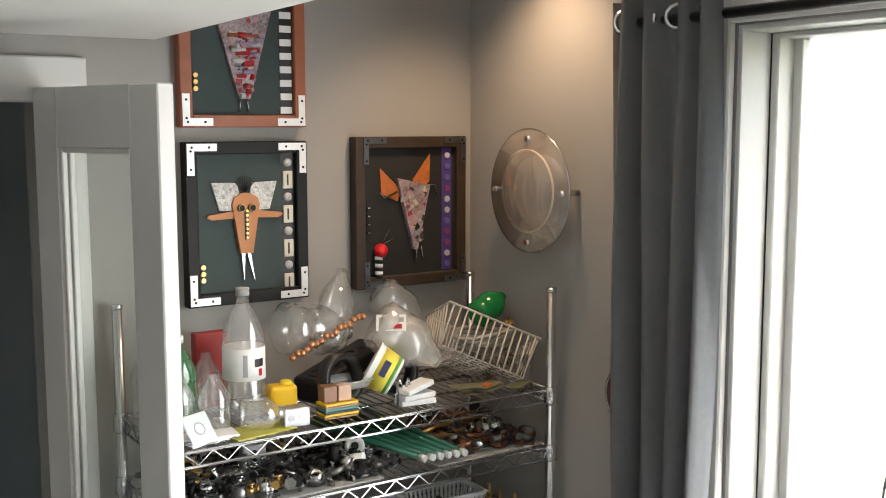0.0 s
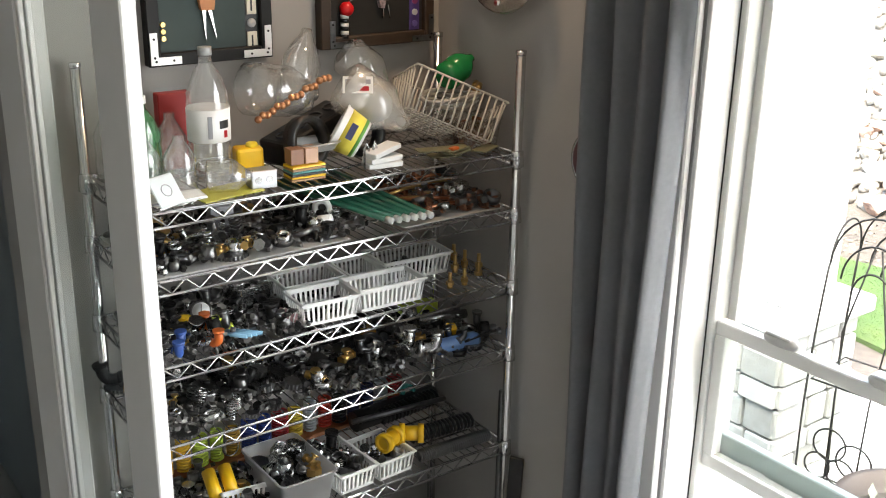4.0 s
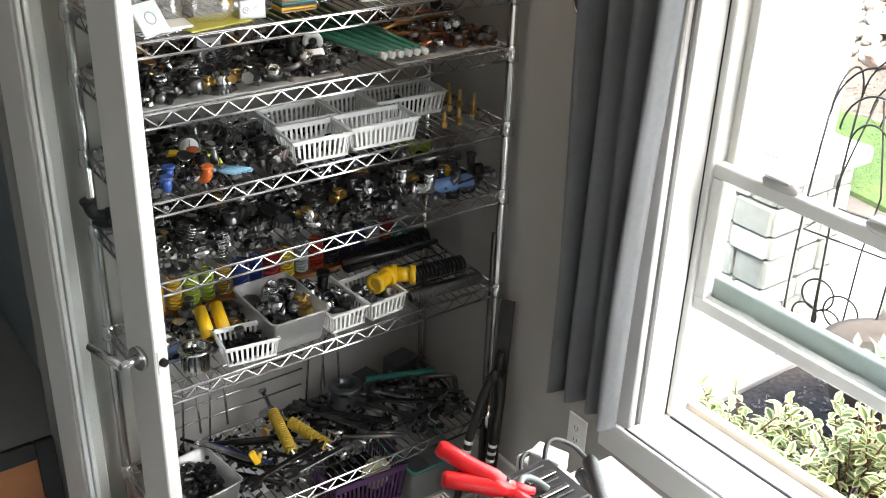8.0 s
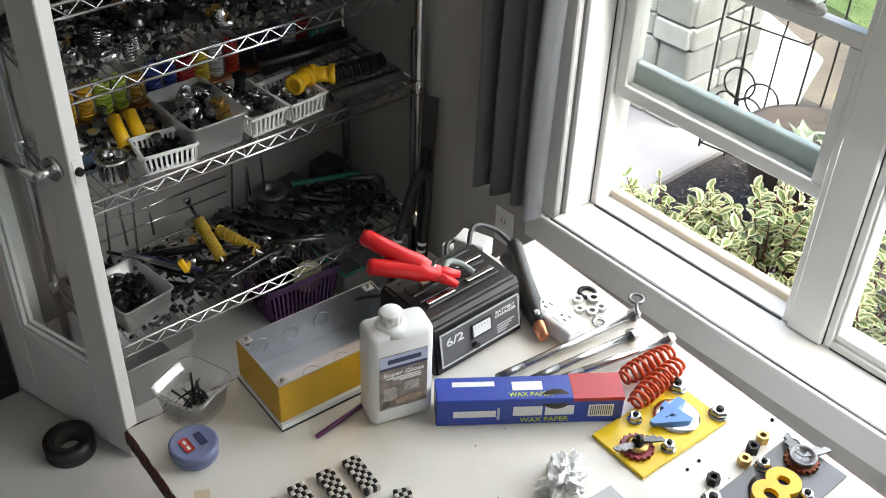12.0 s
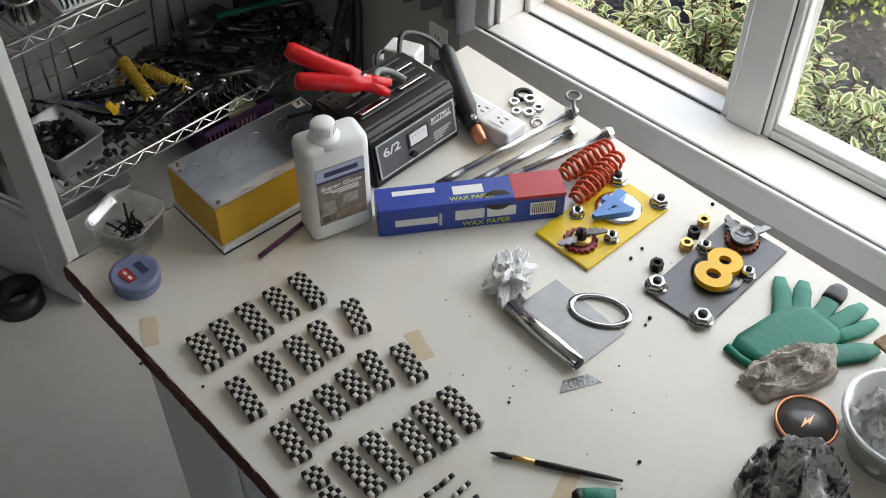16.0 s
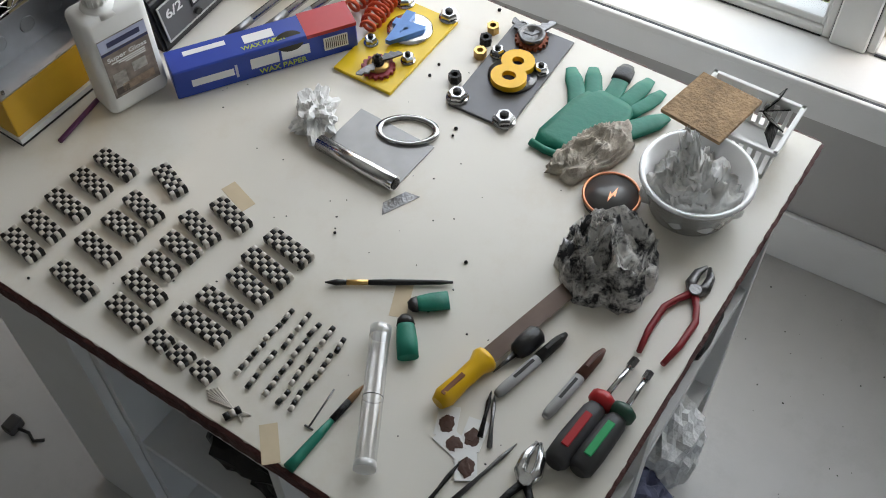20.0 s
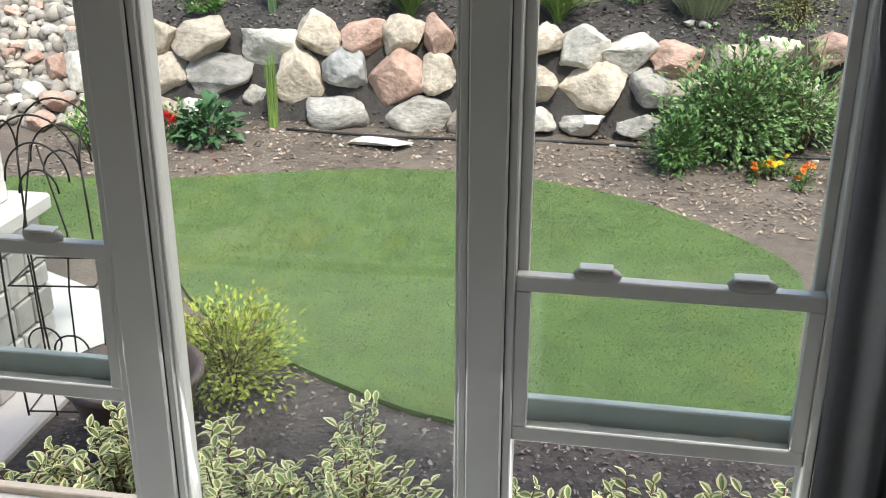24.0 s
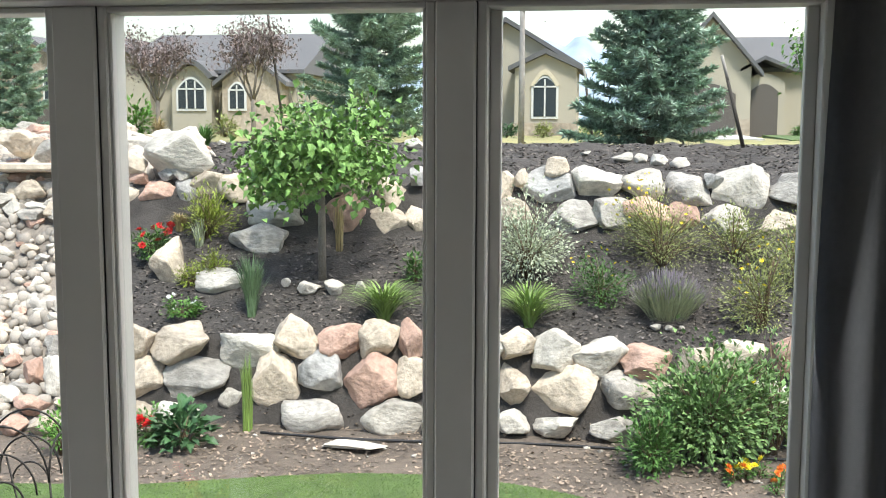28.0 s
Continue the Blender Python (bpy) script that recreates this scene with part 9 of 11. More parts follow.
lawn_line = smooth_line(lawn_line)
M["lawn"] = mat("lawn_turf", (0.080, 0.130, 0.037), 0.9, var=0.38, scale=45, bump=1.0, bscale=160, stain=(0.20, 0.22, 0.06), stain_amt=0.35, stain_scale=1.6)
M["blade"] = mat("grass_blades", (0.115, 0.195, 0.045), 0.7, var=0.35, scale=2.5, island=0.14, stain=(0.22, 0.24, 0.07), stain_amt=0.4, stain_scale=1.6, spec=0.25)
lawn = solid("lawn", prism(lawn_line, -0.4, -0.29), M["lawn"], "mown green lawn with a curved edge", "lawn", kind="stuff")
V, F = [], []
while len(F) < 50000:
    x, y = uni(1.8, 5.6), uni(-3.8, 2.2)
    if not inside((x, y), lawn_line):
        continue
    a, h, w = uni(0, 6.283), uni(0.006, 0.014), uni(0.0025, 0.0045)
    dx, dy = math.cos(a), math.sin(a)
    lx, ly = uni(-0.024, 0.024), uni(-0.024, 0.024)
    k = len(V)
    V += [(x - dx * w, y - dy * w, -0.292), (x + dx * w, y + dy * w, -0.292), (x + lx, y + ly, -0.29 + h)]
    F.append((k, k + 1, k + 2))
raw("blades", V, F, M["blade"], lawn)


# loose chips on mulch and clods on soil
def chips(name, n, where, size, material, label, category):
    V, F = [], []
    while len(F) < n:
        p = where()
        if p is None:
            continue
        x, y = p
        z = terrain(x, y) + 0.006
        s, t = uni(*size), uni(*size) * 0.5
        a, b = uni(0, 6.283), uni(-0.5, 0.5)
        u = Vector((math.cos(a), math.sin(a), b)) * s
        v = Vector((-math.sin(a), math.cos(a), uni(-0.6, 0.6))) * t
        c = Vector((x, y, z + 0.3 * s))
        k = len(V)
        V += [tuple(c - u - v), tuple(c + u - v), tuple(c + u * 0.8 + v), tuple(c - u * 0.7 + v)]
        F.append((k, k + 1, k + 2, k + 3))
    ob = raw(name, V, F, material)
    tagged(ob, label, category, kind="stuff")


M["chip"] = mat("bark_chips", (0.13, 0.112, 0.10), 0.9, var=0.4, scale=20, island=0.9)
M["clod"] = mat("soil_clods", (0.27, 0.21, 0.16), 0.95, var=0.4, scale=20, island=0.55)


def on_terrace():
    x, y = uni(6.75, 10.8), uni(-5.2, 3.0)
    return None if 8.25 < x < 8.6 or y > 1.6 + 0.32 * (x - 6.5) else (x, y)


def on_strip():
    x, y = uni(4.6, 6.5), uni(-5.0, 2.0)
    return None if inside((x, y), lawn_line) else (x, y)


def on_bed():
    x, y = uni(0.2, 2.6), uni(-4.0, -0.3)
    return None if inside((x, y), lawn_line) else (x, y)


chips("bark_chips", 24000, on_terrace, (0.006, 0.022), M["chip"], "loose dark bark chips over the terraces", "mulch")
chips("soil_clods", 6000, on_strip, (0.006, 0.02), M["clod"], "loose brown clods along the lawn", "soil")
chips("bark_chips", 6000, on_bed, (0.005, 0.015), M["chip"], "loose dark bark chips under the window", "mulch")


# ---- stones ----
def rock_mesh(seed):
    r = random.Random(seed)
    b = bmesh.new()
    bmesh.ops.create_icosphere(b, subdivisions=4, radius=1)
    cuts = []
    for _ in range(15):
        n = Vector((r.gauss(0, 1), r.gauss(0, 1), r.gauss(0, 1))).normalized()
        cuts.append((n, r.uniform(0.5, 0.82)))
    off = Vector((seed * 3.7, seed * 1.3, 0))
    for v in b.verts:
        for n, d in cuts:
            s = v.co.dot(n) - d
            if s > 0:
                v.co -= n * s
        v.co += v.co.normalized() * (0.07 * noise.noise(v.co * 1.8 + off) + 0.04 * noise.noise(v.co * 5 + off) + 0.03 * noise.noise(v.co * 9 + off) + 0.022 * noise.noise(v.co * 19 + off))
    ext = [max(abs(v.co[k]) for v in b.verts) for k in range(3)]
    for v in b.verts:
        v.co = Vector([v.co[k] / ext[k] * 0.5 for k in range(3)])
    smooth(b)
    return b


def stone_mat(name, col, stain, amt=0.5):
    m = mat(name, col, 0.9, var=0.5, scale=9, bump=0.35, bscale=16, rand=0.2, stain=stain, stain_amt=amt, stain_scale=2.5, spec=0.3)
    for nd in m.node_tree.nodes:
        if nd.bl_idname == "ShaderNodeBump":
            nd.inputs["Distance"].default_value = 0.06
    M[name] = m
    return m


STONES = [stone_mat("grey_stone", (0.43, 0.40, 0.36), (0.20, 0.185, 0.17)), stone_mat("tan_stone", (0.52, 0.44, 0.35), (0.26, 0.21, 0.16)),
          stone_mat("pale_stone", (0.53, 0.49, 0.43), (0.31, 0.28, 0.25)), stone_mat("pink_stone", (0.47, 0.31, 0.245), (0.33, 0.24, 0.19)), stone_mat("blue_grey_stone", (0.35, 0.34, 0.325), (0.50, 0.46, 0.41))]
ROCKS = {}


def rock(name, x, y, z, dx, dy, dz, parent=None, kind=None, tilt=12):
    """One boulder filling the given extents; shapes are shared."""
    k = kind if kind is not None else grnd.choice((0, 1, 1, 1, 2, 2, 4, 0, 1, 2, 3))
    s = grnd.randrange(9)
    if (k, s) not in ROCKS:
        me = bpy.data.meshes.new("rock")
        b = rock_mesh(s + 1)
        b.to_mesh(me)
        b.free()
        me.materials.append(STONES[k])
        ROCKS[(k, s)] = me
    ob = new(name, ROCKS[(k, s)])
    q = pose(0, 0, 0, grnd.choice((0, 90, 180, 270)), grnd.choice((0, 180)), grnd.choice((0, 90, 180, 270)))
    ob.matrix_basis = pose(x, y, z, uni(-tilt, tilt), uni(-8, 8), uni(-15, 15)) @ Matrix.Diagonal((dx, dy, dz, 1)) @ q
    if parent is not None:
        ob.parent = parent
    return ob


def course(wall, x, lean, rows, pink=()):
    for y, z, w, h in rows:
        k = 3 if any(abs(y - p) < 0.03 for p in pink) else None
        d = 0.5 * (w + h) * uni(0.9, 1.15)
        rock("boulder", x + lean + 0.28 * d, y, z, d, w * 1.25, h * 1.3, wall, k)


low_wall = thing("boulder_wall", label="low dry-stacked wall of rounded grey and tan boulders", category="retaining wall", group="boulder walls", kind="structure")
course(low_wall, 6.52, 0.06, [(1.31, 0.37, 0.23, 0.26), (0.96, 0.37, 0.50, 0.35), (0.39, 0.33, 0.54, 0.34), (-0.07, 0.42, 0.40, 0.34), (-0.47, 0.44, 0.34, 0.26), (-0.81, 0.45, 0.32, 0.29), (-1.07, 0.45, 0.24, 0.30), (-1.42, 0.44, 0.39, 0.28), (-1.74, 0.46, 0.22, 0.22), (-1.94, 0.45, 0.32, 0.23), (-2.25, 0.40, 0.36, 0.31), (-2.59, 0.35, 0.41, 0.32), (-2.99, 0.33, 0.41, 0.26), (-3.38, 0.38, 0.31, 0.23), (-3.72, 0.41, 0.35, 0.27), (-4.11, 0.43, 0.38, 0.27), (-4.53, 0.45, 0.38, 0.27)], (-0.47,))
course(low_wall, 6.46, 0.04, [(1.22, 0.07, 0.36, 0.35), (0.79, 0.05, 0.50, 0.33), (0.47, -0.08, 0.19, 0.20), (0.08, 0.07, 0.42, 0.43), (-0.35, 0.16, 0.41, 0.38), (-0.76, 0.11, 0.42, 0.41), (-1.11, 0.16, 0.28, 0.30), (-1.46, 0.12, 0.37, 0.38), (-1.94, 0.11, 0.28, 0.31), (-2.35, 0.09, 0.50, 0.37), (-2.80, 0.09, 0.37, 0.30), (-3.14, 0.08, 0.35, 0.29), (-3.51, 0.08, 0.39, 0.32), (-3.90, 0.08, 0.38, 0.32), (-4.32, 0.10, 0.38, 0.31)], (-0.76,))
course(low_wall, 6.36, 0.0, [(1.27, -0.20, 0.31, 0.25), (0.91, -0.21, 0.35, 0.20), (-0.27, -0.16, 0.43, 0.24), (-0.98, -0.13, 0.47, 0.30), (-1.45, -0.16, 0.42, 0.24), (-1.94, -0.15, 0.27, 0.19), (-2.29, -0.15, 0.34, 0.16), (-2.76, -0.16, 0.35, 0.21), (-2.99, -0.17, 0.11, 0.11)])
up_wall = thing("boulder_wall", label="upper dry-stacked wall of large pale boulders holding dark mulch", category="retaining wall", group="boulder walls", kind="structure")
course(up_wall, 8.5, 0.03, [(-1.66, 1.62, 0.19, 0.26), (-1.82, 1.71, 0.12, 0.17), (-2.09, 1.63, 0.55, 0.35), (-2.57, 1.66, 0.49, 0.33), (-2.99, 1.66, 0.35, 0.29), (-3.44, 1.61, 0.50, 0.35), (-3.93, 1.61, 0.48, 0.43), (-4.45, 1.61, 0.54, 0.29), (-3.65, 1.72, 0.18, 0.14), (-2.18, 1.83, 0.24, 0.17), (-4.94, 1.63, 0.46, 0.32), (1.03, 1.58, 0.48, 0.25), (0.49, 1.62, 0.50, 0.31), (-0.04, 1.62, 0.41, 0.34), (-0.50, 1.54, 0.40, 0.34), (-0.79, 1.72, 0.20, 0.17), (-1.07, 1.61, 0.45, 0.34), (-1.41, 1.62, 0.34, 0.28)])
course(up_wall, 8.34, 0.02, [(-1.79, 1.36, 0.39, 0.28), (-2.32, 1.30, 0.53, 0.35), (-2.74, 1.36, 0.37, 0.30), (-3.06, 1.40, 0.42, 0.27), (-3.40, 1.36, 0.31, 0.28), (-3.75, 1.30, 0.47, 0.32), (-4.33, 1.28, 0.50, 0.32), (-4.72, 1.30, 0.30, 0.32), (0.60, 1.30, 0.68, 0.32), (-0.08, 1.28, 0.46, 0.45), (-0.54, 1.24, 0.48, 0.34), (-0.84, 1.27, 0.23, 0.34), (-1.15, 1.26, 0.45, 0.36), (-1.49, 1.30, 0.33, 0.30)])

# dry creek and rock fall
creek = thing("rock_waterfall", label="dry rock waterfall of pale rounded stones and boulders", category="rock garden", kind="structure")
for y, z, w, h in [(1.76, 1.98, 0.73, 0.48), (2.00, 1.55, 0.41, 0.28), (1.65, 1.53, 0.30, 0.28), (1.42, 1.65, 0.36, 0.29), (2.24, 1.85, 0.27, 0.23), (1.86, 1.73, 0.21, 0.14), (2.02, 1.30, 0.33, 0.23), (2.25, 1.48, 0.25, 0.29), (2.17, 1.68, 0.22, 0.15), (1.71, 1.74, 0.22, 0.16)]:
    rock("boulder", 8.6, y, z, 0.4 * (w + h), w * 1.15, h * 1.18, creek, 2 if w > 0.7 else 3 if grnd.random() < 0.2 else None)
for y, z, w, h in [(3.75, 2.04, 0.47, 0.31), (3.86, 1.42, 0.34, 0.28), (3.42, 1.52, 0.43, 0.32), (3.70, 1.27, 0.38, 0.34), (3.38, 1.18, 0.36, 0.40), (3.88, 1.70, 0.24, 0.22), (3.37, 1.94, 0.36, 0.24)]:
    rock("boulder", 9.05, y, z, 0.4, w * 1.15, h * 1.18, creek)
rock("boulder", 7.65, 2.76, 0.46, 0.55, 0.6, 0.58, creek, 0)
flat = part("slab", box(-0.24, -0.36, -0.045, 0.24, 0.36, 0.045, 0.02), STONES[1], creek, "flat orange-brown sandstone slab")
flat.matrix_basis = pose(8.85, 3.52, 1.76, 0, 6, 8)
for x, y, w, h in [(6.84, 2.63, 0.20, 0.18), (6.58, 2.27, 0.24, 0.30), (6.50, 2.01, 0.28, 0.40), (6.34, 2.37, 0.24, 0.22), (6.24, 2.11, 0.32, 0.22), (6.92, 2.21, 0.30, 0.28), (6.04, 2.17, 0.26, 0.19), (6.06, 1.91, 0.26, 0.17), (6.55, 1.68, 0.34, 0.36), (6.9, 1.72, 0.3, 0.4), (6.3, 1.6, 0.3, 0.26)]:
    rock("boulder", x, y, terrain(x, y) + 0.32 * h, w, w, h, creek, 3 if grnd.random() < 0.25 else None)
n = 0
while n < 300:
    x, y = uni(6.1, 10.6), uni(1.5, 5.6)
    edge = 1.75 + 0.32 * (x - 6.5) - (0.9 if x > 8.9 else 0)
    if y < edge or y > edge + 2.6:
        continue
    s = uni(0.06, 0.19) if x < 8.4 else uni(0.1, 0.34)
    rock("cobble", x, y, terrain(x, y) + 0.3 * s, s, s * uni(0.9, 1.5), s * uni(0.6, 0.9), creek, grnd.choice((0, 1, 1, 2, 2, 2, 3)))
    n += 1

# the creek bed's many pebbles, too small to pick apart
ico = bmesh.new()
bmesh.ops.create_icosphere(ico, subdivisions=1, radius=1)
iv, jf = [v.co.copy() for v in ico.verts], [tuple(v.index for v in f.verts) for f in ico.faces]
ico.free()
V, F = [], []
while len(F) < 1500 * len(jf):
    x, y = uni(6.05, 10.4), uni(1.5, 5.6)
    edge = 1.7 + 0.32 * (x - 6.5) - (0.7 if x > 8.9 else 0)
    if y < edge or y > edge + 2.6:
        continue
    s = uni(0.03, 0.09) * (1 if x < 8.6 else 1.6)
    m = pose(x, y, terrain(x, y) + 0.3 * s, uni(0, 360), uni(0, 360), uni(0, 360)) @ Matrix.Diagonal((s, s * uni(0.7, 1.1), s * uni(0.5, 0.9), 1))
    k = len(V)
    V += [tuple(m @ (p * uni(0.85, 1.12))) for p in iv]
    F += [tuple(k + q for q in f) for f in jf]
M["creek_pebble"] = mat("creek_pebbles", (0.36, 0.32, 0.275), 0.85, var=0.2, scale=8, island=0.4)
bed = raw("creek_pebbles", V, F, M["creek_pebble"], sm=True)
tagged(bed, "pale pebbles filling the dry creek bed", "pebbles", kind="stuff")

# single boulders and stones on the terraces
for x, y, w, h, k in [(7.45, 1.44, 0.44, 0.5, 1), (7.95, 0.75, 0.62, 0.34, 0), (7.3, 0.83, 0.54, 0.3, 0)]:
    ob = rock("boulder", x + 0.15, y, terrain(x, y) + 0.36 * h, 0.45, w, h, None, k)
    tagged(ob, "large rounded boulder sunk in the dark mulch", "boulder", "terrace boulders")
for x, y, w, h in [(7.45, 0.25, 0.10, 0.09), (7.37, 0.00, 0.23, 0.11), (7.37, -0.24, 0.22, 0.14), (7.41, -0.46, 0.11, 0.10), (6.99, -3.08, 0.10, 0.06), (6.99, -3.18, 0.07, 0.05), (7.01, -3.29, 0.06, 0.04), (10.22, -2.41, 0.14, 0.05), (9.84, -2.82, 0.24, 0.12), (9.80, -3.02, 0.17, 0.12), (9.72, -3.19, 0.21, 0.14), (9.66, -3.42, 0.23, 0.11), (9.70, 1.23, 0.20, 0.17), (10.6, 2.02, 0.12, 0.07), (10.44, -0.42, 0.27, 0.16)]:
    ob = rock("small_stone", x, y, terrain(x, y) + 0.35 * h, w * 0.9, w, h * 1.15, None, 2)
    tagged(ob, "small pale stone lying on the dark mulch", "stone", "small terrace stones")
ob = rock("flat_stone", 6.1, -0.68, -0.275, 0.42, 0.62, 0.06, None, 2, tilt=2)
tagged(ob, "flat white stone lying on the brown soil", "stone")
pebbles = thing("pebbles", label="scattered small pebbles on the soil strip", category="pebbles", kind="stuff")
for i in range(70):
    x, y = uni(5.6, 6.35), uni(-4.2, 1.6)
    s = uni(0.015, 0.05)
    rock("pebble", x, y, terrain(x, y) + 0.2 * s, s, s * 1.2, s * 0.7, pebbles)
hose = [(6.2 + 0.05 * math.sin(y * 2.1), y, terrain(6.2, y) + 0.02) for y in [0.1 - 0.12 * i for i in range(40)]]
solid("drip_hose", tube(hose, 0.011, 6), simple("hose_black", (0.02, 0.02, 0.022), 0.5), "black drip hose lying along the soil strip", "hose")


# ---- plants ----
def green(name, col, rough=0.6, isl=0.35, stain=None, amt=0.0):
    if name not in M:
        M[name] = mat(name, col, rough, var=0.25, scale=9, island=isl, spec=0.3, stain=stain, stain_amt=amt, stain_scale=3)
    return M[name]


def leaf(V, F, at, d, length, width, droop=0.2):
    """One folded leaf: base, two shoulders, tip."""
    d = d.normalized()
    s = d.cross(Vector((0, 0, 1)))
    s = s.normalized() if s.length > 1e-3 else Vector((1, 0, 0))
    a = uni(-0.7, 0.7)
    up = s.cross(d)
    s = s * math.cos(a) + up * math.sin(a)
    up = s.cross(d)
    k = len(V)
    m = at + d * length * 0.45 + up * width * 0.2
    t = at + d * length - up * length * droop
    V += [tuple(at), tuple(m + s * width * 0.5), tuple(t), tuple(m - s * width * 0.5), tuple(at + d * length * 0.5 - up * width * 0.05)]
    F += [(k, k + 4, k + 1), (k + 1, k + 4, k + 2), (k + 2, k + 4, k + 3), (k + 3, k + 4, k)]


def bi_leaf(V, F, S, at, d, length, width):
    """A leaf with a cream margin round a green middle."""
    d = d.normalized()
    s = d.cross(Vector((0, 0, 1)))
    s = s.normalized() if s.length > 1e-3 else Vector((1, 0, 0))
    a = uni(-0.6, 0.6)
    up = s.cross(d)
    s = s * math.cos(a) + up * math.sin(a)
    up = s.cross(d)
    k = len(V)
    inn = uni(0.35, 0.68)
    for f, w in ((0.0, 0.04), (0.25, 0.40), (0.55, 0.48), (0.82, 0.26)):
        c = at + d * length * f - up * length * 0.28 * f * f
        for u in (-1, -inn, 0, inn, 1):
            V.append(tuple(c + s * u * w * width + up * abs(u) * w * width * 0.35))
    V.append(tuple(at + d * length - up * length * 0.28))
    for r in range(3):
        for c in range(4):
            F.append((k + r * 5 + c, k + r * 5 + c + 1, k + r * 5 + c + 6, k + r * 5 + c + 5))
            S.append(1 if c in (0, 3) else 0)
    for c in range(4):
        F.append((k + 15 + c, k + 16 + c, k + 20))
        S.append(1)


def outward():
    a, b = uni(0, 6.283), uni(-0.15, 1.3)
    return Vector((math.cos(a) * math.cos(b), math.sin(a) * math.cos(b), math.sin(b)))


def stems_to(bm, x, y, z, tips, r=0.006):
    for p in tips:
        mid = Vector((x + (p[0] - x) * 0.35, y + (p[1] - y) * 0.35, z + (p[2] - z) * 0.6))
        bm = tube([(x + uni(-0.02, 0.02), y + uni(-0.02, 0.02), z - 0.02), mid, p], [r, r * 0.8, r * 0.4], 4, bm)
    return bm


def bush(name, x, y, w, h, leaves, size, material, label, category="shrub", flowers=None, group="", up=0.2, lumps=14, depth=None, thin=0.45, fl_size=0.02, loose=0.3):
    """A shrub: stems, and leaves gathered round stem tips so that the outline stays uneven."""
    z = terrain(x, y)
    ob = thing(name, (0, 0, 0), label, category, group)
    depth = depth or w
    tips = []
    for i in range(lumps):
        a, r, k = uni(0, 6.283), math.sqrt(uni(0, 1)), uni(0.35, 1.0)
        k = k * (1 - 0.45 * r * r)
        tips.append(Vector((x + math.cos(a) * r * depth * 0.42, y + math.sin(a) * r * w * 0.42, z + h * max(0.18, k))))
    part("woody_base", stems_to(None, x, y, z, tips, 0.005 + 0.004 * h), simple("twig_brown", (0.13, 0.085, 0.05), 0.8), ob)
    V, F = [], []
    rr = min(w, h) * loose
    base = Vector((x, y, z))
    for i in range(leaves):
        t = grnd.choice(tips)
        f = uni(0.45, 1.0)
        c = base.lerp(t, f) + Vector((grnd.gauss(0, rr * 0.45), grnd.gauss(0, rr * 0.45), grnd.gauss(0, rr * 0.4)))
        c.z = max(c.z, z + 0.02)
        d = (c - base - Vector((0, 0, h * 0.3))).normalized() + Vector((uni(-0.7, 0.7), uni(-0.7, 0.7), uni(-0.5, 0.6) + up))
        s = size * uni(0.65, 1.25)
        leaf(V, F, c, d, s, s * thin)
    raw("leaves", V, F, material, ob)
    if flowers:
        fm, n = flowers
        for i in range(n):
            t = grnd.choice(tips) + Vector((uni(-1, 1), uni(-1, 1), uni(0.3, 1.2))) * rr * 0.8
            blossom(t, fl_size * uni(0.8, 1.2), fm, ob)
    return ob


BLOOM = {}


def blossom(at, r, material, parent):
    key = material.name
    if key not in BLOOM:
        V, F = [], []
        for lay, (pr, n, lift) in enumerate(((1.0, 7, 0.25), (0.65, 6, 0.55), (0.3, 5, 0.7))):
            for i in range(n):
                a = 6.283 * (i + 0.5 * lay) / n
                k = len(V)
                for rr, da, zz in ((0.1, 0, 0), (pr * 0.7, 0.42, lift * 0.7), (pr, 0, lift), (pr * 0.7, -0.42, lift * 0.7)):
                    V.append((rr * math.cos(a + da), rr * math.sin(a + da), zz))
                F.append((k, k + 1, k + 2, k + 3))
        me = bpy.data.meshes.new("blossom")
        me.from_pydata(V, [], F)
        me.materials.append(material)
        BLOOM[key] = me
    ob = new("blossom", BLOOM[key])
    ob.parent = parent
    ob.matrix_basis = pose(*at, uni(-50, 30), uni(-60, 10), uni(0, 360)) @ Matrix.Scale(r, 4)
    return ob


def tuft(name, x, y, w, h, n, material, label, category="grass", width=0.012, straight=0.0, group=""):
    """Arching blades from one crown."""
    z = terrain(x, y)
    ob = thing(name, (0, 0, 0), label, category, group)
    V, F = [], []
    for i in range(n):
        a, reach, lean = uni(0, 6.283), uni(0.35, 1.0), uni(0.65, 1.1)
        dx, dy = math.cos(a), math.sin(a)
        hh = h * lean * (1.1 - 0.35 * reach)
        R = w * 0.5 * reach * (1 - straight)
        bw = width * uni(0.6, 1.2) * 0.5
        k = len(V)
        seg = 5
        bx, by = x + uni(-0.03, 0.03), y + uni(-0.03, 0.03)
        for j in range(seg + 1):
            f = j / seg
            zz = hh * (1.75 * f - 0.95 * f * f * (1 - straight))
            q = bw * (1 - f) ** 0.6 + 0.0008
            px, py = bx + dx * R * f * f ** 0.3, by + dy * R * f * f ** 0.3
            V += [(px - dy * q, py + dx * q, z + zz - 0.01), (px + dy * q, py - dx * q, z + zz - 0.01)]
        for j in range(seg):
            F.append((k + 2 * j, k + 2 * j + 1, k + 2 * j + 3, k + 2 * j + 2))
    raw("blades", V, F, material, ob)
    return ob


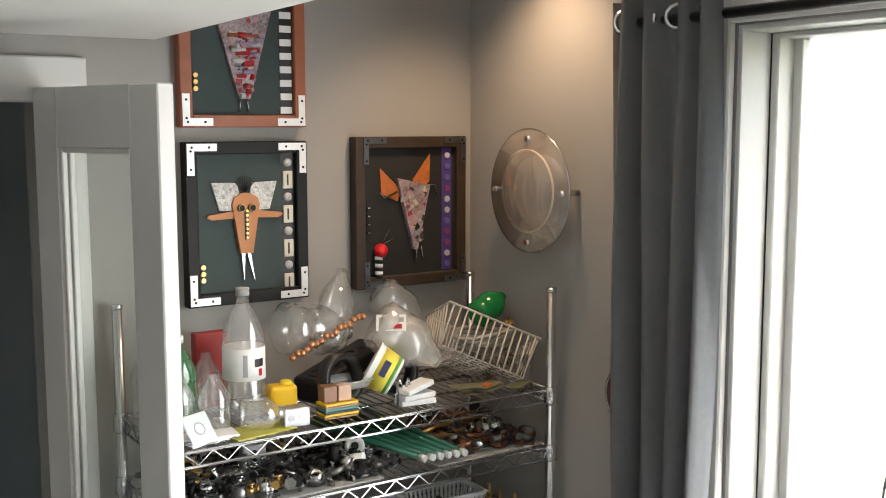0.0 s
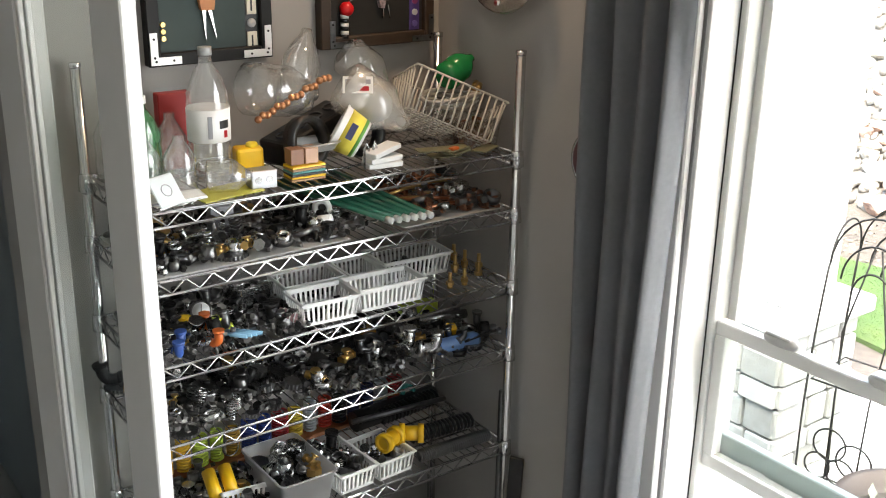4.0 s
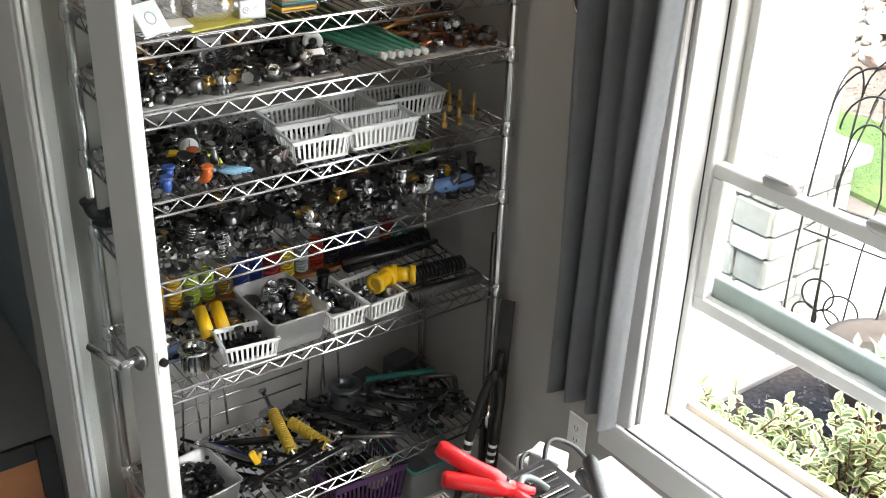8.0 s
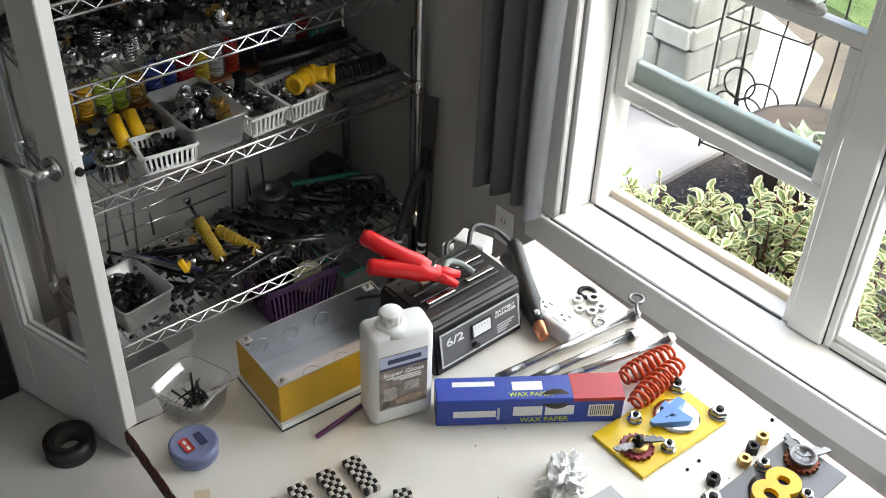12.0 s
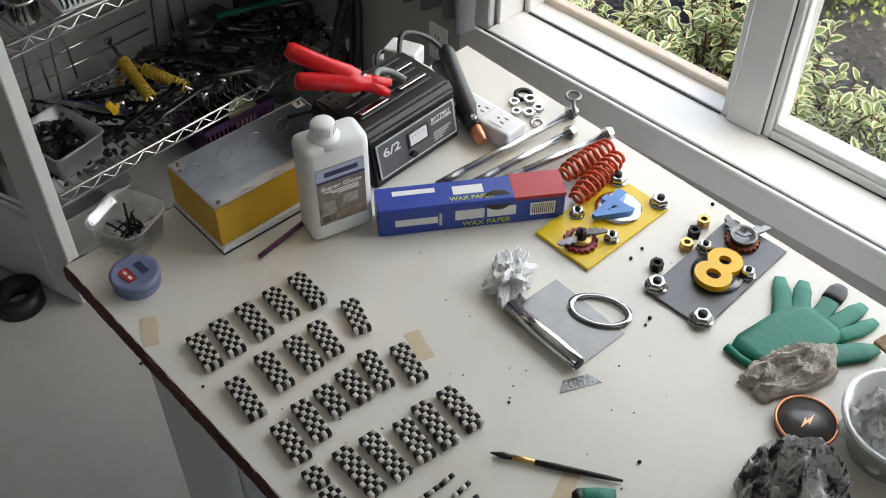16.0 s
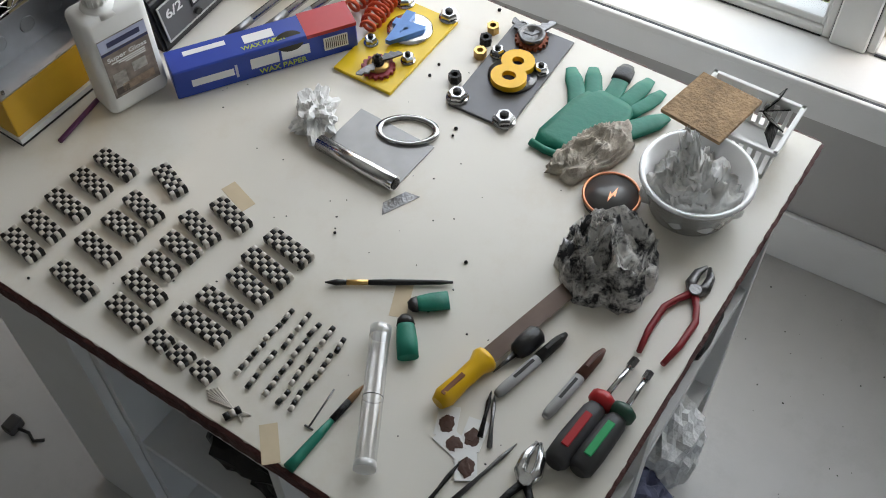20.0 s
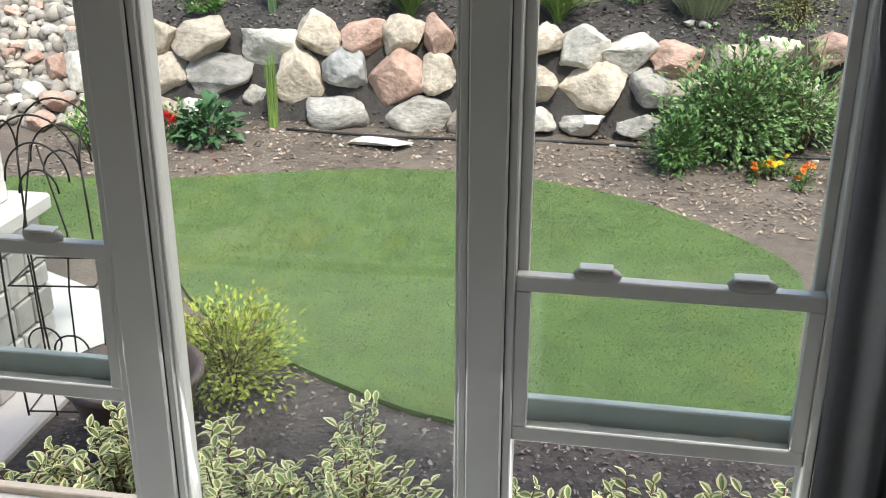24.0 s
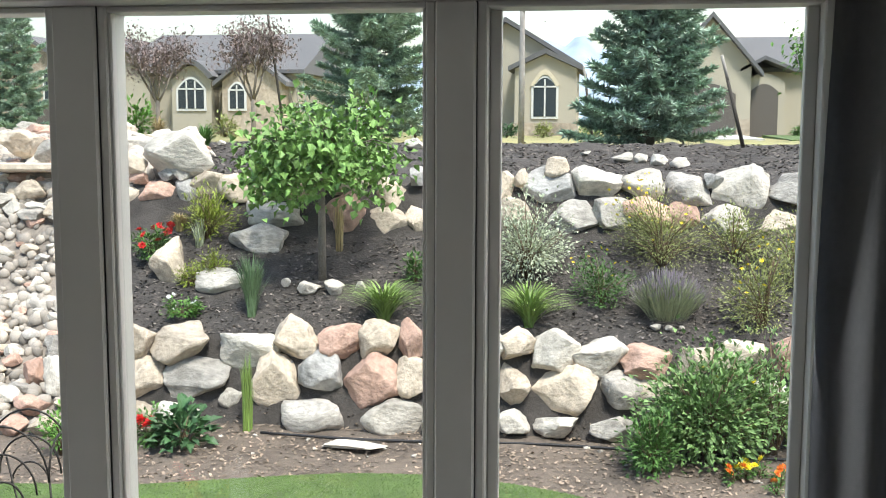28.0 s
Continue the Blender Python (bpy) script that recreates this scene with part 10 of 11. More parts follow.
g_lily = green("daylily_leaf", (0.20, 0.30, 0.08), 0.5)
g_blue = green("blue_grass", (0.15, 0.23, 0.12), 0.6)
g_dark = green("dark_leaf", (0.05, 0.115, 0.045), 0.5)
g_mid = green("mid_leaf", (0.085, 0.18, 0.045), 0.55)
g_lime = green("lime_leaf", (0.24, 0.30, 0.045), 0.55)
g_bright = green("bright_leaf", (0.12, 0.26, 0.05), 0.5)
g_grey = green("silver_leaf", (0.44, 0.49, 0.35), 0.6)
g_olive = green("olive_leaf", (0.25, 0.28, 0.10), 0.6)
g_leaf = green("heart_leaf", (0.165, 0.29, 0.08), 0.5, 0.4)
g_tom = green("tomato_leaf", (0.17, 0.28, 0.10), 0.6, 0.45)
g_straw = green("straw_blade", (0.42, 0.33, 0.17), 0.7)
f_red = simple("red_petal", (0.62, 0.02, 0.02), 0.5)
f_yellow = simple("yellow_petal", (0.85, 0.70, 0.03), 0.5)
f_orange = simple("orange_petal", (0.75, 0.20, 0.02), 0.5)
f_purple = simple("lavender_petal", (0.28, 0.235, 0.285), 0.7)

tuft("daylily", 6.99, -0.77, 0.95, 0.46, 230, g_lily, "arching green daylily tuft on the mulch terrace", "plant", 0.017, group="daylilies")
tuft("daylily", 6.99, -2.02, 0.95, 0.46, 230, g_lily, "arching green daylily tuft on the mulch terrace", "plant", 0.017, group="daylilies")
tuft("blue_grass", 7.01, 0.43, 0.55, 0.5, 320, g_blue, "upright blue-green ornamental grass tuft", "grass", 0.008, 0.35)
tuft("dry_grass", 8.03, -0.11, 0.25, 0.42, 60, g_straw, "thin straw-coloured grass by the young tree", "grass", 0.007, 0.5)
tuft("green_reed", 6.3, 0.24, 0.2, 0.48, 110, g_lily, "upright green reed clump before the boulder wall", "grass", 0.009, 0.65)
tuft("straw_grass", 8.3, 1.62, 0.34, 0.24, 160, g_straw, "pale straw-coloured grass tuft", "grass", 0.008)
tuft("spiky_plant", 8.05, 1.32, 0.26, 0.28, 45, g_grey, "silvery spiky leaves among boulders", "plant", 0.016, 0.3)
tuft("upper_grass", 10.4, 2.15, 0.5, 0.38, 200, g_mid, "dark green grass tuft beside pale boulders", "grass", 0.012)
tuft("upper_grass", 10.9, 2.95, 0.45, 0.42, 160, g_straw, "straw-green grass tuft above the rock waterfall", "grass", 0.01)
tuft("upper_grass", 10.9, 4.75, 0.45, 0.35, 160, g_blue, "blue-green grass tuft above the rock waterfall", "grass", 0.012)
bush("lime_shrub", 8.2, 1.28, 0.75, 0.52, 1300, 0.055, g_lime, "lime-yellow evergreen shrub with spreading fronds", lumps=18, up=0.5, thin=0.25)
bush("lime_shrub", 7.42, 1.16, 0.32, 0.25, 600, 0.03, g_lime, "small round lime-green mound", lumps=12, up=0.4)
bush("lime_shrub", 7.55, 0.97, 0.34, 0.28, 600, 0.03, g_lime, "small round lime-green mound", lumps=12, up=0.4)
bush("red_geranium", 7.85, 1.72, 0.5, 0.36, 600, 0.05, g_mid, "green bedding plant with bright red flowers", "flower", (f_red, 12), lumps=12, fl_size=0.045)
bush("white_green_shrub", 7.65, -1.95, 0.85, 0.8, 3200, 0.04, g_grey, "silvery white-green shrub on the terrace", lumps=26, loose=0.34)
bush("yellow_shrub", 7.9, -3.16, 1.1, 0.8, 4200, 0.032, g_olive, "loose olive shrub with small yellow flowers", flowers=(f_yellow, 45), lumps=30, up=0.5, thin=0.35, fl_size=0.018)
bush("yellow_shrub", 7.31, -2.62, 0.6, 0.46, 1500, 0.032, g_mid, "loose olive shrub with small yellow flowers", flowers=(f_yellow, 9), lumps=14, up=0.4, fl_size=0.018)
bush("yellow_shrub", 7.05, -3.95, 0.8, 0.75, 2400, 0.032, g_olive, "loose olive shrub with small yellow flowers", flowers=(f_yellow, 16), lumps=18, up=0.5, fl_size=0.02)
bush("olive_shrub", 8.0, -3.8, 0.85, 0.55, 1800, 0.032, g_olive, "sparse olive shrub before pale boulders", lumps=16, up=0.5)
bush("olive_shrub", 7.6, -4.3, 0.6, 0.75, 1600, 0.032, g_olive, "sparse olive shrub before pale boulders", lumps=16, up=0.6)
bush("small_perennial", 7.57, -0.94, 0.3, 0.3, 260, 0.05, g_mid, "small green perennial on the mulch", "plant", lumps=9, up=0.5)
bush("bedding_plant", 6.98, 1.05, 0.4, 0.22, 500, 0.04, g_bright, "low green bedding plant with white blooms", "plant", (simple("white_petal", (0.8, 0.8, 0.78), 0.5), 7), lumps=10)
bush("geranium", 5.84, 0.6, 0.55, 0.36, 260, 0.10, g_dark, "broad dark green leaves in the soil strip", "plant", lumps=14, thin=0.7)
bush("geranium", 5.92, 0.93, 0.4, 0.36, 400, 0.05, g_mid, "green bedding plant with bright red flowers", "flower", (f_red, 6), lumps=8, fl_size=0.055)
bush("green_shrub", 5.6, 1.5, 0.32, 0.42, 420, 0.05, g_bright, "fresh green shrub by the lawn", lumps=12)
bush("tomato_plant", 6.12, -3.45, 1.2, 1.0, 4600, 0.055, g_tom, "big bushy green tomato plant in the soil", "plant", (simple("pale_fruit", (0.55, 0.5, 0.1), 0.4), 5), lumps=46, loose=0.24, depth=0.6, thin=0.62)
bush("tomato_plant", 5.8, -3.02, 0.6, 0.5, 1300, 0.05, g_mid, "low bushy green plant in the soil", "plant", lumps=14)
bush("tomato_plant", 6.3, -3.95, 0.7, 1.15, 1500, 0.055, g_tom, "tall airy green plant with yellow bloom", "plant", (f_yellow, 4), lumps=20, up=0.5, loose=0.2)
for x, y, m in ((5.98, -3.62, f_yellow), (5.96, -3.68, f_yellow), (6.0, -3.8, f_yellow), (5.86, -3.92, f_orange), (5.84, -3.58, f_orange), (5.85, -4.12, f_yellow), (5.7, -3.86, f_orange)):
    bush("marigold", x - 0.16, y, 0.18, 0.13, 90, 0.035, g_mid, "marigold in bloom on brown soil", "flower", (m, 3), "marigolds", lumps=5, fl_size=0.04)

# lavender mound: upright flower stalks
ob = thing("lavender", (0, 0, 0), "round lavender mound with faded purple spikes", "plant")
V, F, V2, F2 = [], [], [], []
for i in range(620):
    a, r = uni(0, 6.283), math.sqrt(uni(0, 1))
    x, y = 7.11 + 0.12 * r * math.cos(a), -3.18 + 0.14 * r * math.sin(a)
    tip = Vector((7.11 + 0.31 * r * math.cos(a), -3.18 + 0.36 * r * math.sin(a), terrain(7.11, -3.18) + 0.5 * (1 - 0.4 * r * r) * uni(0.75, 1)))
    b = Vector((x, y, terrain(7.11, -3.18)))
    leaf(V, F, b.lerp(tip, uni(0.2, 0.7)), tip - b + Vector((uni(-0.1, 0.1), uni(-0.1, 0.1), 0)), 0.13, 0.012, 0.05)
    leaf(V, F, b, tip - b, (tip - b).length, 0.005, 0)
    leaf(V2, F2, b.lerp(tip, 0.8), tip - b, (tip - b).length * 0.18, 0.008, 0)
raw("stalks", V, F, green("sage_stalk", (0.25, 0.28, 0.17), 0.7), ob)
raw("spikes", V2, F2, f_purple, ob)

# yellow-green bush by the lawn corner, cream-edged shrubs under the window
bush("golden_bush", 2.14, -0.94, 0.64, 0.56, 2800, 0.034, green("golden_leaf", (0.22, 0.27, 0.04), 0.55, 0.5, (0.35, 0.16, 0.05), 0.5), "golden-green bush with reddish tips by the lawn", lumps=24, loose=0.25, thin=0.55, up=0.4)
c_green = green("leaf_middle_green", (0.19, 0.26, 0.08), 0.45)
c_cream = green("leaf_cream_margin", (0.68, 0.66, 0.36), 0.5, 0.15)


def dogwood(x, y, w, h, n):
    ob = thing("variegated_shrub", (0, 0, 0), "shrub with green leaves edged in cream, under the window", "shrub", "shrubs under the window")
    z = terrain(x, y)
    V, F, S, bm = [], [], [], None
    for i in range(int(n * 1.25)):
        a, r = uni(0, 6.283), math.sqrt(uni(0, 1))
        tip = Vector((x + math.cos(a) * r * w * 0.55, y + math.sin(a) * r * w * 0.5, z + h * (1 - 0.35 * r * r) * uni(0.6, 1.05)))
        b = Vector((x + uni(-0.05, 0.05), y + uni(-0.05, 0.05), z))
        mid = b.lerp(tip, 0.55) + Vector((0, 0, h * 0.12))
        bm = tube([b, mid, tip], [0.005, 0.004, 0.002], 4, bm)
        for k in range(7):
            f = 0.42 + 0.58 * k / 6
            c = b.lerp(mid, f / 0.55) if f < 0.55 else mid.lerp(tip, (f - 0.55) / 0.45)
            q = uni(0, 3.14)
            for sg in (-1, 1):
                d = Vector((math.cos(q) * sg, math.sin(q) * sg, uni(0.05, 0.75) + (0.5 if k == 6 else 0)))
                L = uni(0.036, 0.062)
                bi_leaf(V, F, S, c, d, L, L * uni(0.5, 0.62))
    part("woody_base", bm, simple("red_twig", (0.16, 0.06, 0.04), 0.6), ob)
    raw("leaves", V, F, [c_green, c_cream], ob, slots=S)


for x, y, w, h, n in ((0.95, -0.6, 0.6, 0.42, 44), (0.62, -0.95, 0.55, 0.56, 44), (1.1, -1.0, 0.5, 0.58, 38), (0.5, -1.35, 0.5, 0.6, 40), (0.92, -1.4, 0.5, 0.62, 38), (0.5, -1.78, 0.5, 0.6, 42), (0.92, -1.85, 0.55, 0.62, 42), (0.5, -2.2, 0.5, 0.58, 40), (0.9, -2.3, 0.55, 0.56, 40), (0.48, -2.6, 0.5, 0.58, 42), (0.9, -2.72, 0.55, 0.58, 42), (0.5, -3.0, 0.55, 0.6, 42), (0.95, -3.1, 0.5, 0.6, 36), (0.6, -3.4, 0.55, 0.65, 30), (1.35, -1.75, 0.2, 0.62, 5), (1.3, -1.2, 0.2, 0.5, 5)):
    dogwood(x, y, w, h, n)

# ---- patio, pier, trellis, bowl ----
solid("patio", prism([(0.175, -0.22), (2.4, -0.22), (3.0, 0.0), (3.28, 0.6), (3.3, 4.5), (0.175, 4.5)], -0.42, -0.285, bev=0.012), M["concrete"], "pale concrete patio slab beside the lawn", "patio", kind="structure")
pier = thing("stone_pier", (1.83, 0.02, -0.285), "pier of coursed grey stone blocks with pale cap", "pier", kind="structure")
part("core", box(0.03, 0.03, 0, 0.5, 0.5, 0.73), simple("dark_mortar", (0.22, 0.21, 0.19), 0.9), pier)
blk = mat("pier_stone", (0.40, 0.385, 0.36), 0.85, var=0.25, scale=14, bump=0.7, bscale=30, rand=0.25, stain=(0.26, 0.24, 0.21), stain_amt=0.5, stain_scale=6)
z, row = 0.0, 0
while z < 0.7:
    hh = min((0.13, 0.10, 0.15, 0.11, 0.14, 0.12)[row % 6], 0.73 - z)
    for face in range(2):
        u = 0.0
        while u < 0.52:
            w = min(uni(0.12, 0.27), 0.53 - u)
            if 0.53 - u - w < 0.06:
                w = 0.53 - u
            e = uni(0, 0.02)
            b = box(u + 0.005, -e, z + 0.005, u + w - 0.005, 0.05, z + hh - 0.005, 0.008) if face == 0 else box(-e, u + 0.005, z + 0.005, 0.05, u + w - 0.005, z + hh - 0.005, 0.008)
            part("stone_block", b, blk, pier)
            u += w
    z += hh
    row += 1
part("cap", box(-0.05, -0.05, 0.73, 0.58, 0.58, 0.81, 0.012), M["concrete"], pier, "pale cast cap")
part("post", box(0.08, 0.08, 0.81, 0.45, 0.45, 3.2, 0.01), M["trim"], pier, "white square post above")
wire = simple("black_iron_wire", (0.025, 0.022, 0.02), 0.55, 0.6)
tr = thing("wire_trellis", (1.98, -0.3, -0.29), "black wire garden trellis with scrolls and hoops", "trellis", rz=8)
for sx, sy in ((-1, -1), (-1, 1), (1, -1), (1, 1)):
    pts = [(sx * (0.16 - 0.03 * f), sy * (0.18 + 0.02 * math.sin(f * 3)), f * 1.12) for f in [i / 8 for i in range(9)]]
    part("leg", tube(pts, 0.005, 5), wire, tr)
for sx in (-1, 1):
    for k in range(3):
        a = -0.16 + 0.0 * k
        rr = (0.18, 0.13, 0.08)[k]
        part("hoop", tube([(sx * 0.13, rr * math.cos(t), 1.12 + rr * 1.25 * math.sin(t) - 0.05 * k) for t in [math.pi * i / 14 for i in range(15)]], 0.0045, 5), wire, tr)
for k, s in enumerate((-1, 1)):
    part("hoop", tube([(0.13 * math.cos(t), s * 0.18, 1.12 + 0.16 * math.sin(t)) for t in [math.pi * i / 12 for i in range(13)]], 0.0045, 5), wire, tr)
for cy, cz, r in ((-0.05, 0.32, 0.075), (0.06, 0.36, 0.07), (0.0, 0.25, 0.06), (-0.09, 0.24, 0.05), (0.1, 0.25, 0.055)):
    part("scroll", tube([(-0.155, cy + r * math.cos(t), cz + r * math.sin(t)) for t in [6.283 * i / 18 for i in range(18)]], 0.0045, 5, closed=True), wire, tr)
for zz in (0.62, 0.02):
    part("band", tube([(-0.15, -0.18, zz), (0.15, -0.18, zz), (0.15, 0.18, zz), (-0.15, 0.18, zz)], 0.0045, 5, closed=True), wire, tr)
for s in (-0.06, 0.06):
    part("bar", tube([(-0.15, s, 0.0), (-0.15, s * 1.2, 0.6), (-0.13, s * 1.5, 0.85), (-0.12, s * 0.2, 1.22)], 0.004, 5), wire, tr)
pot = thing("bowl_planter", (1.68, -0.72, -0.32), "round dark clay bowl planter with seedlings", "planter")
clay = mat("dark_clay", (0.085, 0.06, 0.05), 0.6, var=0.25, scale=12, bump=0.2, bscale=50)
part("bowl", lathe([(0.10, 0), (0.12, 0.02), (0.2, 0.16), (0.26, 0.33), (0.285, 0.36), (0.285, 0.385), (0.255, 0.385), (0.24, 0.34), (0.18, 0.3), (0.0, 0.3)], 36), clay, pot)
part("soil", lathe([(0.0, 0.31), (0.12, 0.325), (0.236, 0.318), (0.236, 0.30), (0.0, 0.30)], 24), M["soil"], pot)
V, F = [], []
for i in range(60):
    a, r = uni(0, 6.283), uni(0.02, 0.2)
    leaf(V, F, Vector((r * math.cos(a), r * math.sin(a), 0.325)), Vector((uni(-1, 1), uni(-1, 1), 0.8)), uni(0.05, 0.1), 0.035)
raw("seedlings", V, F, g_grey, pot)


# ---- trees ----
def branches(bm, p, d, length, r, depth, tips, spread=0.6, lift=0.1):
    q = p + d * length
    mid = p.lerp(q, 0.5) + Vector((uni(-1, 1), uni(-1, 1), uni(-1, 1))) * length * 0.06
    bm = tube([p, mid, q], [r, r * 0.8, r * 0.62], 6 if depth > 1 else 4, bm)
    tips.append((q, depth))
    tips.append((mid, depth))
    if depth > 0:
        for i in range(3 if depth > 1 else 4):
            e = (d + Vector((uni(-1, 1), uni(-1, 1), uni(-0.6, 0.8) + lift)) * spread * 1.5).normalized()
            bm = branches(bm, p.lerp(q, uni(0.55, 1.0)), e, length * uni(0.55, 0.8), r * 0.55, depth - 1, tips, spread, lift)
    return bm


def tree(name, x, y, z0, trunk_h, r, crown, n, size, material, label, bark, depth=3, spread=0.6, lift=0.1, length=0.5, thin=0.6, scatter_r=0.12, droop=0.0, lean=(0, 0)):
    ob = thing(name, (0, 0, 0), label, "tree")
    tips = []
    top = Vector((x + lean[0], y + lean[1], z0 + trunk_h))
    bm = tube([(x, y, z0 - 0.05), (x + lean[0] * 0.4 + 0.01, y + lean[1] * 0.4, z0 + trunk_h * 0.5), top], [r * 1.15, r, r * 0.85], 8)
    for i in range(5):
        a = 6.283 * i / 5 + uni(-0.4, 0.4)
        bm = branches(bm, top - Vector((0, 0, uni(0, 0.25) * trunk_h * 0.5)), Vector((math.cos(a) * crown, math.sin(a) * crown, uni(0.4, 1.0) + lift)).normalized(), length * uni(0.75, 1.1), r * 0.55, depth - 1, tips, spread, lift)
    part("trunk", bm, bark, ob)
    V, F = [], []
    ends = [t for t, k in tips if k <= 1]
    for i in range(n):
        c = grnd.choice(ends) + Vector((grnd.gauss(0, scatter_r), grnd.gauss(0, scatter_r), grnd.gauss(0, scatter_r) - droop * uni(0, 1)))
        s = size * uni(0.7, 1.2)
        leaf(V, F, c, Vector((uni(-1, 1), uni(-1, 1), uni(-1.1, 0.3))), s, s * thin)
    raw("crown", V, F, material, ob)
    return ob


bark_grey = mat("grey_bark", (0.20, 0.17, 0.14), 0.85, var=0.35, scale=30, bump=0.6, bscale=60)
bark_pale = mat("pale_bark", (0.36, 0.33, 0.30), 0.8, var=0.3, scale=20, bump=0.4, bscale=40)
tree("young_tree", 7.61, -0.05, terrain(7.61, -0.05), 0.95, 0.035, 1.0, 2900, 0.085, g_leaf, "young weeping tree with broad bright green leaves", bark_grey, 3, 0.8, 0.08, 0.52, 0.85, 0.12, 0.4)
g_purple = green("purple_leaf", (0.20, 0.15, 0.14), 0.6)
tree("purple_tree", 15, 4.75, 1.95, 0.7, 0.04, 0.5, 2600, 0.06, g_purple, "thin young tree with dusky purple leaves", bark_grey, 4, 0.5, 0.4, 0.5, 0.55, 0.13)
tree("purple_tree", 15, 3.1, 1.95, 0.7, 0.04, 0.5, 2900, 0.06, g_purple, "thin young tree with dusky purple leaves", bark_grey, 4, 0.5, 0.4, 0.54, 0.55, 0.13)
tree("slim_tree", 14.4, -1.35, 1.93, 2.3, 0.045, 0.8, 420, 0.08, g_purple, "slim pale trunk with sparse dark leaves on top", bark_pale, 3, 0.7, 0.0, 0.6, 0.55, 0.2)
tree("leafy_tree", 10.6, -4.98, 2.0, 0.5, 0.018, 0.3, 620, 0.075, g_bright, "slender young tree with bright green leaves", bark_grey, 4, 0.35, 0.7, 0.42, 0.5, 0.1, lean=(0, 0.08))


def spruce(x, y, z0, h, w, n, material, label):
    ob = thing("blue_spruce", (0, 0, 0), label, "tree", "blue spruces")
    part("trunk", tube([(x, y, z0 - 0.1), (x, y, z0 + h * 0.6), (x, y, z0 + h)], [h * 0.022, h * 0.014, 0.004], 7), bark_grey, ob)
    V, F, bm = [], [], None
    for i in range(n):
        f = (i + uni(0, 1)) / n
        a = i * 2.39996 + uni(-0.3, 0.3)
        L = w * 0.5 * (1 - f) ** 0.62 * uni(0.45, 1.2) + 0.05
        zz = z0 + h * (0.05 + 0.93 * f)
        d = Vector((math.cos(a), math.sin(a), 0))
        root = Vector((x, y, zz))
        end = root + d * L + Vector((0, 0, L * (0.12 + 0.5 * f) - 0.10 * L))
        mid = root.lerp(end, 0.5) + Vector((0, 0, -0.09 * L))
        bm = tube([root, mid, end], [0.012 * (1 - f) + 0.004, 0.008, 0.003], 4, bm)
        side = Vector((-d.y, d.x, 0))
        k = int(L / 0.055) + 3
        for j in range(k):
            g = 0.15 + 0.85 * (j + 0.5) / k
            c = root.lerp(mid, g * 2) if g < 0.5 else mid.lerp(end, g * 2 - 1)
            tw = (0.34 * L * (1 - g) + 0.07) * uni(0.7, 1.2)
            for sg in (-1, 1):
                e = (d * 0.75 + side * sg + Vector((0, 0, uni(-0.25, 0.25)))).normalized()
                for q in range(4):
                    b = c + e * tw * q / 4
                    for r in range(4):
                        o = (e + Vector((uni(-0.8, 0.8), uni(-0.8, 0.8), uni(-0.4, 0.9)))).normalized()
                        leaf(V, F, b, o, uni(0.07, 0.12) * (0.6 + 0.02 * h * 10), 0.03, 0.0)
    part("limbs", bm, bark_grey, ob)
    raw("crown", V, F, material, ob)


g_spruce = green("spruce_needles", (0.30, 0.41, 0.31), 0.6, 0.5, (0.6, 0.68, 0.62), 0.85)
spruce(13.5, -3.25, 1.93, 2.9, 2.35, 120, g_spruce, "blue-green spruce standing above the boulder walls")
spruce(20.0, 2.15, 1.9, 4.6, 3.5, 120, g_spruce, "tall blue-green spruce behind the young tree")
spruce(26.6, 14.1, 1.85, 3.6, 2.6, 80, g_spruce, "blue-green spruce before the far houses")
for a, b in (((15.6, -2.43, 1.9), (15.5, -2.3, 2.85)), ((10.7, -4.2, 1.95), (10.6, -3.98, 2.75)), ((15.0, 2.55, 1.9), (15.0, 2.85, 4.2))):
    st = thing("tree_stake", (0, 0, 0), "dark leaning wooden stake in the mulch", "stake", "tree stakes")
    part("stake", cyl(a, b, 0.024, 0.02, 8), simple("stake_wood", (0.05, 0.042, 0.035), 0.8), st)
    part("pale_top", cyl(b, tuple(b[i] + 0.35 * (b[i] - a[i]) for i in range(3)), 0.02, 0.018, 8), bark_pale, st)
for x, y, w, h, m in ((16, 5.6, 0.8, 0.75, g_bright), (30, 3.1, 1.4, 1.6, g_mid), (33, -0.6, 0.9, 0.6, g_olive), (33, 0.6, 1.2, 0.5, g_dark), (32, -2.2, 1.0, 0.7, g_mid), (36, -9.2, 0.9, 0.5, g_mid), (36, 15.8, 1.2, 1.2, g_mid), (25, 7.3, 1.0, 0.6, g_olive)):
    bush("yard_shrub", x, y, w, h, 420, 0.12, m, "round green shrub in the far yard", "shrub", group="far yard shrubs", lumps=16)


# ---- far houses ----
stucco = mat("beige_stucco", (0.40, 0.36, 0.29), 0.9, var=0.06, scale=2, bump=0.2, bscale=30)
roofm = mat("grey_shingles", (0.115, 0.115, 0.12), 0.9, var=0.2, scale=3, bump=0.6, bscale=14, stain=(0.16, 0.155, 0.15), stain_amt=0.6, stain_scale=2)
stonem = mat("house_stone", (0.40, 0.33, 0.26), 0.9, var=0.5, scale=7, bump=0.9, bscale=9)
house_glass = simple("house_window_glass", (0.035, 0.045, 0.055), 0.08)
brownm = simple("brown_door_paint", (0.10, 0.085, 0.075), 0.6)


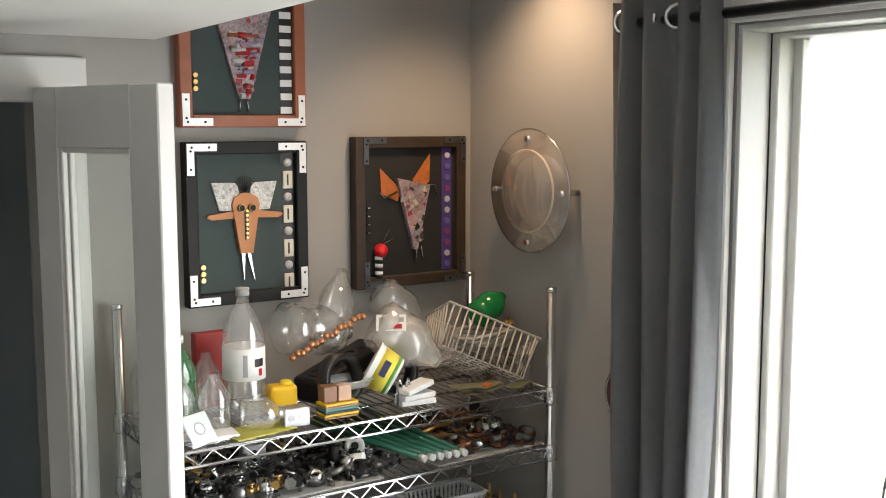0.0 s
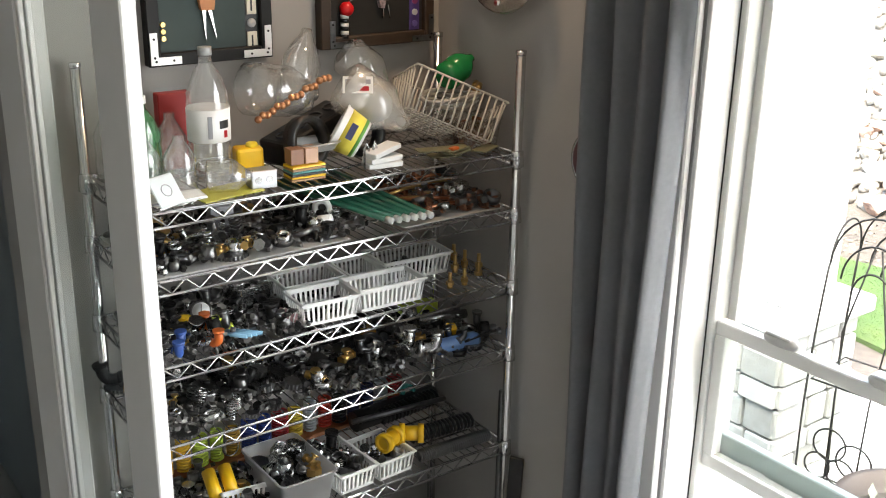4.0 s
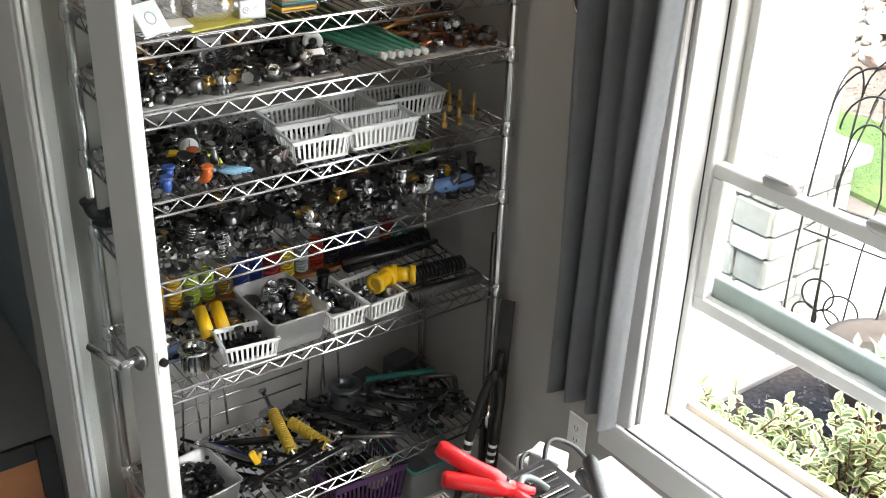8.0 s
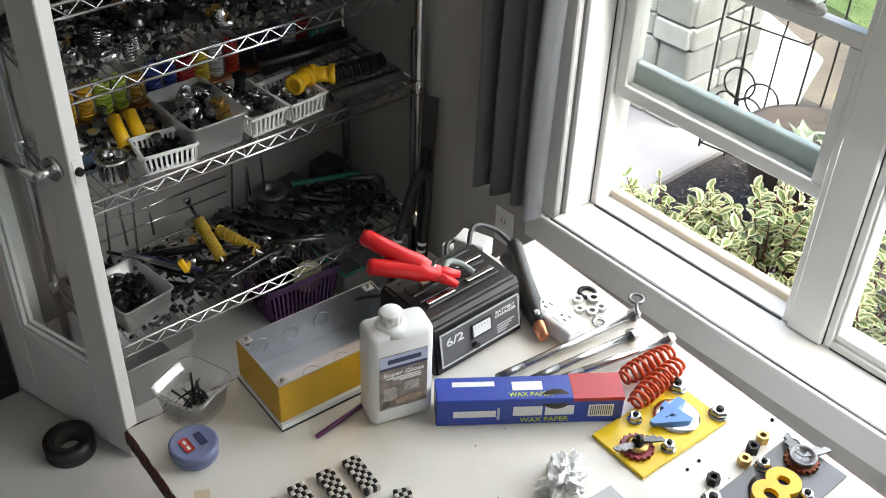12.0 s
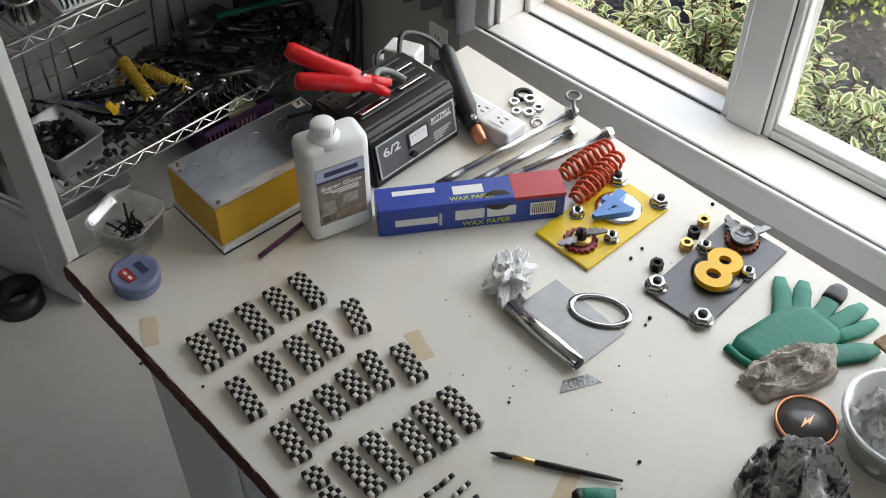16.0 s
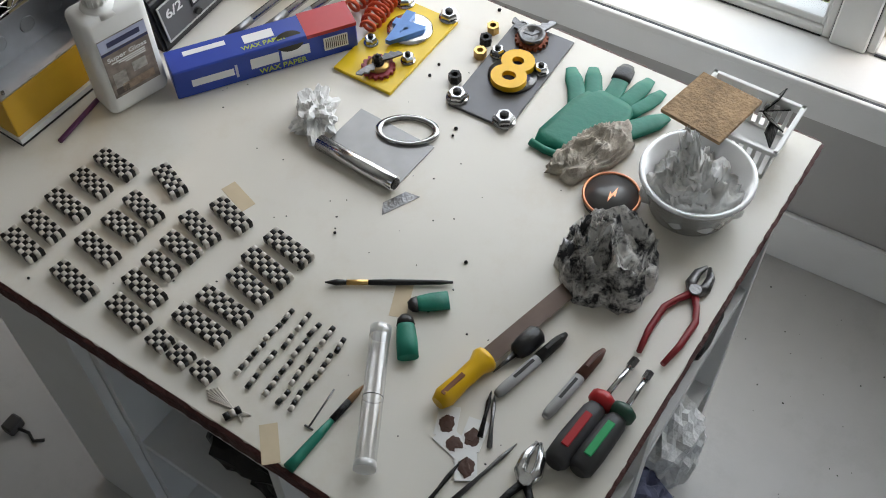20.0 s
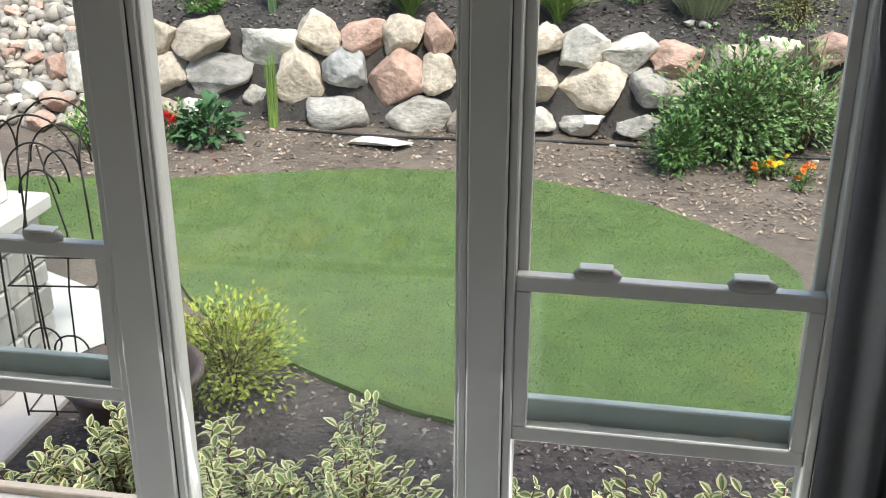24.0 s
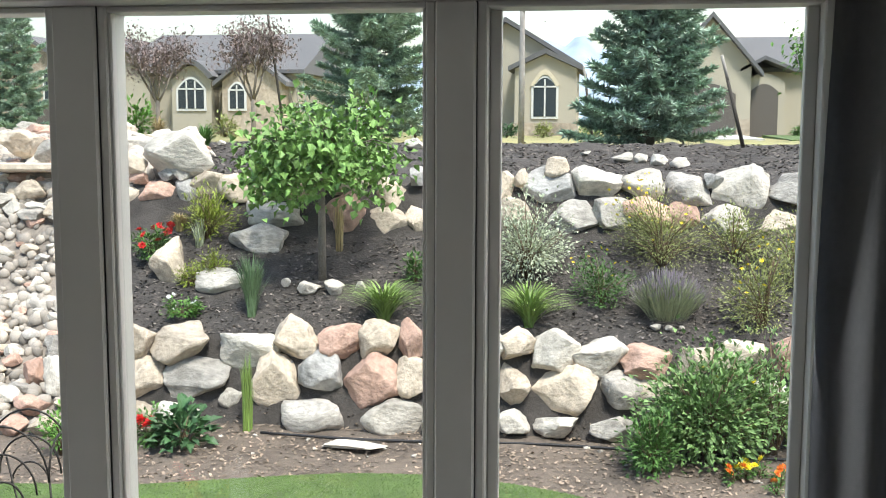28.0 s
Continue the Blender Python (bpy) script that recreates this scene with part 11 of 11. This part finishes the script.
def arch_poly(y0, y1, z0, z1, rise, n=10):
    pts = [(y0, z0), (y1, z0), (y1, z1)]
    for i in range(1, n):
        f = i / n
        pts.append((y1 + (y0 - y1) * f, z1 + rise * math.sin(math.pi * f)))
    return pts + [(y0, z1)]


def slab_x(poly, x0, x1):
    """An upright plate facing along x over an outline in y and z."""
    return prism(poly, x0, x1, m=Matrix(((0, 0, 1, 0), (1, 0, 0, 0), (0, 1, 0, 0), (0, 0, 0, 1))))


def arched_window(parent, x, y0, y1, z0, z1, rise, bars=1):
    w = part("window", slab_x(arch_poly(y0 - 0.09, y1 + 0.09, z0 - 0.09, z1, rise + 0.09), x - 0.06, x + 0.02), M["trim"], parent)
    part("pane", slab_x(arch_poly(y0, y1, z0, z1, rise), x - 0.075, x - 0.05), house_glass, w)
    for i in range(bars):
        yc = y0 + (y1 - y0) * (i + 1) / (bars + 1)
        part("bar", box(x - 0.10, yc - 0.03, z0, x - 0.076, yc + 0.03, z1 + rise * 0.8), M["trim"], w)
    part("bar", box(x - 0.10, y0, z1 - 0.03, x - 0.076, y1, z1 + 0.03), M["trim"], w)


def gable(parent, x, y0, y1, z0, eave, apex, deep, material, over=0.35, yc=None):
    """A wing whose gable faces the garden: front wall, body and two roof slopes."""
    yc = (y0 + y1) / 2 if yc is None else yc
    part("wall", slab_x([(y0, z0), (y1, z0), (y1, eave), (yc, apex), (y0, eave)], x, x + deep), material, parent)
    for a in (y0, y1):
        s = 1 if a > yc else -1
        k = (apex - eave) / abs(a - yc)
        part("roof", slab_x([(yc, apex + 0.02), (a + s * over, eave - k * over + 0.02), (a + s * over, eave - k * over + 0.2), (yc, apex + 0.22)], x - over, x + deep), roofm, parent)


def ridge_roof(parent, x, y0, y1, eave, top, deep):
    """A long roof slope rising away from the garden with its back slope."""
    poly = [(x - 0.4, eave), (x + deep / 2, top), (x + deep + 0.4, eave), (x + deep + 0.4, eave - 0.15), (x - 0.4, eave - 0.15)]
    part("roof", prism(poly, 0, y1 - y0, m=Matrix(((1, 0, 0, 0), (0, 0, 1, y0), (0, 1, 0, 0), (0, 0, 0, 1)))), roofm, parent)


HB = 1.7
h1 = thing("house", (0, 0, 0), "beige and stone house with grey shingle roof and arched entry", "house", "far houses")
part("wall", box(41, 10.0, HB, 50, 17.4, 4.5), stucco, h1)
ridge_roof(h1, 41, 9.6, 17.8, 4.5, 6.35, 9)
gable(h1, 40, 10.4, 12.9, HB, 4.0, 4.95, 3, stonem, 0.3)
arched_window(h1, 40, 11.95, 12.55, 2.9, 3.65, 0.25)
part("entry", slab_x(arch_poly(13.4, 15.1, HB, 4.05, 0.6), 40.1, 41.2), stucco, h1)
part("entry_roof", slab_x(arch_poly(13.2, 15.3, 4.15, 4.2, 0.72)[2:] + arch_poly(13.4, 15.1, 4.05, 4.1, 0.6)[2:][::-1], 39.8, 41.4), roofm, h1)
arched_window(h1, 40.1, 13.7, 14.8, 2.9, 3.7, 0.4, 2)
gable(h1, 40.4, 16.2, 19.2, HB, 4.55, 5.7, 5, stucco, 0.35)
h2 = thing("house", (0, 0, 0), "stone-clad house with a low grey roof", "house", "far houses")
gable(h2, 40.5, 19.5, 23.5, HB, 4.5, 5.75, 8, stonem, 0.35)
arched_window(h2, 40.5, 20.1, 20.9, 3.3, 4.4, 0.3)
part("garage_door", slab_x(arch_poly(20.0, 21.6, HB, 2.9, 0.3), 40.42, 40.46), brownm, h2)
h3 = thing("house", (0, 0, 0), "beige stucco house with a white arched window", "house", "far houses")
gable(h3, 40, -1.45, 0.95, HB, 4.45, 5.0, 4, stucco, 0.25)
gable(h3, 42, -1.3, 3.4, HB, 4.7, 6.4, 8, stucco, 0.35, 1.5)
arched_window(h3, 40, -0.67, 0.2, 2.6, 3.75, 0.35)
part("arch_trim", slab_x(arch_poly(-0.8, 0.33, 3.75, 3.8, 0.62)[2:] + arch_poly(-0.67, 0.2, 3.75, 3.76, 0.46)[2:][::-1], 39.9, 40.02), simple("cream_trim", (0.55, 0.48, 0.36), 0.8), h3)
part("base", box(39.9, -1.5, HB, 40.02, 1.0, 2.35), stonem, h3)
h4 = thing("house", (0, 0, 0), "beige stucco house with arched brown garage door", "house", "far houses")
gable(h4, 40, -8.0, -5.0, HB, 4.55, 6.3, 8, stucco, 0.4)
part("wall", box(41.5, -13.5, HB, 49, -8, 4.5), stucco, h4)
ridge_roof(h4, 41.5, -13.9, -6.6, 4.5, 6.0, 7.5)
part("garage_door", slab_x(arch_poly(-7.45, -5.5, HB, 3.45, 0.4), 39.93, 39.97), brownm, h4)
part("entry", slab_x(arch_poly(-9.3, -7.75, HB, 3.9, 0.35), 40.3, 41.6), stucco, h4)
part("entry_recess", slab_x(arch_poly(-9.05, -8.0, HB, 3.55, 0.3), 40.24, 40.28), brownm, h4)
part("entry_roof", slab_x([(-9.6, 4.3), (-8.5, 4.75), (-7.6, 4.3), (-7.6, 4.42), (-8.5, 4.9), (-9.6, 4.42)], 40.0, 41.7), roofm, h4)
for a, b in ((-8.0, -7.5), (-5.45, -5.0)):
    part("base", box(39.9, a, HB, 40.02, b, 2.5), stonem, h4)
part("window", box(41.4, -11.6, 2.8, 41.48, -10.4, 4.0), M["trim"], h4)
part("pane", box(41.36, -11.5, 2.9, 41.39, -10.5, 3.9), house_glass, h4)
solid("driveway", prism([(26, -6.6), (39.9, -7.6), (39.9, -5.3), (26, -4.4)], 1.7, 1.925), M["concrete"], "pale concrete driveway to the far house", "driveway", kind="structure")
solid("far_lawn", prism([(24, -10.5), (38, -13), (38, -8.2), (24, -6.9)], 1.7, 1.93), M["lawn"], "green front lawn of the far house", "lawn", kind="stuff")
# mountains, with the distance haze mixed into their base colour
V, F = [], []
n = 90
for i in range(n + 1):
    y = -500 + 1150 * i / n
    hgt = 52 + 14 * math.sin(y * 0.011 + 0.6) + 12 * noise.noise((y * 0.012, 0, 3)) + 5 * noise.noise((y * 0.05, 0, 9))
    for k in range(7):
        f = k / 6
        V.append((900 + 420 * f + 40 * noise.noise((y * 0.02, f * 4, 1)), y, 1.5 + hgt * 1.55 * f ** 0.9 * (1 + 0.12 * noise.noise((y * 0.03, f * 6, 5)))))
for i in range(n):
    for k in range(6):
        F.append((i * 7 + k, (i + 1) * 7 + k, (i + 1) * 7 + k + 1, i * 7 + k + 1))
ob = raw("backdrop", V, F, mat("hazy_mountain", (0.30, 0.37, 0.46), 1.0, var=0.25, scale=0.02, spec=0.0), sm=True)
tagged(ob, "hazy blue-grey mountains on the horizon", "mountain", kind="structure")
